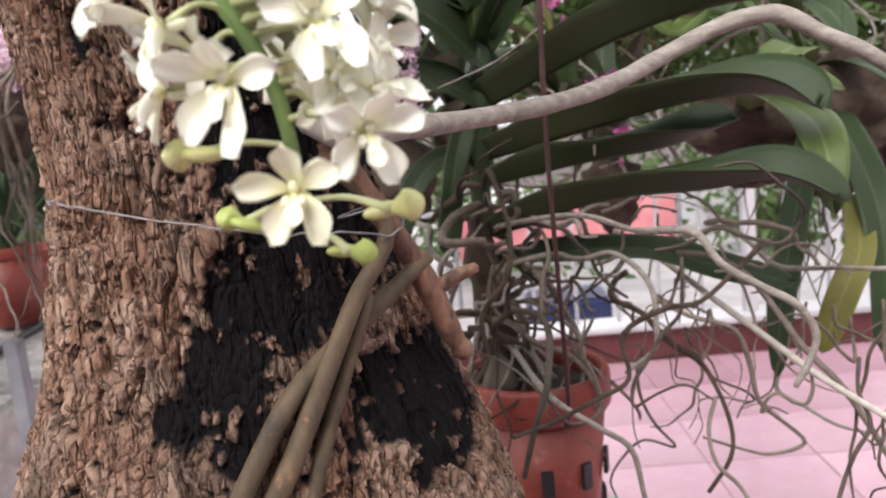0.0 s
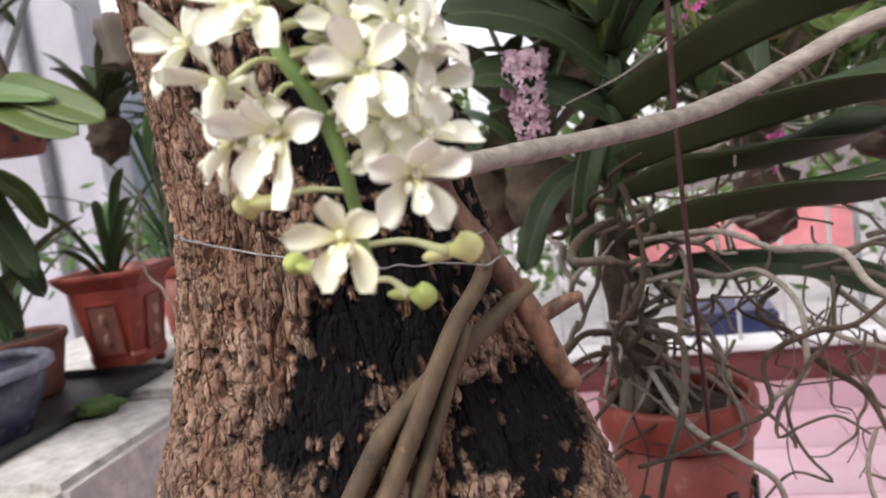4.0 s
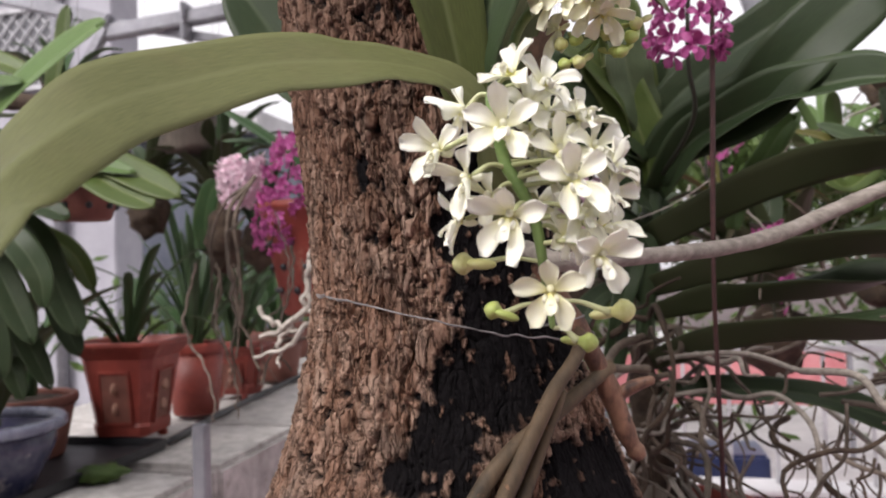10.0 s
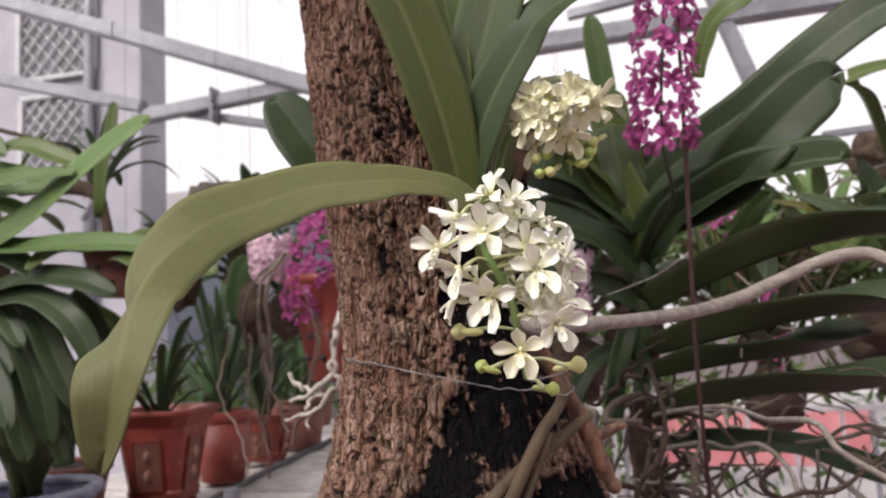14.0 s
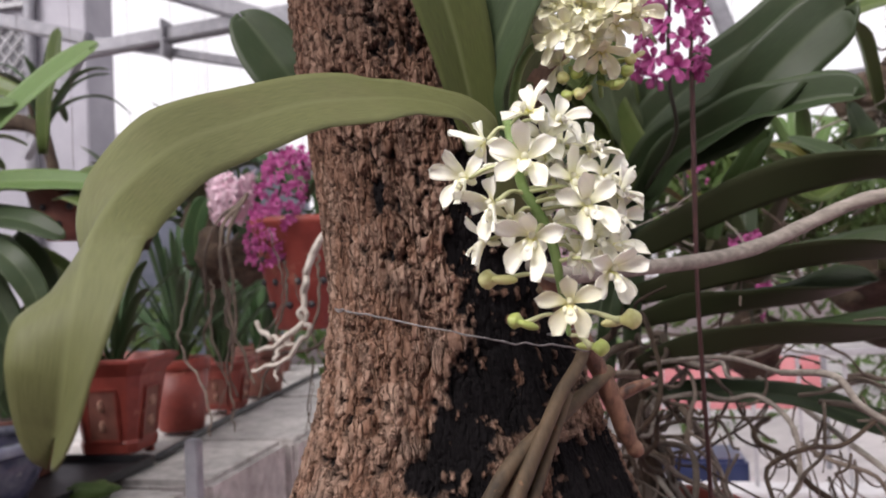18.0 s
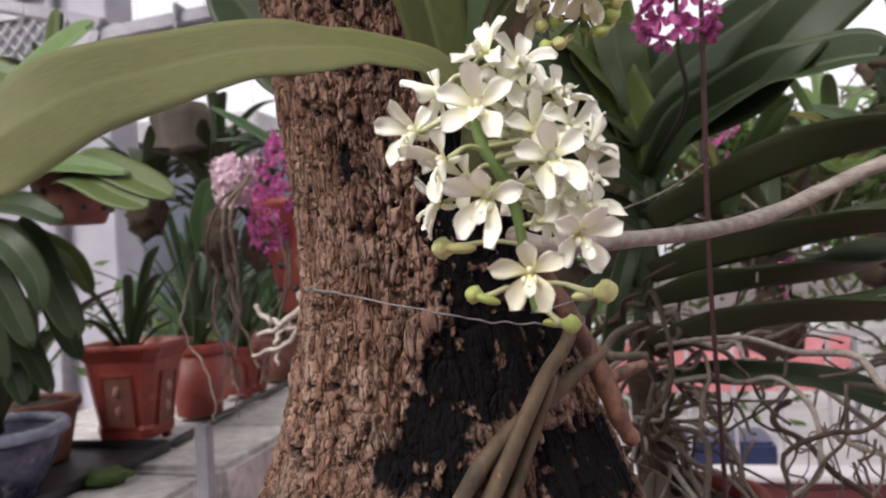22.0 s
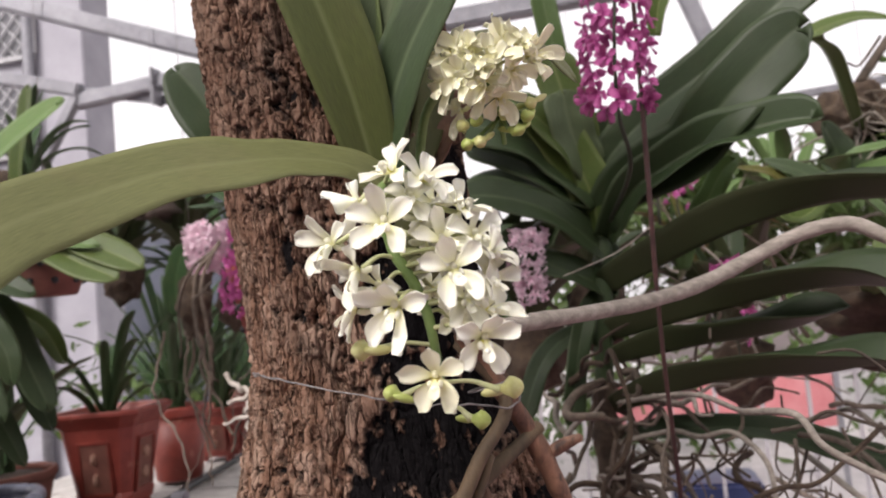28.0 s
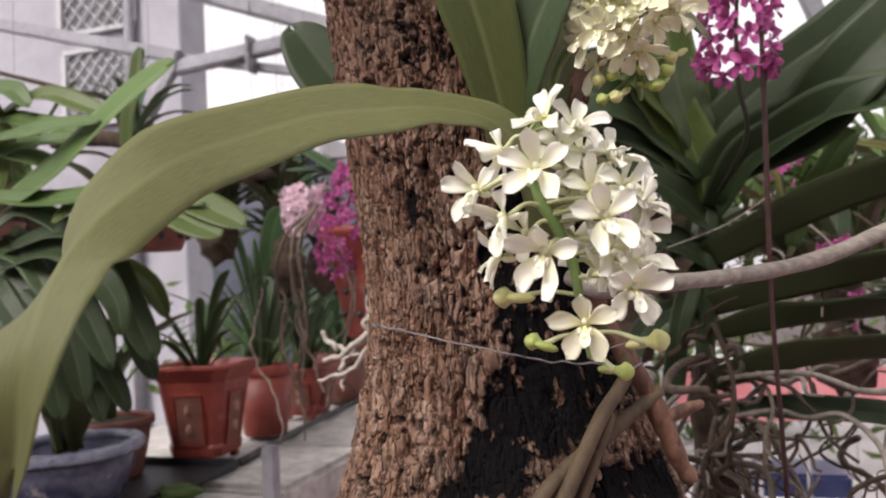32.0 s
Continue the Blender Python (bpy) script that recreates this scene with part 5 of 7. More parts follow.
def square_pot(centre, r, h, turn, label, mat):
    """Tapered square pot with cut corners, a flared rim, feet and a sunk panel on each side."""
    p = thing("square_pot", centre, label, "plant pot", "red pots on the bench")

    def ring(q, z):
        c = 0.24 * q
        pts = [(q - c, -q), (q, -q + c), (q, q - c), (q - c, q), (-q + c, q), (-q, q - c), (-q, -q + c), (-q + c, -q)]
        m = Matrix.Rotation(turn, 3, "Z")
        return [tuple(Vector(centre) + m @ Vector((x, y, z))) for x, y in pts]

    def shell(name, prof):
        verts, faces = [], []
        for q, z in prof:
            verts += ring(q, z)
        for i in range(len(prof) - 1):
            for k in range(8):
                n = (k + 1) % 8
                faces.append((i * 8 + k, i * 8 + n, i * 8 + 8 + n, i * 8 + 8 + k))
        if name == "rim":
            last = len(verts) - 8
            faces += [(last + k, last + (k + 1) % 8, (k + 1) % 8, k) for k in range(8)]
        else:
            faces += [tuple(range(8))[::-1], tuple(len(verts) - 8 + k for k in range(8))]
        return mesh_of(name, verts, faces, mat, False)
    part("body", shell("body", [(r * 0.54, 0.018), (r * 0.60, 0.022), (r * 0.63, 0.05), (r * 0.60, 0.06), (r * 0.80, h * 0.84), (r * 0.72, h * 0.84), (r * 0.50, 0.04)]), p)
    part("rim", shell("rim", [(r * 0.78, h * 0.82), (r * 0.85, h * 0.86), (r * 1.00, h * 0.95), (r * 1.02, h * 0.965), (r * 1.02, h * 0.99), (r * 1.0, h), (r * 0.86, h), (r * 0.78, h * 0.94), (r * 0.72, h * 0.84)]), p)
    part("soil", blob_mesh("soil", (centre[0], centre[1], centre[2] + h * 0.86), (r * 0.76, r * 0.76, 0.014), SOIL, 0.3, 3), p)
    lean = math.degrees(math.atan2(r * 0.20, h * 0.78))
    for k in range(4):
        m = Matrix.Translation(centre) @ Matrix.Rotation(turn + k * math.pi / 2, 4, "Z")
        part("foot", box_mesh("foot", (r * 0.40, r * 0.26, 0.0), (r * 0.58, r * 0.42, 0.02), mat, 0.003, m), p)
        m = m @ Matrix.Translation((r * 0.70, 0, h * 0.45)) @ pose(0, 0, 0, 0, lean, 0)
        w, q = r * 0.30, h * 0.24
        pan = part("panel", box_mesh("panel", (-0.004, -w, -q), (0.0015, w, q), TERRA_DARK, 0.001, m), p, "darker sunk panel")
        for a, b in (((-0.004, -w - 0.008, q), (0.006, w + 0.008, q + 0.008)), ((-0.004, -w - 0.008, -q - 0.008), (0.006, w + 0.008, -q)), ((-0.004, -w - 0.008, -q), (0.006, -w, q)), ((-0.004, w, -q), (0.006, w + 0.008, q))):
            part("panel_frame", box_mesh("panel_frame", a, b, mat, 0.002, m), p)
        for z in (q * 0.42, -q * 0.42):
            md = part("medallion", blob_mesh("medallion", m @ Vector((0.003, 0, z)), (0.006, w * 0.42, q * 0.26), MEDALLION, 0.25, k, 2, 4), pan, "worn pale raised medallion")
            md.matrix_parent_inverse = Matrix()
    return p


def round_pot(centre, r, h, mat, label, name="round_pot", group=""):
    p = thing(name, centre, label, "plant pot", group)
    part("body", lathe_mesh("body", [(0.001, 0), (r * 0.70, 0), (r * 0.74, 0.006), (r * 0.94, h * 0.88), (r * 0.88, h * 0.88), (r * 0.66, 0.02)], centre, mat, 40), p)
    part("rim", lathe_mesh("rim", [(r * 0.90, h * 0.85), (r * 0.98, h * 0.86), (r, h * 0.88), (r, h * 0.98), (r * 0.98, h), (r * 0.9, h), (r * 0.88, h * 0.97)], centre, mat, 40), p)
    part("soil", blob_mesh("soil", (centre[0], centre[1], centre[2] + h * 0.88), (r * 0.85, r * 0.85, 0.015), SOIL, 0.3, 5), p)
    return p


def tuft(name, base, count, length, width, mat, spread, label, category="plant", up=0.9, fold=25, droop=0.6):
    """A clump of arching strap leaves from one base."""
    p = thing(name, base, label, category)
    for i in range(count):
        a = rng.uniform(0, 2 * math.pi)
        s = rng.uniform(0.15, 1) * spread
        L = length * rng.uniform(0.65, 1.1)
        d = np.array([math.cos(a) * s, math.sin(a) * s, up])
        d /= np.linalg.norm(d)
        pts, q = [np.array(base) + rng.normal(0, 0.012, 3) * np.array([1, 1, 0])], d.copy()
        for k in range(5):
            pts.append(pts[-1] + q * L / 5)
            q = q + np.array([math.cos(a), math.sin(a), 0]) * 0.12 * s + np.array([0, 0, -droop * s * (k + 1) / 5])
            q /= np.linalg.norm(q)
        side = np.array([-math.cos(a) * 0.5, -math.sin(a) * 0.5, 1.0])
        part("leaf", leaf_mesh("leaf", pts, width * rng.uniform(0.8, 1.15), mat, side, fold, 0.0012, 0.55, 0.35, 4, 0.001, 0, False, i), p)
    return p


square_pot((-1.45, 2.03, 0.832), 0.140, 0.30, 0.10, "large red square pot with relief panels on the bench", TERRACOTTA)
tuft("strap_plant", (-1.46, 2.03, 1.10), 11, 0.44, 0.034, LEAF_GRASS, 1.0, "orchid with narrow green arching leaves in a square red pot", droop=0.95)
round_pot((-1.47, 2.42, 0.832), 0.105, 0.25, TERRACOTTA, "plain red round pot on the bench", group="red pots on the bench")
tuft("grassy_plant", (-1.47, 2.42, 1.06), 26, 0.56, 0.028, LEAF_GRASS, 0.75, "tall grassy orchid in a red round pot")
square_pot((-1.50, 2.80, 0.822), 0.125, 0.21, 0.12, "low dark red square pot on the bench", TERRACOTTA)
tuft("strap_plant", (-1.50, 2.80, 1.02), 24, 0.50, 0.03, LEAF_GRASS, 0.6, "leafy orchid in a dark red pot")
round_pot((-1.52, 3.2, 0.832), 0.12, 0.2, TERRA_DARK, "dark red low pot at the end of the bench", group="red pots on the bench")
tuft("strap_plant", (-1.52, 3.2, 1.02), 24, 0.58, 0.03, LEAF_GRASS, 0.6, "leafy orchid in a dark pot")

for x, y, L, w in ((-1.86, 2.95, 0.5, 0.036), (-1.78, 3.6, 0.62, 0.04), (-1.85, 4.1, 0.7, 0.045)):
    round_pot((x, y, 0.818), 0.12, 0.2, TERRA_DARK, "dark red pot at the back of the bench", group="red pots on the bench")
    tuft("strap_plant", (x, y, 1.0), 8, L, w, LEAF_GRASS, 0.75, "tall strap-leaved orchid in a pot at the back")
blue = thing("bonsai_pot", (-1.44, 1.45, 0.832), "round blue-glazed bonsai pot with a wide pale rim", "plant pot")
part("body", lathe_mesh("body", [(0.001, 0), (0.10, 0), (0.105, 0.01), (0.150, 0.10), (0.158, 0.15), (0.148, 0.15), (0.128, 0.09), (0.10, 0.03)], (-1.44, 1.45, 0.832), GLAZE, 48), blue)
part("rim", lathe_mesh("rim", [(0.148, 0.145), (0.170, 0.146), (0.178, 0.152), (0.178, 0.166), (0.172, 0.172), (0.152, 0.172), (0.147, 0.165)], (-1.44, 1.45, 0.832), GLAZE_RIM, 48), blue)
part("soil", blob_mesh("soil", (-1.44, 1.45, 0.832 + 0.118), (0.136, 0.136, 0.015), SOIL, 0.3, 7), blue)
tuft("strap_plant", (-1.44, 1.45, 0.98), 22, 0.46, 0.042, LEAF_DARK, 0.75, "dark-leaved orchid in the blue-glazed pot")
round_pot((-1.62, 1.78, 0.832), 0.14, 0.17, TERRA_DARK, "brown low clay bowl with plants on the bench")
tuft("strap_plant", (-1.62, 1.78, 0.99), 10, 0.38, 0.028, LEAF_GRASS, 0.7, "green strap-leaved orchid in a clay bowl")
tagged(part("moss_clump", blob_mesh("moss_clump", (-1.26, 1.62, 0.842), (0.06, 0.05, 0.02), FOLIAGE, 0.5, 9, 3, 4)), "small clump of green moss on the tray", "moss")

# leaning dark strap plant and thick-leaved hanging basket
left_plant = thing("strap_orchid", (-1.35, 1.1, 1.50), "dark green strap-leaved orchid hanging from a basket", "orchid")
for i, (pts, w, mat, up, fold) in enumerate((
        ([(-1.3376, 1.200, 1.5487), (-1.1361, 1.120, 1.5899), (-0.9932, 1.100, 1.6785), (-0.8990, 1.100, 1.7377), (-0.8414, 1.100, 1.7674)], 0.092, LEAF_LIGHT, (-0.35, -0.85, 0.45), 30),
        ([(-1.4062, 1.200, 1.5715), (-1.1461, 1.100, 1.5371), (-0.9851, 1.060, 1.5300), (-0.8586, 1.050, 1.5205), (-0.7535, 1.050, 1.4972)], 0.05, LEAF_LIGHT, (0, -0.75, 0.65), 34),
        ([(-1.4123, 1.200, 1.6854), (-1.1821, 1.100, 1.6727), (-1.0914, 1.100, 1.6800), (-1.0077, 1.100, 1.6755)], 0.045, LEAF_LIGHT, (0, -0.75, 0.65), 30),
        ([(-1.4103, 1.200, 1.6472), (-1.2290, 1.150, 1.6611), (-1.1555, 1.150, 1.6643), (-1.0732, 1.150, 1.6595)], 0.04, LEAF_LIGHT, (0, -0.75, 0.65), 30),
        ([(-1.4667, 1.250, 1.7276), (-1.2809, 1.200, 1.7676), (-1.2150, 1.200, 1.7728), (-1.1385, 1.200, 1.7424), (-1.0639, 1.200, 1.7128)], 0.05, LEAF_MID, (0, -0.75, 0.65), 30),
        ([(-1.0303, 1.200, 1.6017), (-1.0224, 1.200, 1.7093), (-1.0055, 1.200, 1.7807), (-0.9964, 1.200, 1.8443)], 0.05, LEAF_MID, (-0.3, -0.95, 0.1), 26),
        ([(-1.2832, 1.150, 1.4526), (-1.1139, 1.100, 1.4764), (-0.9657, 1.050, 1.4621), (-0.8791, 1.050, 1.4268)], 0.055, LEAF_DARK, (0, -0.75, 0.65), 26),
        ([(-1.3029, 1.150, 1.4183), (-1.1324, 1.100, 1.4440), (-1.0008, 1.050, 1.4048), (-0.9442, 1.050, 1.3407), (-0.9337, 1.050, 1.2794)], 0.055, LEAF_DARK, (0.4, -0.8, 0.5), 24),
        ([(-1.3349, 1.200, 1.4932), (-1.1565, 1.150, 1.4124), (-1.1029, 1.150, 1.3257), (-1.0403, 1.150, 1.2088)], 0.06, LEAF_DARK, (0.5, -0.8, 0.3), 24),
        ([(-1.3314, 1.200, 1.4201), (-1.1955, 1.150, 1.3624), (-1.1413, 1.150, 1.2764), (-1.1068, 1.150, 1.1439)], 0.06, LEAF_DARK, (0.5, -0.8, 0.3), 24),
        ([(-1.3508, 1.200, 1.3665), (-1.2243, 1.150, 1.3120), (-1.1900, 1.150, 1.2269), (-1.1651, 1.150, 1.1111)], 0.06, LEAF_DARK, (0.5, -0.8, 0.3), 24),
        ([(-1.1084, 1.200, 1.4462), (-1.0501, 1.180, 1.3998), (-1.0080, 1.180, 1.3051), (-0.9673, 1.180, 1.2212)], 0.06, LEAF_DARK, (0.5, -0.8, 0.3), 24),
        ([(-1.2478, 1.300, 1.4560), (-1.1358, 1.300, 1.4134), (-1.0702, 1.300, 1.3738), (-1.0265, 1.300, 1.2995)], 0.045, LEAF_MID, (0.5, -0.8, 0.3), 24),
        ([(-1.47, 1.24, 1.62), (-1.362, 1.20, 1.728), (-1.238, 1.18, 1.714), (-1.093, 1.17, 1.668)], 0.046, LEAF_LIGHT, (0, -0.7, 0.7), 26),
        ([(-1.47, 1.24, 1.66), (-1.391, 1.20, 1.790), (-1.306, 1.18, 1.792), (-1.244, 1.17, 1.745)], 0.050, LEAF_LIGHT, (0, -0.7, 0.7), 26),
        ([(-1.47, 1.24, 1.58), (-1.391, 1.20, 1.664), (-1.279, 1.17, 1.650), (-1.150, 1.15, 1.612)], 0.046, LEAF_LIGHT, (0, -0.7, 0.7), 26),
        ([(-1.42, 1.24, 1.52), (-1.370, 1.20, 1.564), (-1.341, 1.19, 1.651), (-1.334, 1.18, 1.739)], 0.040, LEAF_MID, (0.4, -0.9, 0.2), 26),
        ([(-1.42, 1.22, 1.48), (-1.337, 1.16, 1.493), (-1.230, 1.14, 1.529), (-1.127, 1.12, 1.491), (-1.105, 1.11, 1.440)], 0.050, LEAF_DARK, (0.2, -0.7, 0.7), 22),
        ([(-1.42, 1.22, 1.45), (-1.337, 1.16, 1.420), (-1.257, 1.14, 1.373), (-1.180, 1.12, 1.280)], 0.054, LEAF_DARK, (0.4, -0.8, 0.5), 22),
        ([(-1.40, 1.20, 1.42), (-1.283, 1.12, 1.365), (-1.194, 1.10, 1.272), (-1.140, 1.08, 1.185)], 0.056, LEAF_DARK, (0.5, -0.8, 0.4), 22),
        ([(-1.42, 1.22, 1.47), (-1.310, 1.16, 1.455), (-1.217, 1.13, 1.424), (-1.140, 1.11, 1.340)], 0.050, LEAF_GREY, (0.4, -0.7, 0.6), 22),
        ([(-1.38, 1.32, 1.42), (-1.254, 1.31, 1.292), (-1.186, 1.30, 1.201), (-1.121, 1.29, 1.103)], 0.050, LEAF_DARK, (0.5, -0.8, 0.3), 22),
        ([(-1.40, 1.32, 1.42), (-1.310, 1.31, 1.316), (-1.241, 1.30, 1.190), (-1.188, 1.29, 1.080)], 0.052, LEAF_DARK, (0.5, -0.8, 0.3), 22),
        ([(-1.20, 1.32, 1.40), (-1.150, 1.31, 1.334), (-1.105, 1.30, 1.256), (-1.054, 1.29, 1.170)], 0.050, LEAF_DARK, (0.5, -0.8, 0.3), 22))):
    part("leaf", leaf_mesh("leaf", pts, w, mat, up, fold, 0.002, 0.6, 0.3, 8, 0.001, 0, True, i + 60), left_plant)
part("basket", lathe_mesh("basket", [(0.001, 0), (0.05, 0), (0.075, 0.1), (0.07, 0.1), (0.045, 0.01)], (-1.42, 1.22, 1.42), TERRA_DARK, 24), left_plant)
part("hanger", tube_mesh("hanger", [(-1.42, 1.22, 1.52), (-1.42, 1.22, 3.2)], [0.0005, 0.0005], WIRE, 6, 1), left_plant)

edge_pot = thing("hanging_pot", (-1.43, 1.2, 1.12), "plain red clay pot hanging beside the strap-leaved orchid", "hanging pot")
part("body", lathe_mesh("body", [(0.001, 0), (0.058, 0), (0.062, 0.006), (0.075, 0.15), (0.069, 0.15), (0.055, 0.02)], (-1.43, 1.2, 1.12), TERRACOTTA, 32), edge_pot)
part("rim", lathe_mesh("rim", [(0.072, 0.145), (0.079, 0.146), (0.081, 0.15), (0.081, 0.172), (0.078, 0.176), (0.071, 0.176), (0.069, 0.17)], (-1.43, 1.2, 1.12), TERRACOTTA, 32), edge_pot)
part("soil", blob_mesh("soil", (-1.43, 1.2, 1.26), (0.068, 0.068, 0.012), SOIL, 0.3, 6), edge_pot)
part("hanger", tube_mesh("hanger", [(-1.43, 1.2, 1.26), (-1.43, 1.2, 3.2)], [0.0005, 0.0005], WIRE, 6, 1), edge_pot)

basket = thing("hanging_basket", (-0.936, 1.15, 1.431), "small perforated brown clay basket with thick green leaves", "hanging pot")
part("pot", lathe_mesh("pot", [(0.001, 0), (0.046, 0), (0.05, 0.004), (0.078, 0.085), (0.072, 0.085), (0.045, 0.01)], (-0.936, 1.15, 1.431), TERRA_DARK, 30), basket)
# perforations are black balls, giving the dark of an opening by colour
for k in range(9):
    for z in (0.025, 0.055):
        a = 2 * math.pi * (k + (0.5 if z > 0.04 else 0)) / 9
        r = 0.05 + 0.028 * z / 0.085
        part("hole", blob_mesh("hole", (-0.936 + r * math.cos(a), 1.15 + r * math.sin(a), 1.431 + z), (0.007, 0.007, 0.007), BLACK_PLASTIC, 0, 0, 1), basket)
for i, pts in enumerate(([(-0.951, 1.13, 1.514), (-0.859, 1.08, 1.529), (-0.762, 1.06, 1.494), (-0.677, 1.05, 1.454)], [(-0.951, 1.13, 1.504), (-0.861, 1.06, 1.504), (-0.781, 1.04, 1.469), (-0.711, 1.03, 1.439)], [(-0.951, 1.15, 1.514), (-1.031, 1.1, 1.534), (-1.111, 1.08, 1.494)])):
    part("leaf", leaf_mesh("leaf", pts, 0.060, LEAF_MID, (0, -0.7, 0.7), 22, 0.004, 0.6, 0.3, 8, 0, 0, False, i), basket)
part("hanger", tube_mesh("hanger", [(-0.936, 1.15, 1.491), (-0.936, 1.15, 3.2)], [0.0005, 0.0005], WIRE, 6, 1), basket)

# mounted piece of timber with an orchid, hung in the air
mount = thing("wood_mount", (-1.17, 1.9, 1.70), "grey weathered log slab used as orchid mount", "log")
log_me = lathe_mesh("log", [(0.001, 0), (0.074, 0), (0.078, 0.01), (0.076, 0.05), (0.082, 0.09), (0.083, 0.125), (0.060, 0.13), (0.03, 0.12), (0.001, 0.11)], (-1.165, 1.9, 1.67), OLD_WOOD, 24)
for v in log_me.vertices:
    v.co += noise.noise_vector(v.co * 22) * 0.016
part("log", log_me, mount)
part("hanger", tube_mesh("hanger", [(-1.165, 1.9, 1.83), (-1.165, 1.9, 3.2)], [0.0005, 0.0005], WIRE, 6, 1), mount)
for x, y, z in ((-1.25, 2.25, 1.66), (-1.05, 2.1, 1.46), (-1.42, 2.5, 1.5), (-0.85, 2.3, 1.4), (-1.02, 2.75, 1.30), (-1.28, 2.95, 1.36), (-0.82, 2.65, 1.14)):
    tuft("dark_orchid", (x, y, z), 14, 0.34, 0.04, LEAF_GRASS, 1.0, "green strap-leaved orchid hanging on a husk", "orchid", droop=0.8)
    hm = thing("husk_mount", (x, y, z - 0.1), "dark fibrous husk block carrying an orchid", "mount")
    part("husk", blob_mesh("husk", (x, y, z - 0.05), (0.06, 0.05, 0.07), HUSK, 0.5, 5, 3, 2.5), hm)
    part("hanger", tube_mesh("hanger", [(x, y, z), (x, y, 3.2)], [0.0005, 0.0005], WIRE, 5, 1), hm)
tuft("strap_plant", (-1.46, 1.34, 1.60), 12, 0.34, 0.045, LEAF_LIGHT, 1.0, "light green strap-leaved orchid hanging on a husk", "orchid", droop=0.7)
hm = thing("husk_mount", (-1.46, 1.34, 1.5), "dark fibrous husk block carrying an orchid", "mount")
part("husk", blob_mesh("husk", (-1.46, 1.34, 1.55), (0.06, 0.05, 0.07), HUSK, 0.5, 5, 3, 2.5), hm)
part("hanger", tube_mesh("hanger", [(-1.46, 1.34, 1.6), (-1.46, 1.34, 3.2)], [0.0005, 0.0005], WIRE, 5, 1), hm)
tuft("small_orchid", (-1.42, 1.7, 1.79), 14, 0.24, 0.022, LEAF_GRASS, 1.0, "small orchid with narrow leaves on a dark branch", droop=0.9)
branch = thing("dead_branch", (-1.42, 1.7, 1.7), "dark mossy branch carrying a small orchid", "branch")
part("limb", tube_mesh("limb", [(-1.70, 1.7, 1.80), (-1.56, 1.7, 1.80), (-1.45, 1.7, 1.775), (-1.41, 1.7, 1.70), (-1.39, 1.7, 1.60)], [0.018, 0.024, 0.022, 0.016, 0.012], HUSK, 10, 6, 0.2, 2), branch)
part("twig", tube_mesh("twig", [(-1.94, 1.7, 2.045), (-1.77, 1.7, 1.99), (-1.62, 1.7, 1.94), (-1.50, 1.7, 1.90), (-1.45, 1.7, 1.78)], [0.006, 0.006, 0.007, 0.008, 0.008], HUSK, 8, 6, 0.2, 4), branch)
part("hanger", tube_mesh("hanger", [(-1.50, 1.7, 1.9), (-1.50, 1.7, 3.2)], [0.0005, 0.0005], WIRE, 6, 1), branch)

# magenta and pink spikes in a perforated pot behind the trunk
far_pot = thing("perforated_pot", (-0.58, 1.36, 1.285), "red perforated hanging clay pot", "hanging pot")
part("pot", lathe_mesh("pot", [(0.001, 0), (0.062, 0), (0.066, 0.005), (0.108, 0.2), (0.112, 0.205), (0.112, 0.22), (0.102, 0.22), (0.06, 0.015)], (-0.58, 1.38, 1.243), TERRACOTTA, 36), far_pot)
# black balls again in place of shaded openings
for k in range(11):
    for z in (0.05, 0.095, 0.14):
        a = 2 * math.pi * (k + (0.5 if 0.08 < z < 0.1 else 0)) / 11
        r = 0.066 + 0.0425 * z / 0.2
        part("hole", blob_mesh("hole", (-0.58 + r * math.cos(a), 1.38 + r * math.sin(a), 1.243 + z), (0.008, 0.008, 0.008), BLACK_PLASTIC, 0, 0, 1), far_pot)
part("hanger", tube_mesh("hanger", [(-0.58, 1.38, 1.5), (-0.58, 1.38, 3.2)], [0.0005, 0.0005], WIRE, 6, 1), far_pot)
far_orchid = thing("flowering_orchid", (-0.58, 1.38, 1.48), "orchid with hanging magenta and pale pink flower spikes", "orchid")
PINK = [flower_mesh("flower", PETAL_PINK, 0.011, s + 50, 1.15, 0.2) for s in range(3)]
blossom_spike(far_orchid, [(-0.57, 1.38, 1.50), (-0.555, 1.30, 1.575), (-0.575, 1.28, 1.56), (-0.595, 1.28, 1.50), (-0.615, 1.28, 1.44), (-0.635, 1.29, 1.375)], 180, MAGENTA, 0.043, 1.0, "hanging spike of magenta flowers", start=0.2)
blossom_spike(far_orchid, [(-0.58, 1.40, 1.50), (-0.705, 1.34, 1.547), (-0.715, 1.33, 1.517), (-0.725, 1.33, 1.467)], 110, PINK, 0.036, 1.2, "hanging spike of pale pink flowers", start=0.4)
for i in range(8):
    a = rng.uniform(0, 6.28)
    part("leaf", leaf_mesh("leaf", [(-0.58, 1.38, 1.50), (-0.58 + 0.08 * math.cos(a), 1.38 + 0.06 * math.sin(a), 1.58), (-0.58 + 0.2 * math.cos(a), 1.38 + 0.12 * math.sin(a), 1.60 + 0.03 * (i % 3))], 0.035, LEAF_GRASS, (0, -0.4, 1), 22, 0.002, 0.6, 0.3, 8, 0.001, 0, True, i), far_orchid)
log_hung = thing("hanging_log", (-0.821, 1.45, 1.395), "dark fibrous husk log with dry roots and a green leaf", "mount")
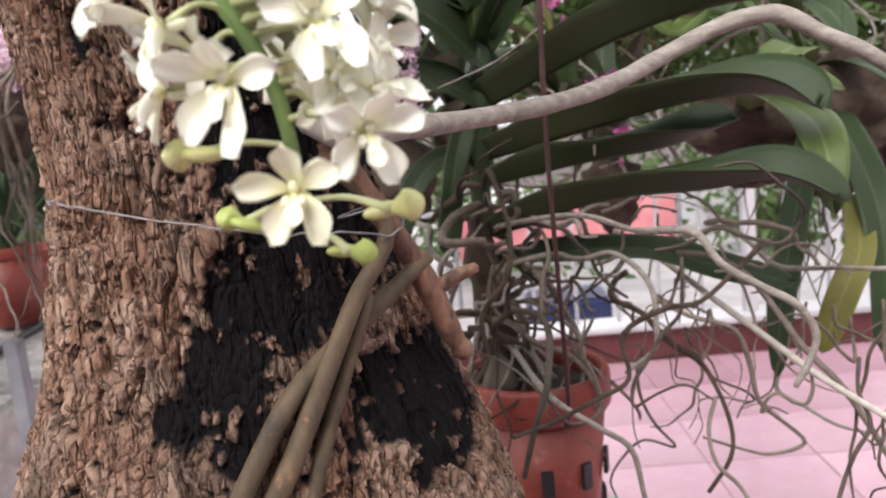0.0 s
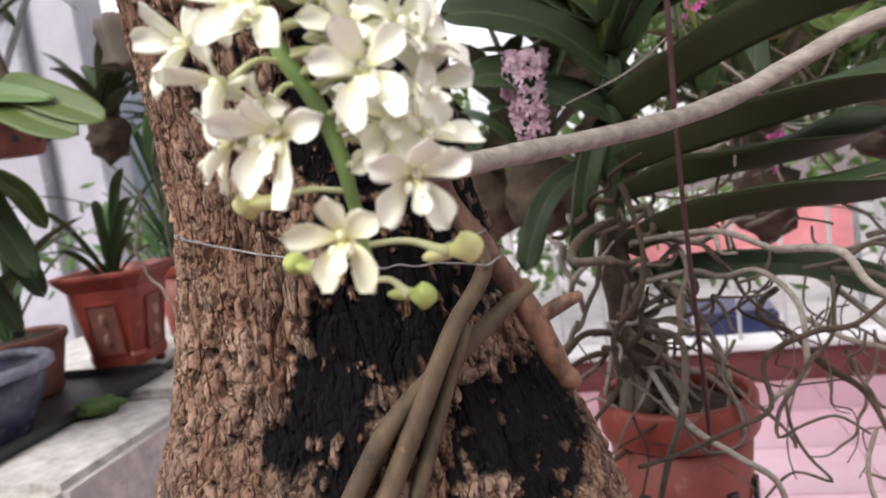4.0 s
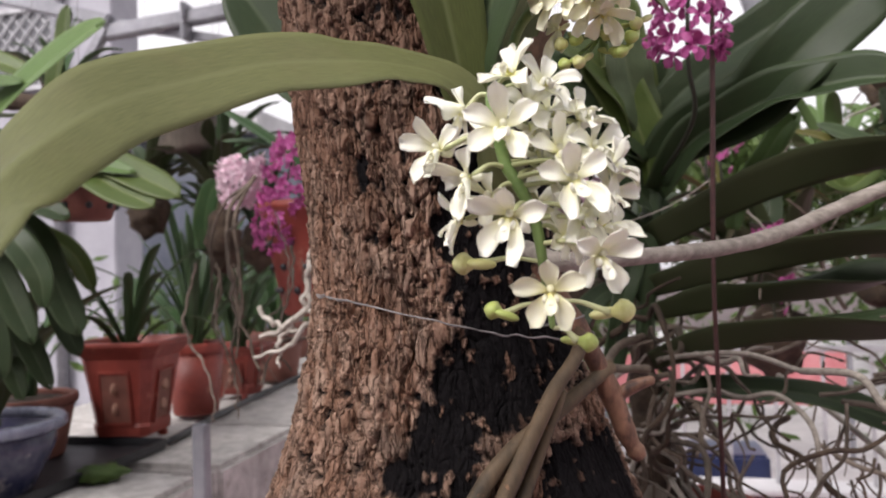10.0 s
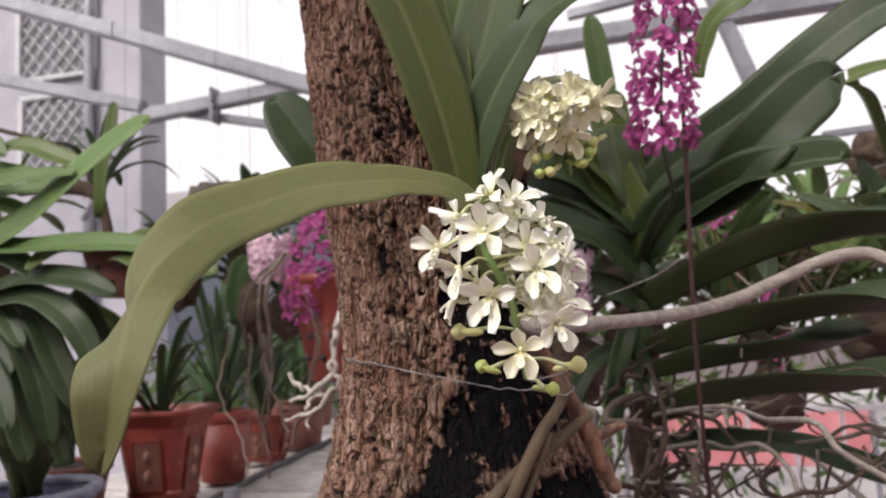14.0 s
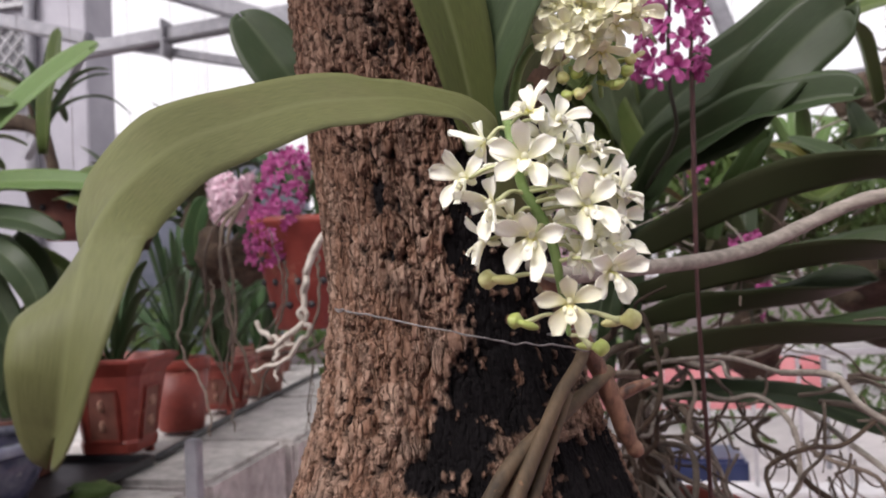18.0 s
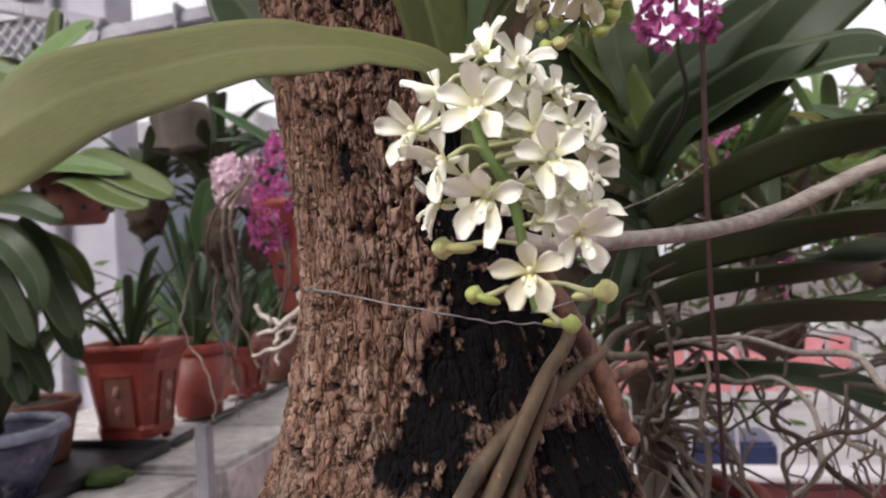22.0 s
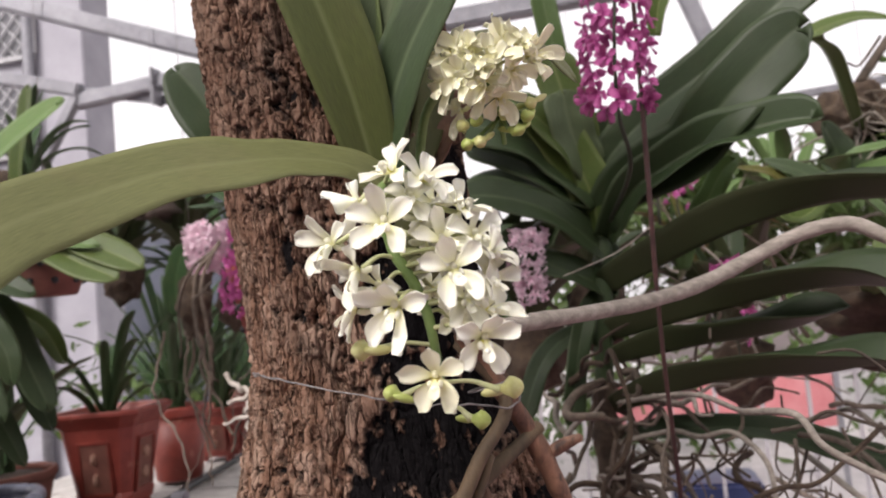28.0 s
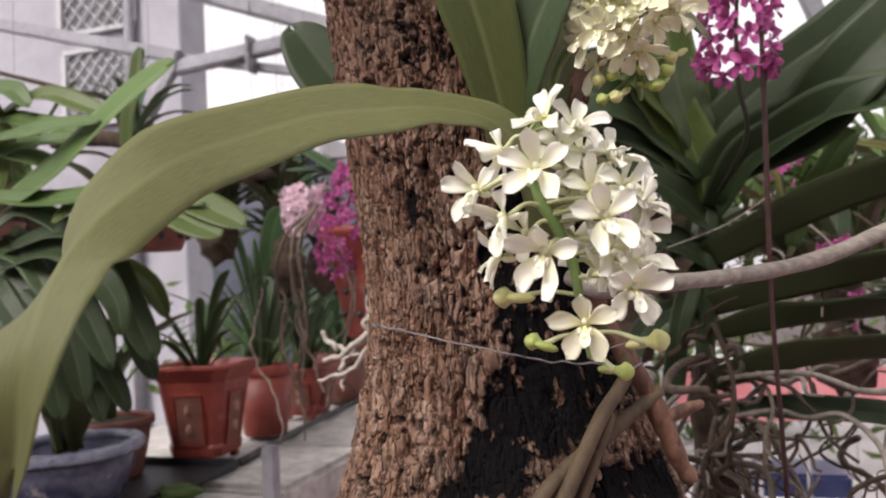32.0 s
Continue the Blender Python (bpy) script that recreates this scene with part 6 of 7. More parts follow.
part("husk", blob_mesh("husk", (-0.821, 1.45, 1.395), (0.034, 0.03, 0.068), HUSK, 0.5, 8, 3, 2.5), log_hung)
part("leaf", leaf_mesh("leaf", [(-0.8860, 1.500, 1.3796), (-0.8923, 1.500, 1.4460), (-0.8767, 1.500, 1.5055), (-0.8573, 1.500, 1.5347)], 0.052, LEAF_GRASS, (0.1, -1, 0.1), 22, 0.002, 0.6, 0.3, 8, 0.001, 0, True, 5), log_hung)
for pts in ([(-0.8331, 1.440, 1.3724), (-0.8239, 1.440, 1.2910), (-0.8457, 1.440, 1.2209), (-0.8046, 1.440, 1.1505)], [(-0.8081, 1.440, 1.3720), (-0.7793, 1.440, 1.3137), (-0.7941, 1.440, 1.2558), (-0.7701, 1.440, 1.2324)]):
    part("root", tube_mesh("root", pts, [0.004, 0.003, 0.002], ROOT_BROWN, 7, 5, 0.2, 2), log_hung)
part("hanger", tube_mesh("hanger", [(-0.821, 1.45, 1.446), (-0.821, 1.45, 3.2)], [0.0005, 0.0005], WIRE, 5, 1), log_hung)
white_roots = thing("hanging_roots", (-0.50, 1.0, 1.5), "pale bare aerial roots hanging beside the trunk", "roots")
WR = [([(-0.36, 1.02, 1.42), (-0.41, 1.0, 1.40), (-0.44, 1.0, 1.35), (-0.445, 1.0, 1.29), (-0.47, 1.0, 1.255), (-0.52, 1.0, 1.235)], 0.0055, ROOT_PALE), ([(-0.445, 1.0, 1.30), (-0.44, 1.0, 1.26), (-0.48, 1.0, 1.22), (-0.53, 1.0, 1.205)], 0.004, ROOT_PALE), ([(-0.52, 1.0, 1.28), (-0.49, 1.0, 1.25), (-0.46, 1.0, 1.245)], 0.004, ROOT_PALE), ([(-0.47, 1.0, 1.255), (-0.49, 1.0, 1.22), (-0.49, 1.0, 1.19)], 0.003, ROOT_PALE),
      ([(-0.62, 1.2, 1.50), (-0.66, 1.18, 1.44), (-0.665, 1.18, 1.35), (-0.64, 1.18, 1.24), (-0.61, 1.18, 1.16)], 0.004, ROOT_BROWN), ([(-0.62, 1.2, 1.50), (-0.65, 1.18, 1.42), (-0.64, 1.18, 1.30), (-0.655, 1.18, 1.18)], 0.0035, ROOT_BROWN), ([(-0.62, 1.2, 1.50), (-0.69, 1.18, 1.42), (-0.70, 1.18, 1.30)], 0.003, ROOT_BROWN),
      ([(-0.36, 1.02, 1.30), (-0.43, 1.02, 1.24), (-0.50, 1.02, 1.22), (-0.53, 1.02, 1.16)], 0.003, ROOT_BROWN), ([(-0.40, 1.05, 1.25), (-0.42, 1.05, 1.18), (-0.41, 1.05, 1.08)], 0.0015, ROOT_BROWN), ([(-0.45, 1.05, 1.22), (-0.46, 1.05, 1.12), (-0.44, 1.05, 1.03)], 0.0012, ROOT_BROWN)]
for i in range(9):
    x, z, r = -0.44 - 0.035 * i + rng.uniform(-0.015, 0.015), rng.uniform(1.30, 1.46), rng.uniform(0.0010, 0.0026)
    pts = [np.array((x, 1.16, z))]
    for k in range(6):
        pts.append(pts[-1] + np.array((rng.normal(0, 0.014), rng.normal(0, 0.008), -rng.uniform(0.03, 0.06))))
    WR.append((pts, r, (ROOT_DUN, ROOT_BROWN)[i % 2]))
for i, (pts, r, mat) in enumerate(WR):
    line = smooth_line(pts, 4)
    line[1:-1] += np.random.RandomState(i).normal(0, 0.0030 if mat is ROOT_PALE else 0.0016, line[1:-1].shape)
    part("root", tube_mesh("root", line, [r, r, r * 0.6], mat, 8, 4, 0.15, i), white_roots)
part("root", tube_mesh("root", [(-0.30, 0.75, 1.47), (-0.36, 1.02, 1.42)], [0.004, 0.0055], ROOT_PALE, 8, 1), white_roots)
back_leaf = thing("small_orchid", (-0.25, 0.56, 1.46), "dark two-lobed orchid leaves behind the trunk", "orchid")
part("leaf", leaf_mesh("leaf", [(-0.20, 0.55, 1.46), (-0.266, 0.6, 1.505), (-0.30, 0.6, 1.55), (-0.325, 0.6, 1.585), (-0.343, 0.6, 1.607)], 0.07, LEAF_DARK, (0.4, -0.9, 0.4), 18, 0.002, 0.6, 0.35, 8, 0.0, 0, True, 3), back_leaf)
part("leaf", leaf_mesh("leaf", [(-0.20, 0.55, 1.45), (-0.27, 0.62, 1.50), (-0.32, 0.64, 1.55), (-0.335, 0.65, 1.59)], 0.03, LEAF_LIGHT, (0.2, -0.9, 0.4), 18, 0.002, 0.6, 0.35, 8, 0.0, 0, True, 4), back_leaf)

# ---- building, greenhouse frame, distance ----
house = thing("house", (-8, 8, 0), "pale lavender-white rendered house with latticed windows", "house", kind="structure")
part("wall", box_mesh("wall", (-14, 6.0, -0.02), (-4.32, 6.35, 9), WALL_PAINT, 0), house)
part("downpipe", tube_mesh("downpipe", [(-4.86, 5.93, -0.02), (-4.86, 5.93, 9.0)], [0.05, 0.05], STEEL, 14, 1), house)
part("pilaster", box_mesh("pilaster", (-4.70, 5.93, -0.02), (-4.30, 6.0, 9), WALL_PAINT, 0.01), house)


def lattice_window(x0, x1, z0, z1, y):
    w = part("window", box_mesh("window", (x0, y - 0.02, z0), (x1, y + 0.0, z1), GLASS_DARK, 0), house, "dark window behind a white diamond lattice")
    for a, b in (((x0 - 0.04, y - 0.06, z0 - 0.05), (x1 + 0.04, y - 0.02, z0)), ((x0 - 0.04, y - 0.06, z1), (x1 + 0.04, y - 0.02, z1 + 0.05)), ((x0 - 0.06, y - 0.06, z0), (x0, y - 0.02, z1)), ((x1, y - 0.06, z0), (x1 + 0.06, y - 0.02, z1))):
        f = part("frame", box_mesh("frame", a, b, LATTICE, 0.004), w)
        f.matrix_parent_inverse = Matrix()
    h = z1 - z0
    step = (x1 - x0) / 5
    for s in (1, -1):
        for k in range(-8, 14):
            xa = x0 + k * step
            pa, pb = (xa, z0), (xa + s * h * 0.9, z1)
            lo, hi = 0.0, 1.0
            for t0, t1 in (((x0 - pa[0]) / (pb[0] - pa[0]), (x1 - pa[0]) / (pb[0] - pa[0])),):
                lo, hi = max(lo, min(t0, t1)), min(hi, max(t0, t1))
            if hi - lo > 0.03:
                q = lambda t: (pa[0] + (pb[0] - pa[0]) * t, y - 0.035 - 0.008 * s, pa[1] + (pb[1] - pa[1]) * t)
                f = part("lattice_bar", bar_mesh("lattice_bar", q(lo), q(hi), 0.013, LATTICE), w)
                f.matrix_parent_inverse = Matrix()


lattice_window(-5.66, -4.86, 3.95, 5.6, 6.0)
lattice_window(-5.62, -4.92, 3.05, 3.72, 6.0)

frame_ = thing("greenhouse_frame", (0, 3, 0), "grey galvanised steel frame of a shade house", "steel frame", kind="structure")
BARS = [((-3.6, 3.0, 3.345), (-1.0, 3.0, 2.33), 0.075), ((-3.6, 3.0, 2.87), (-2.2, 3.0, 2.465), 0.06), ((-2.25, 3.02, 2.42), (-0.6, 3.02, 2.53), 0.065), ((-2.2, 3.05, 2.47), (-1.2, 3.05, 2.235), 0.04), ((-0.9, 3.0, 2.50), (1.6, 3.0, 2.55), 0.075), ((-0.2, 3.4, 2.78), (1.7, 3.4, 3.0), 0.045), ((0.30, 3.0, 2.95), (0.54, 3.0, 2.19), 0.06), ((0.824, 3.0, 2.52), (0.824, 3.0, 3.2), 0.06), ((0.80, 3.2, 2.05), (1.8, 3.2, 2.10), 0.03), ((1.62, 3.0, 2.9), (1.28, 3.0, 2.05), 0.05), ((-3.55, 3.0, 0.0), (-3.55, 3.0, 3.4), 0.09), ((-2.22, 3.0, 2.44), (-2.55, 3.0, 1.95), 0.045)]
for a, b, w in BARS:
    part("bar", bar_mesh("bar", a, b, w, STEEL), frame_)
for y, w in ((1.15, 0.03), (1.235, 0.04), (1.34, 0.03), (1.39, 0.04), (1.45, 0.03), (1.5, 0.03), (1.55, 0.03), (1.6, 0.03), (1.7, 0.03), (1.9, 0.03), (2.1, 0.03), (2.25, 0.03), (2.3, 0.03), (2.5, 0.03)):
    part("bar", bar_mesh("bar", (-2.24, y, 3.215), (1.9, y, 3.215), w, STEEL), frame_)
for x in (-2.24, 1.9):
    part("bar", bar_mesh("bar", (x, -2.6, 3.26), (x, 2.56, 3.26), 0.06, STEEL), frame_)
for x, z in ((-1.80, 2.64), (-1.82, 2.47), (-1.82, 2.38), (-2.35, 2.86)):
    part("clamp", box_mesh("clamp", (x - 0.008, 2.958, z - 0.038), (x + 0.008, 3.042, z + 0.038), STEEL, 0.004), frame_)


def foliage_mesh(name, count, centre, size, leaf, mat, seed):
    """Many small pointed leaves scattered through a volume with gaps."""
    g = np.random.RandomState(seed)
    verts, faces = [], []
    for _ in range(count):
        c = g.normal(0, 0.42, 3) * np.array(size) + np.array(centre)
        d = g.normal(0, 1, 3)
        d /= np.linalg.norm(d)
        s = np.cross(d, g.normal(0, 1, 3))
        s /= np.linalg.norm(s)
        n = np.cross(d, s)
        L = leaf * g.uniform(0.6, 1.3)
        k = len(verts)
        verts += [c - d * L, c - d * 0.2 * L + s * L * 0.32 + n * L * 0.06, c + d * L, c - d * 0.2 * L - s * L * 0.32 + n * L * 0.06, c - n * 0.02 * L]
        faces += [(k, k + 1, k + 4), (k + 1, k + 2, k + 4), (k + 2, k + 3, k + 4), (k + 3, k, k + 4)]
    return mesh_of(name, verts, faces, mat, False, {"rib": np.zeros(len(verts)), "under": np.zeros(len(verts))}, np.zeros((len(verts), 2)))


for i, (c, s, n, lf, mat) in enumerate((((-2.6, 4.6, 1.0), (1.2, 0.5, 0.4), 500, 0.07, FOLIAGE), ((-1.2, 5.0, 1.0), (1.0, 0.5, 0.7), 1200, 0.08, FOLIAGE), ((2.6, 7.0, 1.2), (1.6, 0.8, 0.8), 1600, 0.09, FOLIAGE), ((0.2, 6.5, 0.4), (1.5, 0.6, 0.5), 1000, 0.08, FOLIAGE), ((0.5, 2.2, 1.44), (0.75, 0.3, 0.16), 1500, 0.035, FOLIAGE), ((2.5, 6.5, 0.3), (0.5, 0.4, 0.35), 900, 0.06, FOLIAGE), ((1.25, 2.2, 1.45), (0.45, 0.3, 0.28), 1600, 0.035, FOLIAGE), ((0.33, 2.0, 1.56), (0.26, 0.2, 0.12), 900, 0.032, FOLIAGE), ((-0.3, 2.5, 1.22), (0.6, 0.3, 0.22), 1200, 0.035, FOLIAGE), ((0.9, 2.3, 1.60), (0.5, 0.3, 0.16), 500, 0.05, LEAF_LIGHT), ((1.4, 2.6, 1.75), (0.5, 0.3, 0.3), 400, 0.06, FOLIAGE))):
    tagged(part("shrub", foliage_mesh("shrub", n, c, s, lf, mat, i)), "loose mass of small green leaves", "shrub", kind="stuff")
far_house = thing("far_house", (-7.77, 15, 0), "distant low grey-blue house with a pale flat roof", "house", kind="structure")
part("wall", box_mesh("wall", (-9.5, 13, -0.02), (-6.46, 17, 3.79), ROOF_BLUE, 0.02), far_house)
part("roof", box_mesh("roof", (-9.7, 12.8, 3.79), (-6.26, 17.2, 4.20), WALL_WHITE, 0.03), far_house)

rail = thing("railing", (2, 4.06, 0.197), "white painted metal railing on the parapet", "railing", kind="structure")
for k in range(22):
    x = -0.8 + 0.22 * k
    part("baluster", bar_mesh("baluster", (x, 4.06, 0.197), (x, 4.06, 0.85), 0.018, LATTICE), rail)
part("rail", bar_mesh("rail", (-1.0, 4.06, 0.865), (4.2, 4.06, 0.865), 0.03, LATTICE), rail)
for x in (-0.6, 1.43, 3.4):
    part("post", bar_mesh("post", (x, 4.05, 0.197), (x, 4.05, 0.9), 0.06, WALL_WHITE), rail)
coral = thing("coral_awning", (0.8, 5.2, 0.6), "coral-red cloth screen beyond the railing", "awning")
part("cloth", box_mesh("cloth", (-0.10, 5.2, 0.38), (1.36, 5.23, 0.74), CORAL, 0.004), coral)
part("pole", bar_mesh("pole", (-0.12, 5.2, -0.02), (-0.12, 5.2, 0.78), 0.03, STEEL), coral)
part("pole", bar_mesh("pole", (1.38, 5.2, -0.02), (1.38, 5.2, 0.78), 0.03, STEEL), coral)
tagged(part("blue_crate", box_mesh("blue_crate", (0.30, 4.6, -0.02), (0.80, 5.0, 0.20), CAR_BLUE, 0.02)), "blue plastic crate behind the parapet", "crate")

# ---- more orchids to the right ----
rng = np.random.RandomState(33)
husk = thing("hanging_husk", (0.62, 1.2, 1.25), "dark fibrous coconut husk basket with roots", "hanging pot")
part("husk", blob_mesh("husk", (0.60, 1.25, 1.28), (0.2, 0.12, 0.09), HUSK, 0.6, 3, 4, 2.5), husk)
part("hanger", tube_mesh("hanger", [(0.6, 1.25, 1.36), (0.6, 1.25, 3.2)], [0.0005, 0.0005], WIRE, 6, 1), husk)
for i in range(34):
    r = rng.uniform(0.001, 0.0022)
    part("root", tube_mesh("root", root_walk((rng.uniform(0.42, 0.78), rng.uniform(1.15, 1.3), 1.24), (rng.normal(0, 0.4), rng.normal(0, 0.3), -1), rng.uniform(0.1, 0.3), r, 1.0, 0.35, 6), [r, r, r * 0.6], ROOT_BROWN, 5, 3, 0.1, i), husk)
far_vanda = thing("strap_orchid", (0.5, 1.25, 1.35), "orchid with long pale-green strap leaves in a husk basket", "orchid")
for i, (pts, w, mat) in enumerate((
        ([(0.50, 1.2, 1.34), (0.45, 1.05, 1.385), (0.40, 0.98, 1.37), (0.46, 0.95, 1.33)], 0.05, LEAF_MID),
        ([(0.55, 1.25, 1.36), (0.406, 1.2, 1.505), (0.46, 1.1, 1.52), (0.54, 1.05, 1.545), (0.64, 1.0, 1.55)], 0.045, LEAF_LIGHT),
        ([(0.55, 1.25, 1.36), (0.50, 1.2, 1.46), (0.56, 1.12, 1.49), (0.68, 1.05, 1.47)], 0.05, LEAF_MID),
        ([(0.55, 1.22, 1.36), (0.55, 1.1, 1.36), (0.56, 0.95, 1.31), (0.58, 0.85, 1.22)], 0.05, LEAF_DARK),
        ([(0.49, 1.0, 1.20), (0.46, 0.92, 1.15), (0.43, 0.9, 1.10), (0.405, 0.9, 1.035)], 0.035, LEAF_YELLOW),
        ([(0.55, 1.22, 1.34), (0.42, 1.0, 1.18), (0.37, 0.92, 1.10), (0.355, 0.9, 1.01)], 0.035, LEAF_DARK),
        ([(0.55, 1.22, 1.34), (0.50, 0.98, 1.22), (0.49, 0.92, 1.12), (0.475, 0.9, 1.03)], 0.045, LEAF_DARK),
        ([(0.45, 1.25, 1.30), (0.40, 1.05, 1.33), (0.36, 0.8, 1.30), (0.35, 0.74, 1.22)], 0.05, LEAF_MID),
        ([(0.15, 1.05, 1.36), (0.175, 1.0, 1.42), (0.205, 1.0, 1.475), (0.235, 1.0, 1.52)], 0.03, LEAF_LIGHT))):
    part("leaf", leaf_mesh("leaf", pts, w, mat, (0, -0.5, 0.85), 22, 0.0018, 0.6, 0.3, 8, 0.001, 0, True, i + 80), far_vanda)
mass = thing("strap_orchid", (0.557, 1.5, 1.631), "pale-leaved orchid on a dry husk with a bare branch", "orchid")
for i, (pts, w, mat) in enumerate((
        ([(0.5388, 1.500, 1.5947), (0.4485, 1.300, 1.7045), (0.3937, 1.200, 1.7154), (0.4552, 1.200, 1.7336), (0.5100, 1.200, 1.7255)], 0.04, LEAF_MID),
        ([(0.5458, 1.500, 1.5938), (0.4750, 1.400, 1.5253), (0.4575, 1.380, 1.5672), (0.4370, 1.360, 1.6088)], 0.07, LEAF_GREY),
        ([(0.5599, 1.500, 1.5921), (0.6003, 1.450, 1.5999), (0.6118, 1.440, 1.6407), (0.6144, 1.430, 1.6932)], 0.06, LEAF_MID),
        ([(0.5599, 1.500, 1.5921), (0.6091, 1.400, 1.5384), (0.6539, 1.350, 1.5383), (0.6905, 1.300, 1.5117)], 0.06, LEAF_LIGHT),
        ([(0.5582, 1.500, 1.5769), (0.4675, 1.400, 1.5189), (0.5400, 1.300, 1.5160), (0.5850, 1.250, 1.5413)], 0.055, LEAF_LIGHT),
        ([(0.5441, 1.500, 1.5786), (0.3839, 1.300, 1.4661), (0.3340, 1.280, 1.5164), (0.2716, 1.260, 1.5340)], 0.03, LEAF_YELLOW),
        ([(0.5441, 1.500, 1.5786), (0.4355, 1.300, 1.4740), (0.3841, 1.280, 1.5107), (0.3220, 1.300, 1.5482)], 0.045, LEAF_GREY),
        ([(0.5441, 1.500, 1.5786), (0.4061, 1.400, 1.4532), (0.3542, 1.400, 1.4805), (0.3199, 1.420, 1.5162)], 0.04, LEAF_MID),
        ([(0.5582, 1.500, 1.5769), (0.5719, 1.400, 1.4999), (0.5941, 1.300, 1.4567), (0.6145, 1.250, 1.3977)], 0.06, LEAF_GREY))):
    part("leaf", leaf_mesh("leaf", pts, w, mat, (0, -0.7, 0.7), 24, 0.0018, 0.6, 0.3, 8, 0.001, 0, True, i + 90), mass)
part("husk", blob_mesh("husk", (0.557, 1.52, 1.631), (0.075, 0.05, 0.065), HUSK, 0.7, 3, 4, 2.5), mass)
for i, pts in enumerate(([(0.5509, 1.500, 1.7015), (0.5842, 1.500, 1.7436), (0.6340, 1.500, 1.8065), (0.6835, 1.500, 1.8691), (0.7327, 1.500, 1.9313)], [(0.5955, 1.500, 1.7809), (0.5479, 1.480, 1.7275), (0.5213, 1.460, 1.7293)], [(0.5588, 1.500, 1.7082), (0.5741, 1.480, 1.6474), (0.5776, 1.450, 1.5804)], [(0.5148, 1.500, 1.6363), (0.5489, 1.480, 1.6736), (0.5908, 1.460, 1.6669)])):
    part("twig", tube_mesh("twig", pts, [0.009, 0.008, 0.007] if i == 0 else [0.003, 0.002], ROOT_BROWN, 8, 5, 0.15, i), mass)
for i in range(16):
    r = rng.uniform(0.0012, 0.003)
    part("root", tube_mesh("root", root_walk((0.557 + rng.normal(0, 0.04), 1.47, 1.631 + rng.normal(0, 0.03)), (rng.normal(0, 1), -0.4, rng.normal(0, 0.8)), rng.uniform(0.08, 0.2), r, 0.6, 0.45, 6), [r, r, r * 0.6], (ROOT_BROWN, ROOT_GREY)[i % 2], 5, 3, 0.1, i), mass)
part("hanger", tube_mesh("hanger", [(0.557, 1.5, 1.631), (0.557, 1.5, 3.2)], [0.0005, 0.0005], WIRE, 5, 1), mass)
for x, y, z, L in ((-0.10, 1.40, 1.30, 0.30), (0.02, 1.55, 1.36, 0.34), (-0.22, 1.6, 1.28, 0.32), (0.30, 1.6, 1.22, 0.3), (0.95, 1.5, 1.25, 0.34), (-1.11, 1.95, 1.56, 0.24), (-1.43, 2.1, 1.57, 0.26)):
    tuft("dark_orchid", (x, y, z), 15, L, 0.05, LEAF_DARK, 1.0, "dark strap-leaved orchid on a husk mount", "orchid", droop=0.7)
    hm = thing("husk_mount", (x, y, z - 0.1), "dark fibrous husk block carrying an orchid", "mount")
    part("husk", blob_mesh("husk", (x, y, z - 0.05), (0.06, 0.05, 0.07), HUSK, 0.5, 5, 3, 2.5), hm)
    part("hanger", tube_mesh("hanger", [(x, y, z), (x, y, 3.2)], [0.0005, 0.0005], WIRE, 5, 1), hm)
tuft("yellowing_orchid", (0.45, 1.7, 1.46), 16, 0.34, 0.03, LEAF_LIGHT, 1.1, "light green strap-leaved orchid with yellowing leaves", "orchid", droop=0.9)
tuft("yellowing_orchid", (0.75, 1.7, 1.5), 16, 0.36, 0.035, LEAF_LIGHT, 1.1, "light green strap-leaved orchid on a mount", "orchid", droop=0.9)
tuft("yellowing_orchid", (0.25, 1.8, 1.40), 10, 0.3, 0.03, LEAF_YELLOW, 1.1, "yellow-green strap-leaved orchid on a mount", "orchid", droop=0.9)
twigs = thing("dead_vine", (0.6, 1.6, 1.3), "tangle of dry brown stems and roots", "vine")
for i in range(64):
    r = rng.uniform(0.0015, 0.004)
    part("twig", tube_mesh("twig", root_walk((rng.uniform(0.1, 0.9), rng.uniform(1.4, 1.7), rng.uniform(1.2, 1.62)), (rng.normal(0, 1), rng.normal(0, 0.4), rng.normal(0, 0.8)), rng.uniform(0.12, 0.4), r, 0.3, 0.4, 6), [r, r, r * 0.6], (ROOT_BROWN, ROOT_GREY)[i % 2], 5, 3, 0.1, i), twigs)
far_flowers = thing("flowering_orchid", (0.25, 1.3, 1.3), "orchid with small magenta flower spikes behind the leaves", "orchid")
for c, n in (((0.24, 1.35, 1.36), 16), ((0.26, 1.35, 1.27), 8), ((0.20, 1.5, 1.53), 10)):
    blossom_spike(far_flowers, [(c[0], c[1], c[2] - 0.05), c, (c[0] + 0.03, c[1], c[2] + 0.03)], n, MAGENTA, 0.018, 0.9, "short magenta flower spike")
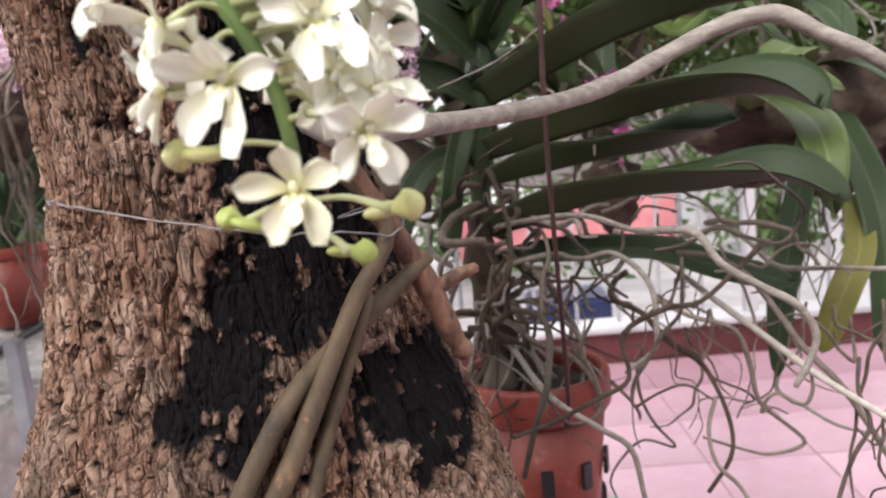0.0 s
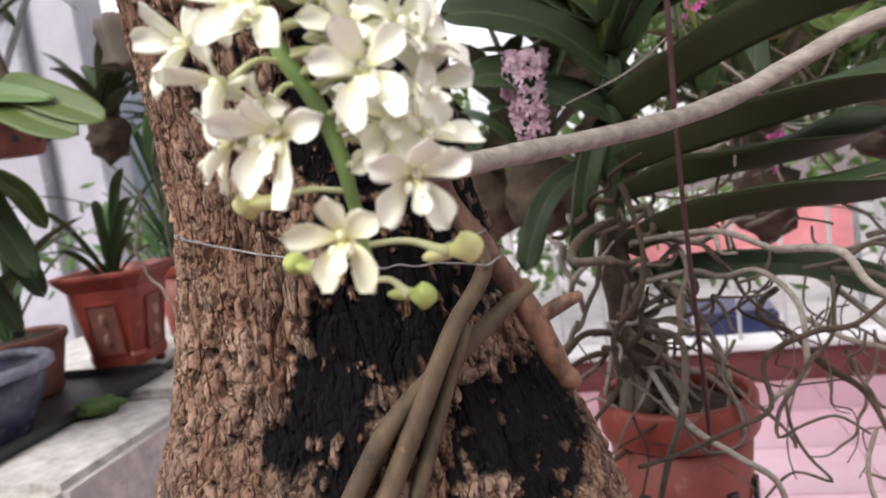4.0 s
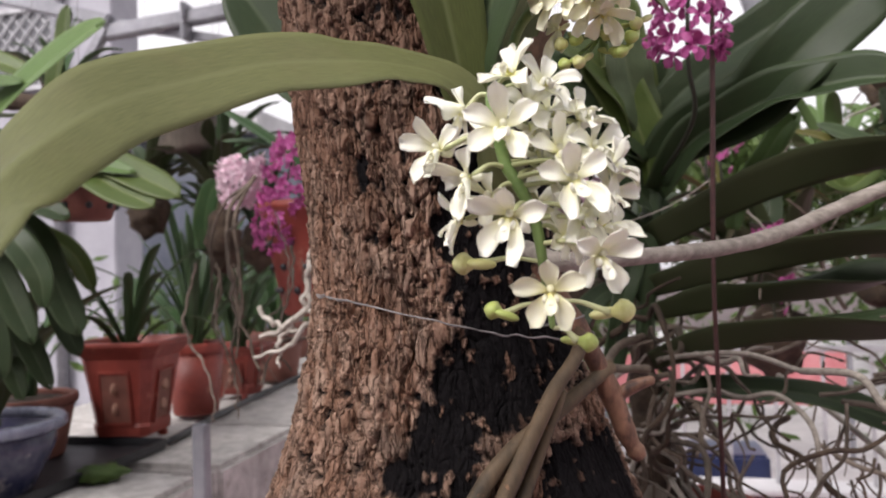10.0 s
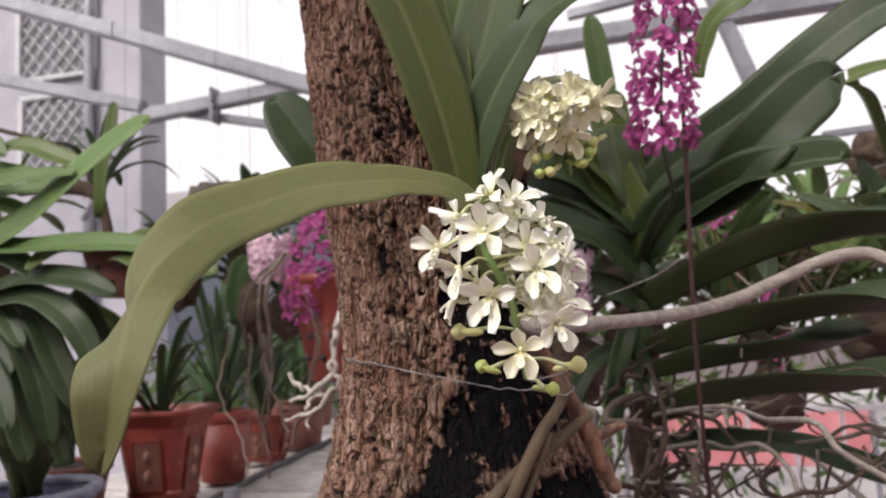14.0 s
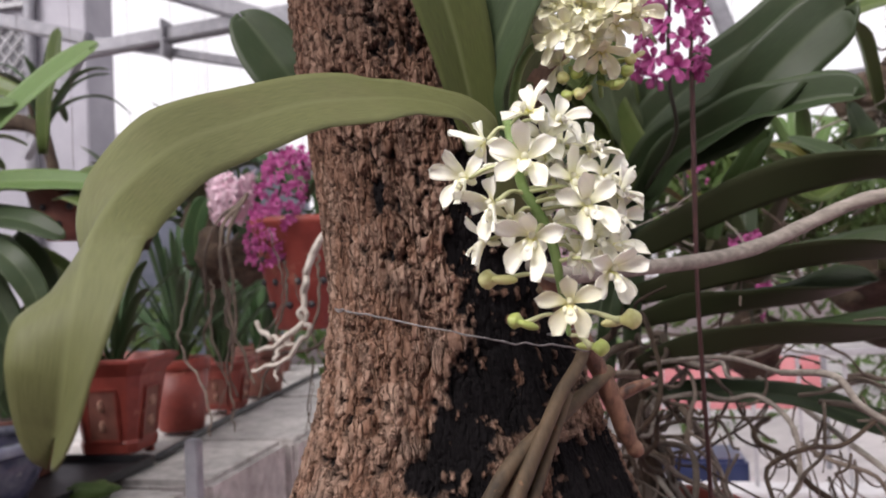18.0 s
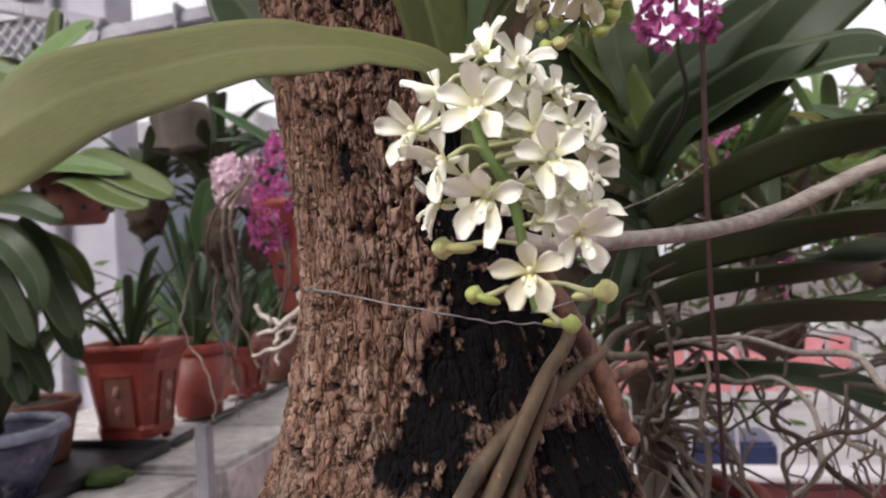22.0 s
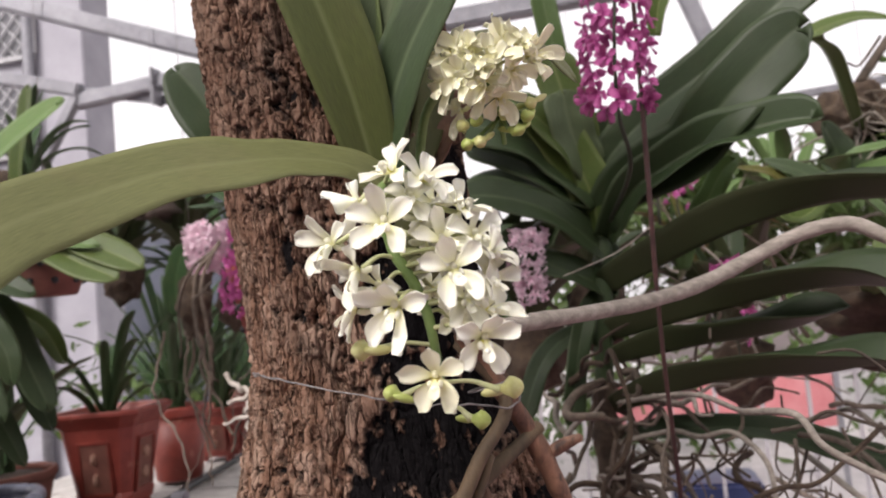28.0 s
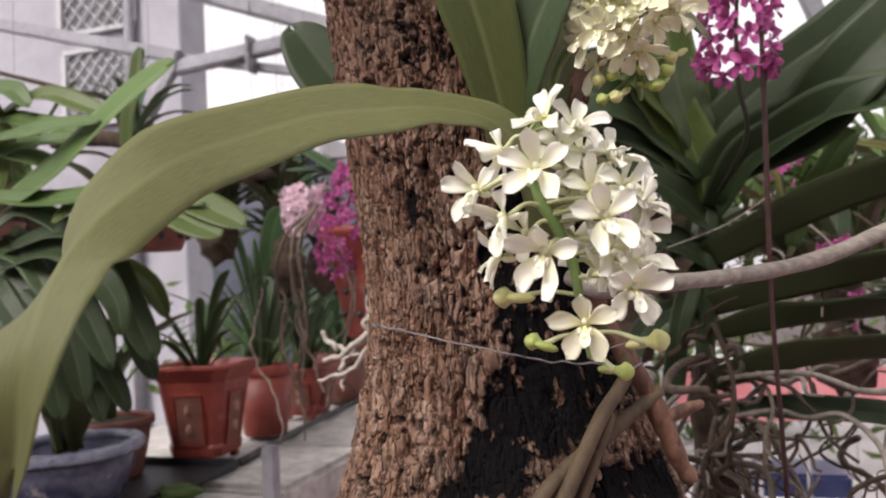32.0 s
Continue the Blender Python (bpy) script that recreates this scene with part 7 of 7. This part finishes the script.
pink_orchid = thing("flowering_orchid", (-0.05, 1.25, 1.40), "orchid with a dense pale pink flower spike", "orchid")
blossom_spike(pink_orchid, [(-0.02, 0.97, 1.46), (-0.04, 0.90, 1.435), (-0.046, 0.88, 1.415), (-0.042, 0.88, 1.35)], 120, PINK, 0.020, 0.72, "dense hanging spike of pale pink flowers", start=0.35)
red_orchid = thing("flowering_orchid", (0.13, 1.2, 1.6), "orchid with small red flowers", "orchid")
blossom_spike(red_orchid, [(0.14, 1.2, 1.45), (0.14, 1.2, 1.60), (0.15, 1.2, 1.66)], 7, [flower_mesh("flower", PETAL_RED, 0.012, 70)], 0.018, 1.0, "few small red flowers", start=0.8)
cup = thing("white_cup", (-0.097, 1.45, 1.239), "small white plastic cup hanging from a wire", "cup")
part("cup", lathe_mesh("cup", [(0.001, 0), (0.022, 0), (0.024, 0.003), (0.031, 0.06), (0.029, 0.06), (0.021, 0.004)], (-0.097, 1.45, 1.209), WALL_WHITE, 24), cup)
part("hanger", tube_mesh("hanger", [(-0.097, 1.45, 1.239), (-0.097, 1.45, 3.2)], [0.0005, 0.0005], WIRE, 5, 1), cup)
tagged(part("plastic_bag", blob_mesh("plastic_bag", (-1.20, 3.55, 0.865), (0.12, 0.10, 0.055), WALL_WHITE, 0.6, 6, 4, 2.2)), "crumpled white plastic bag on the bench", "bag")
tagged(part("string", tube_mesh("string", [(-0.02, 0.90, 1.37), (0.06, 0.86, 1.395), (0.104, 0.78, 1.42)], [0.0008, 0.0008], ROOT_PALE, 5, 4)), "thin pale string tied from leaf to rod", "string")

# ---- floor tiles ----
floor_ = tagged(part("floor", box_mesh("floor", (-4.0, -4.0, -0.02), (7, 3.98, -0.006), GROUT, 0)), "glossy pink tiled terrace floor with recessed joints", "floor", kind="structure")
tile = box_mesh("tile", (-0.198, -0.198, -0.006), (0.198, 0.198, 0.0), TILE_PINK, 0.002)
for i in range(12):
    for j in range(9):
        part("tile", tile, floor_, "", pose(-0.6 + 0.4 * i, 0.56 + 0.4 * j, 0))
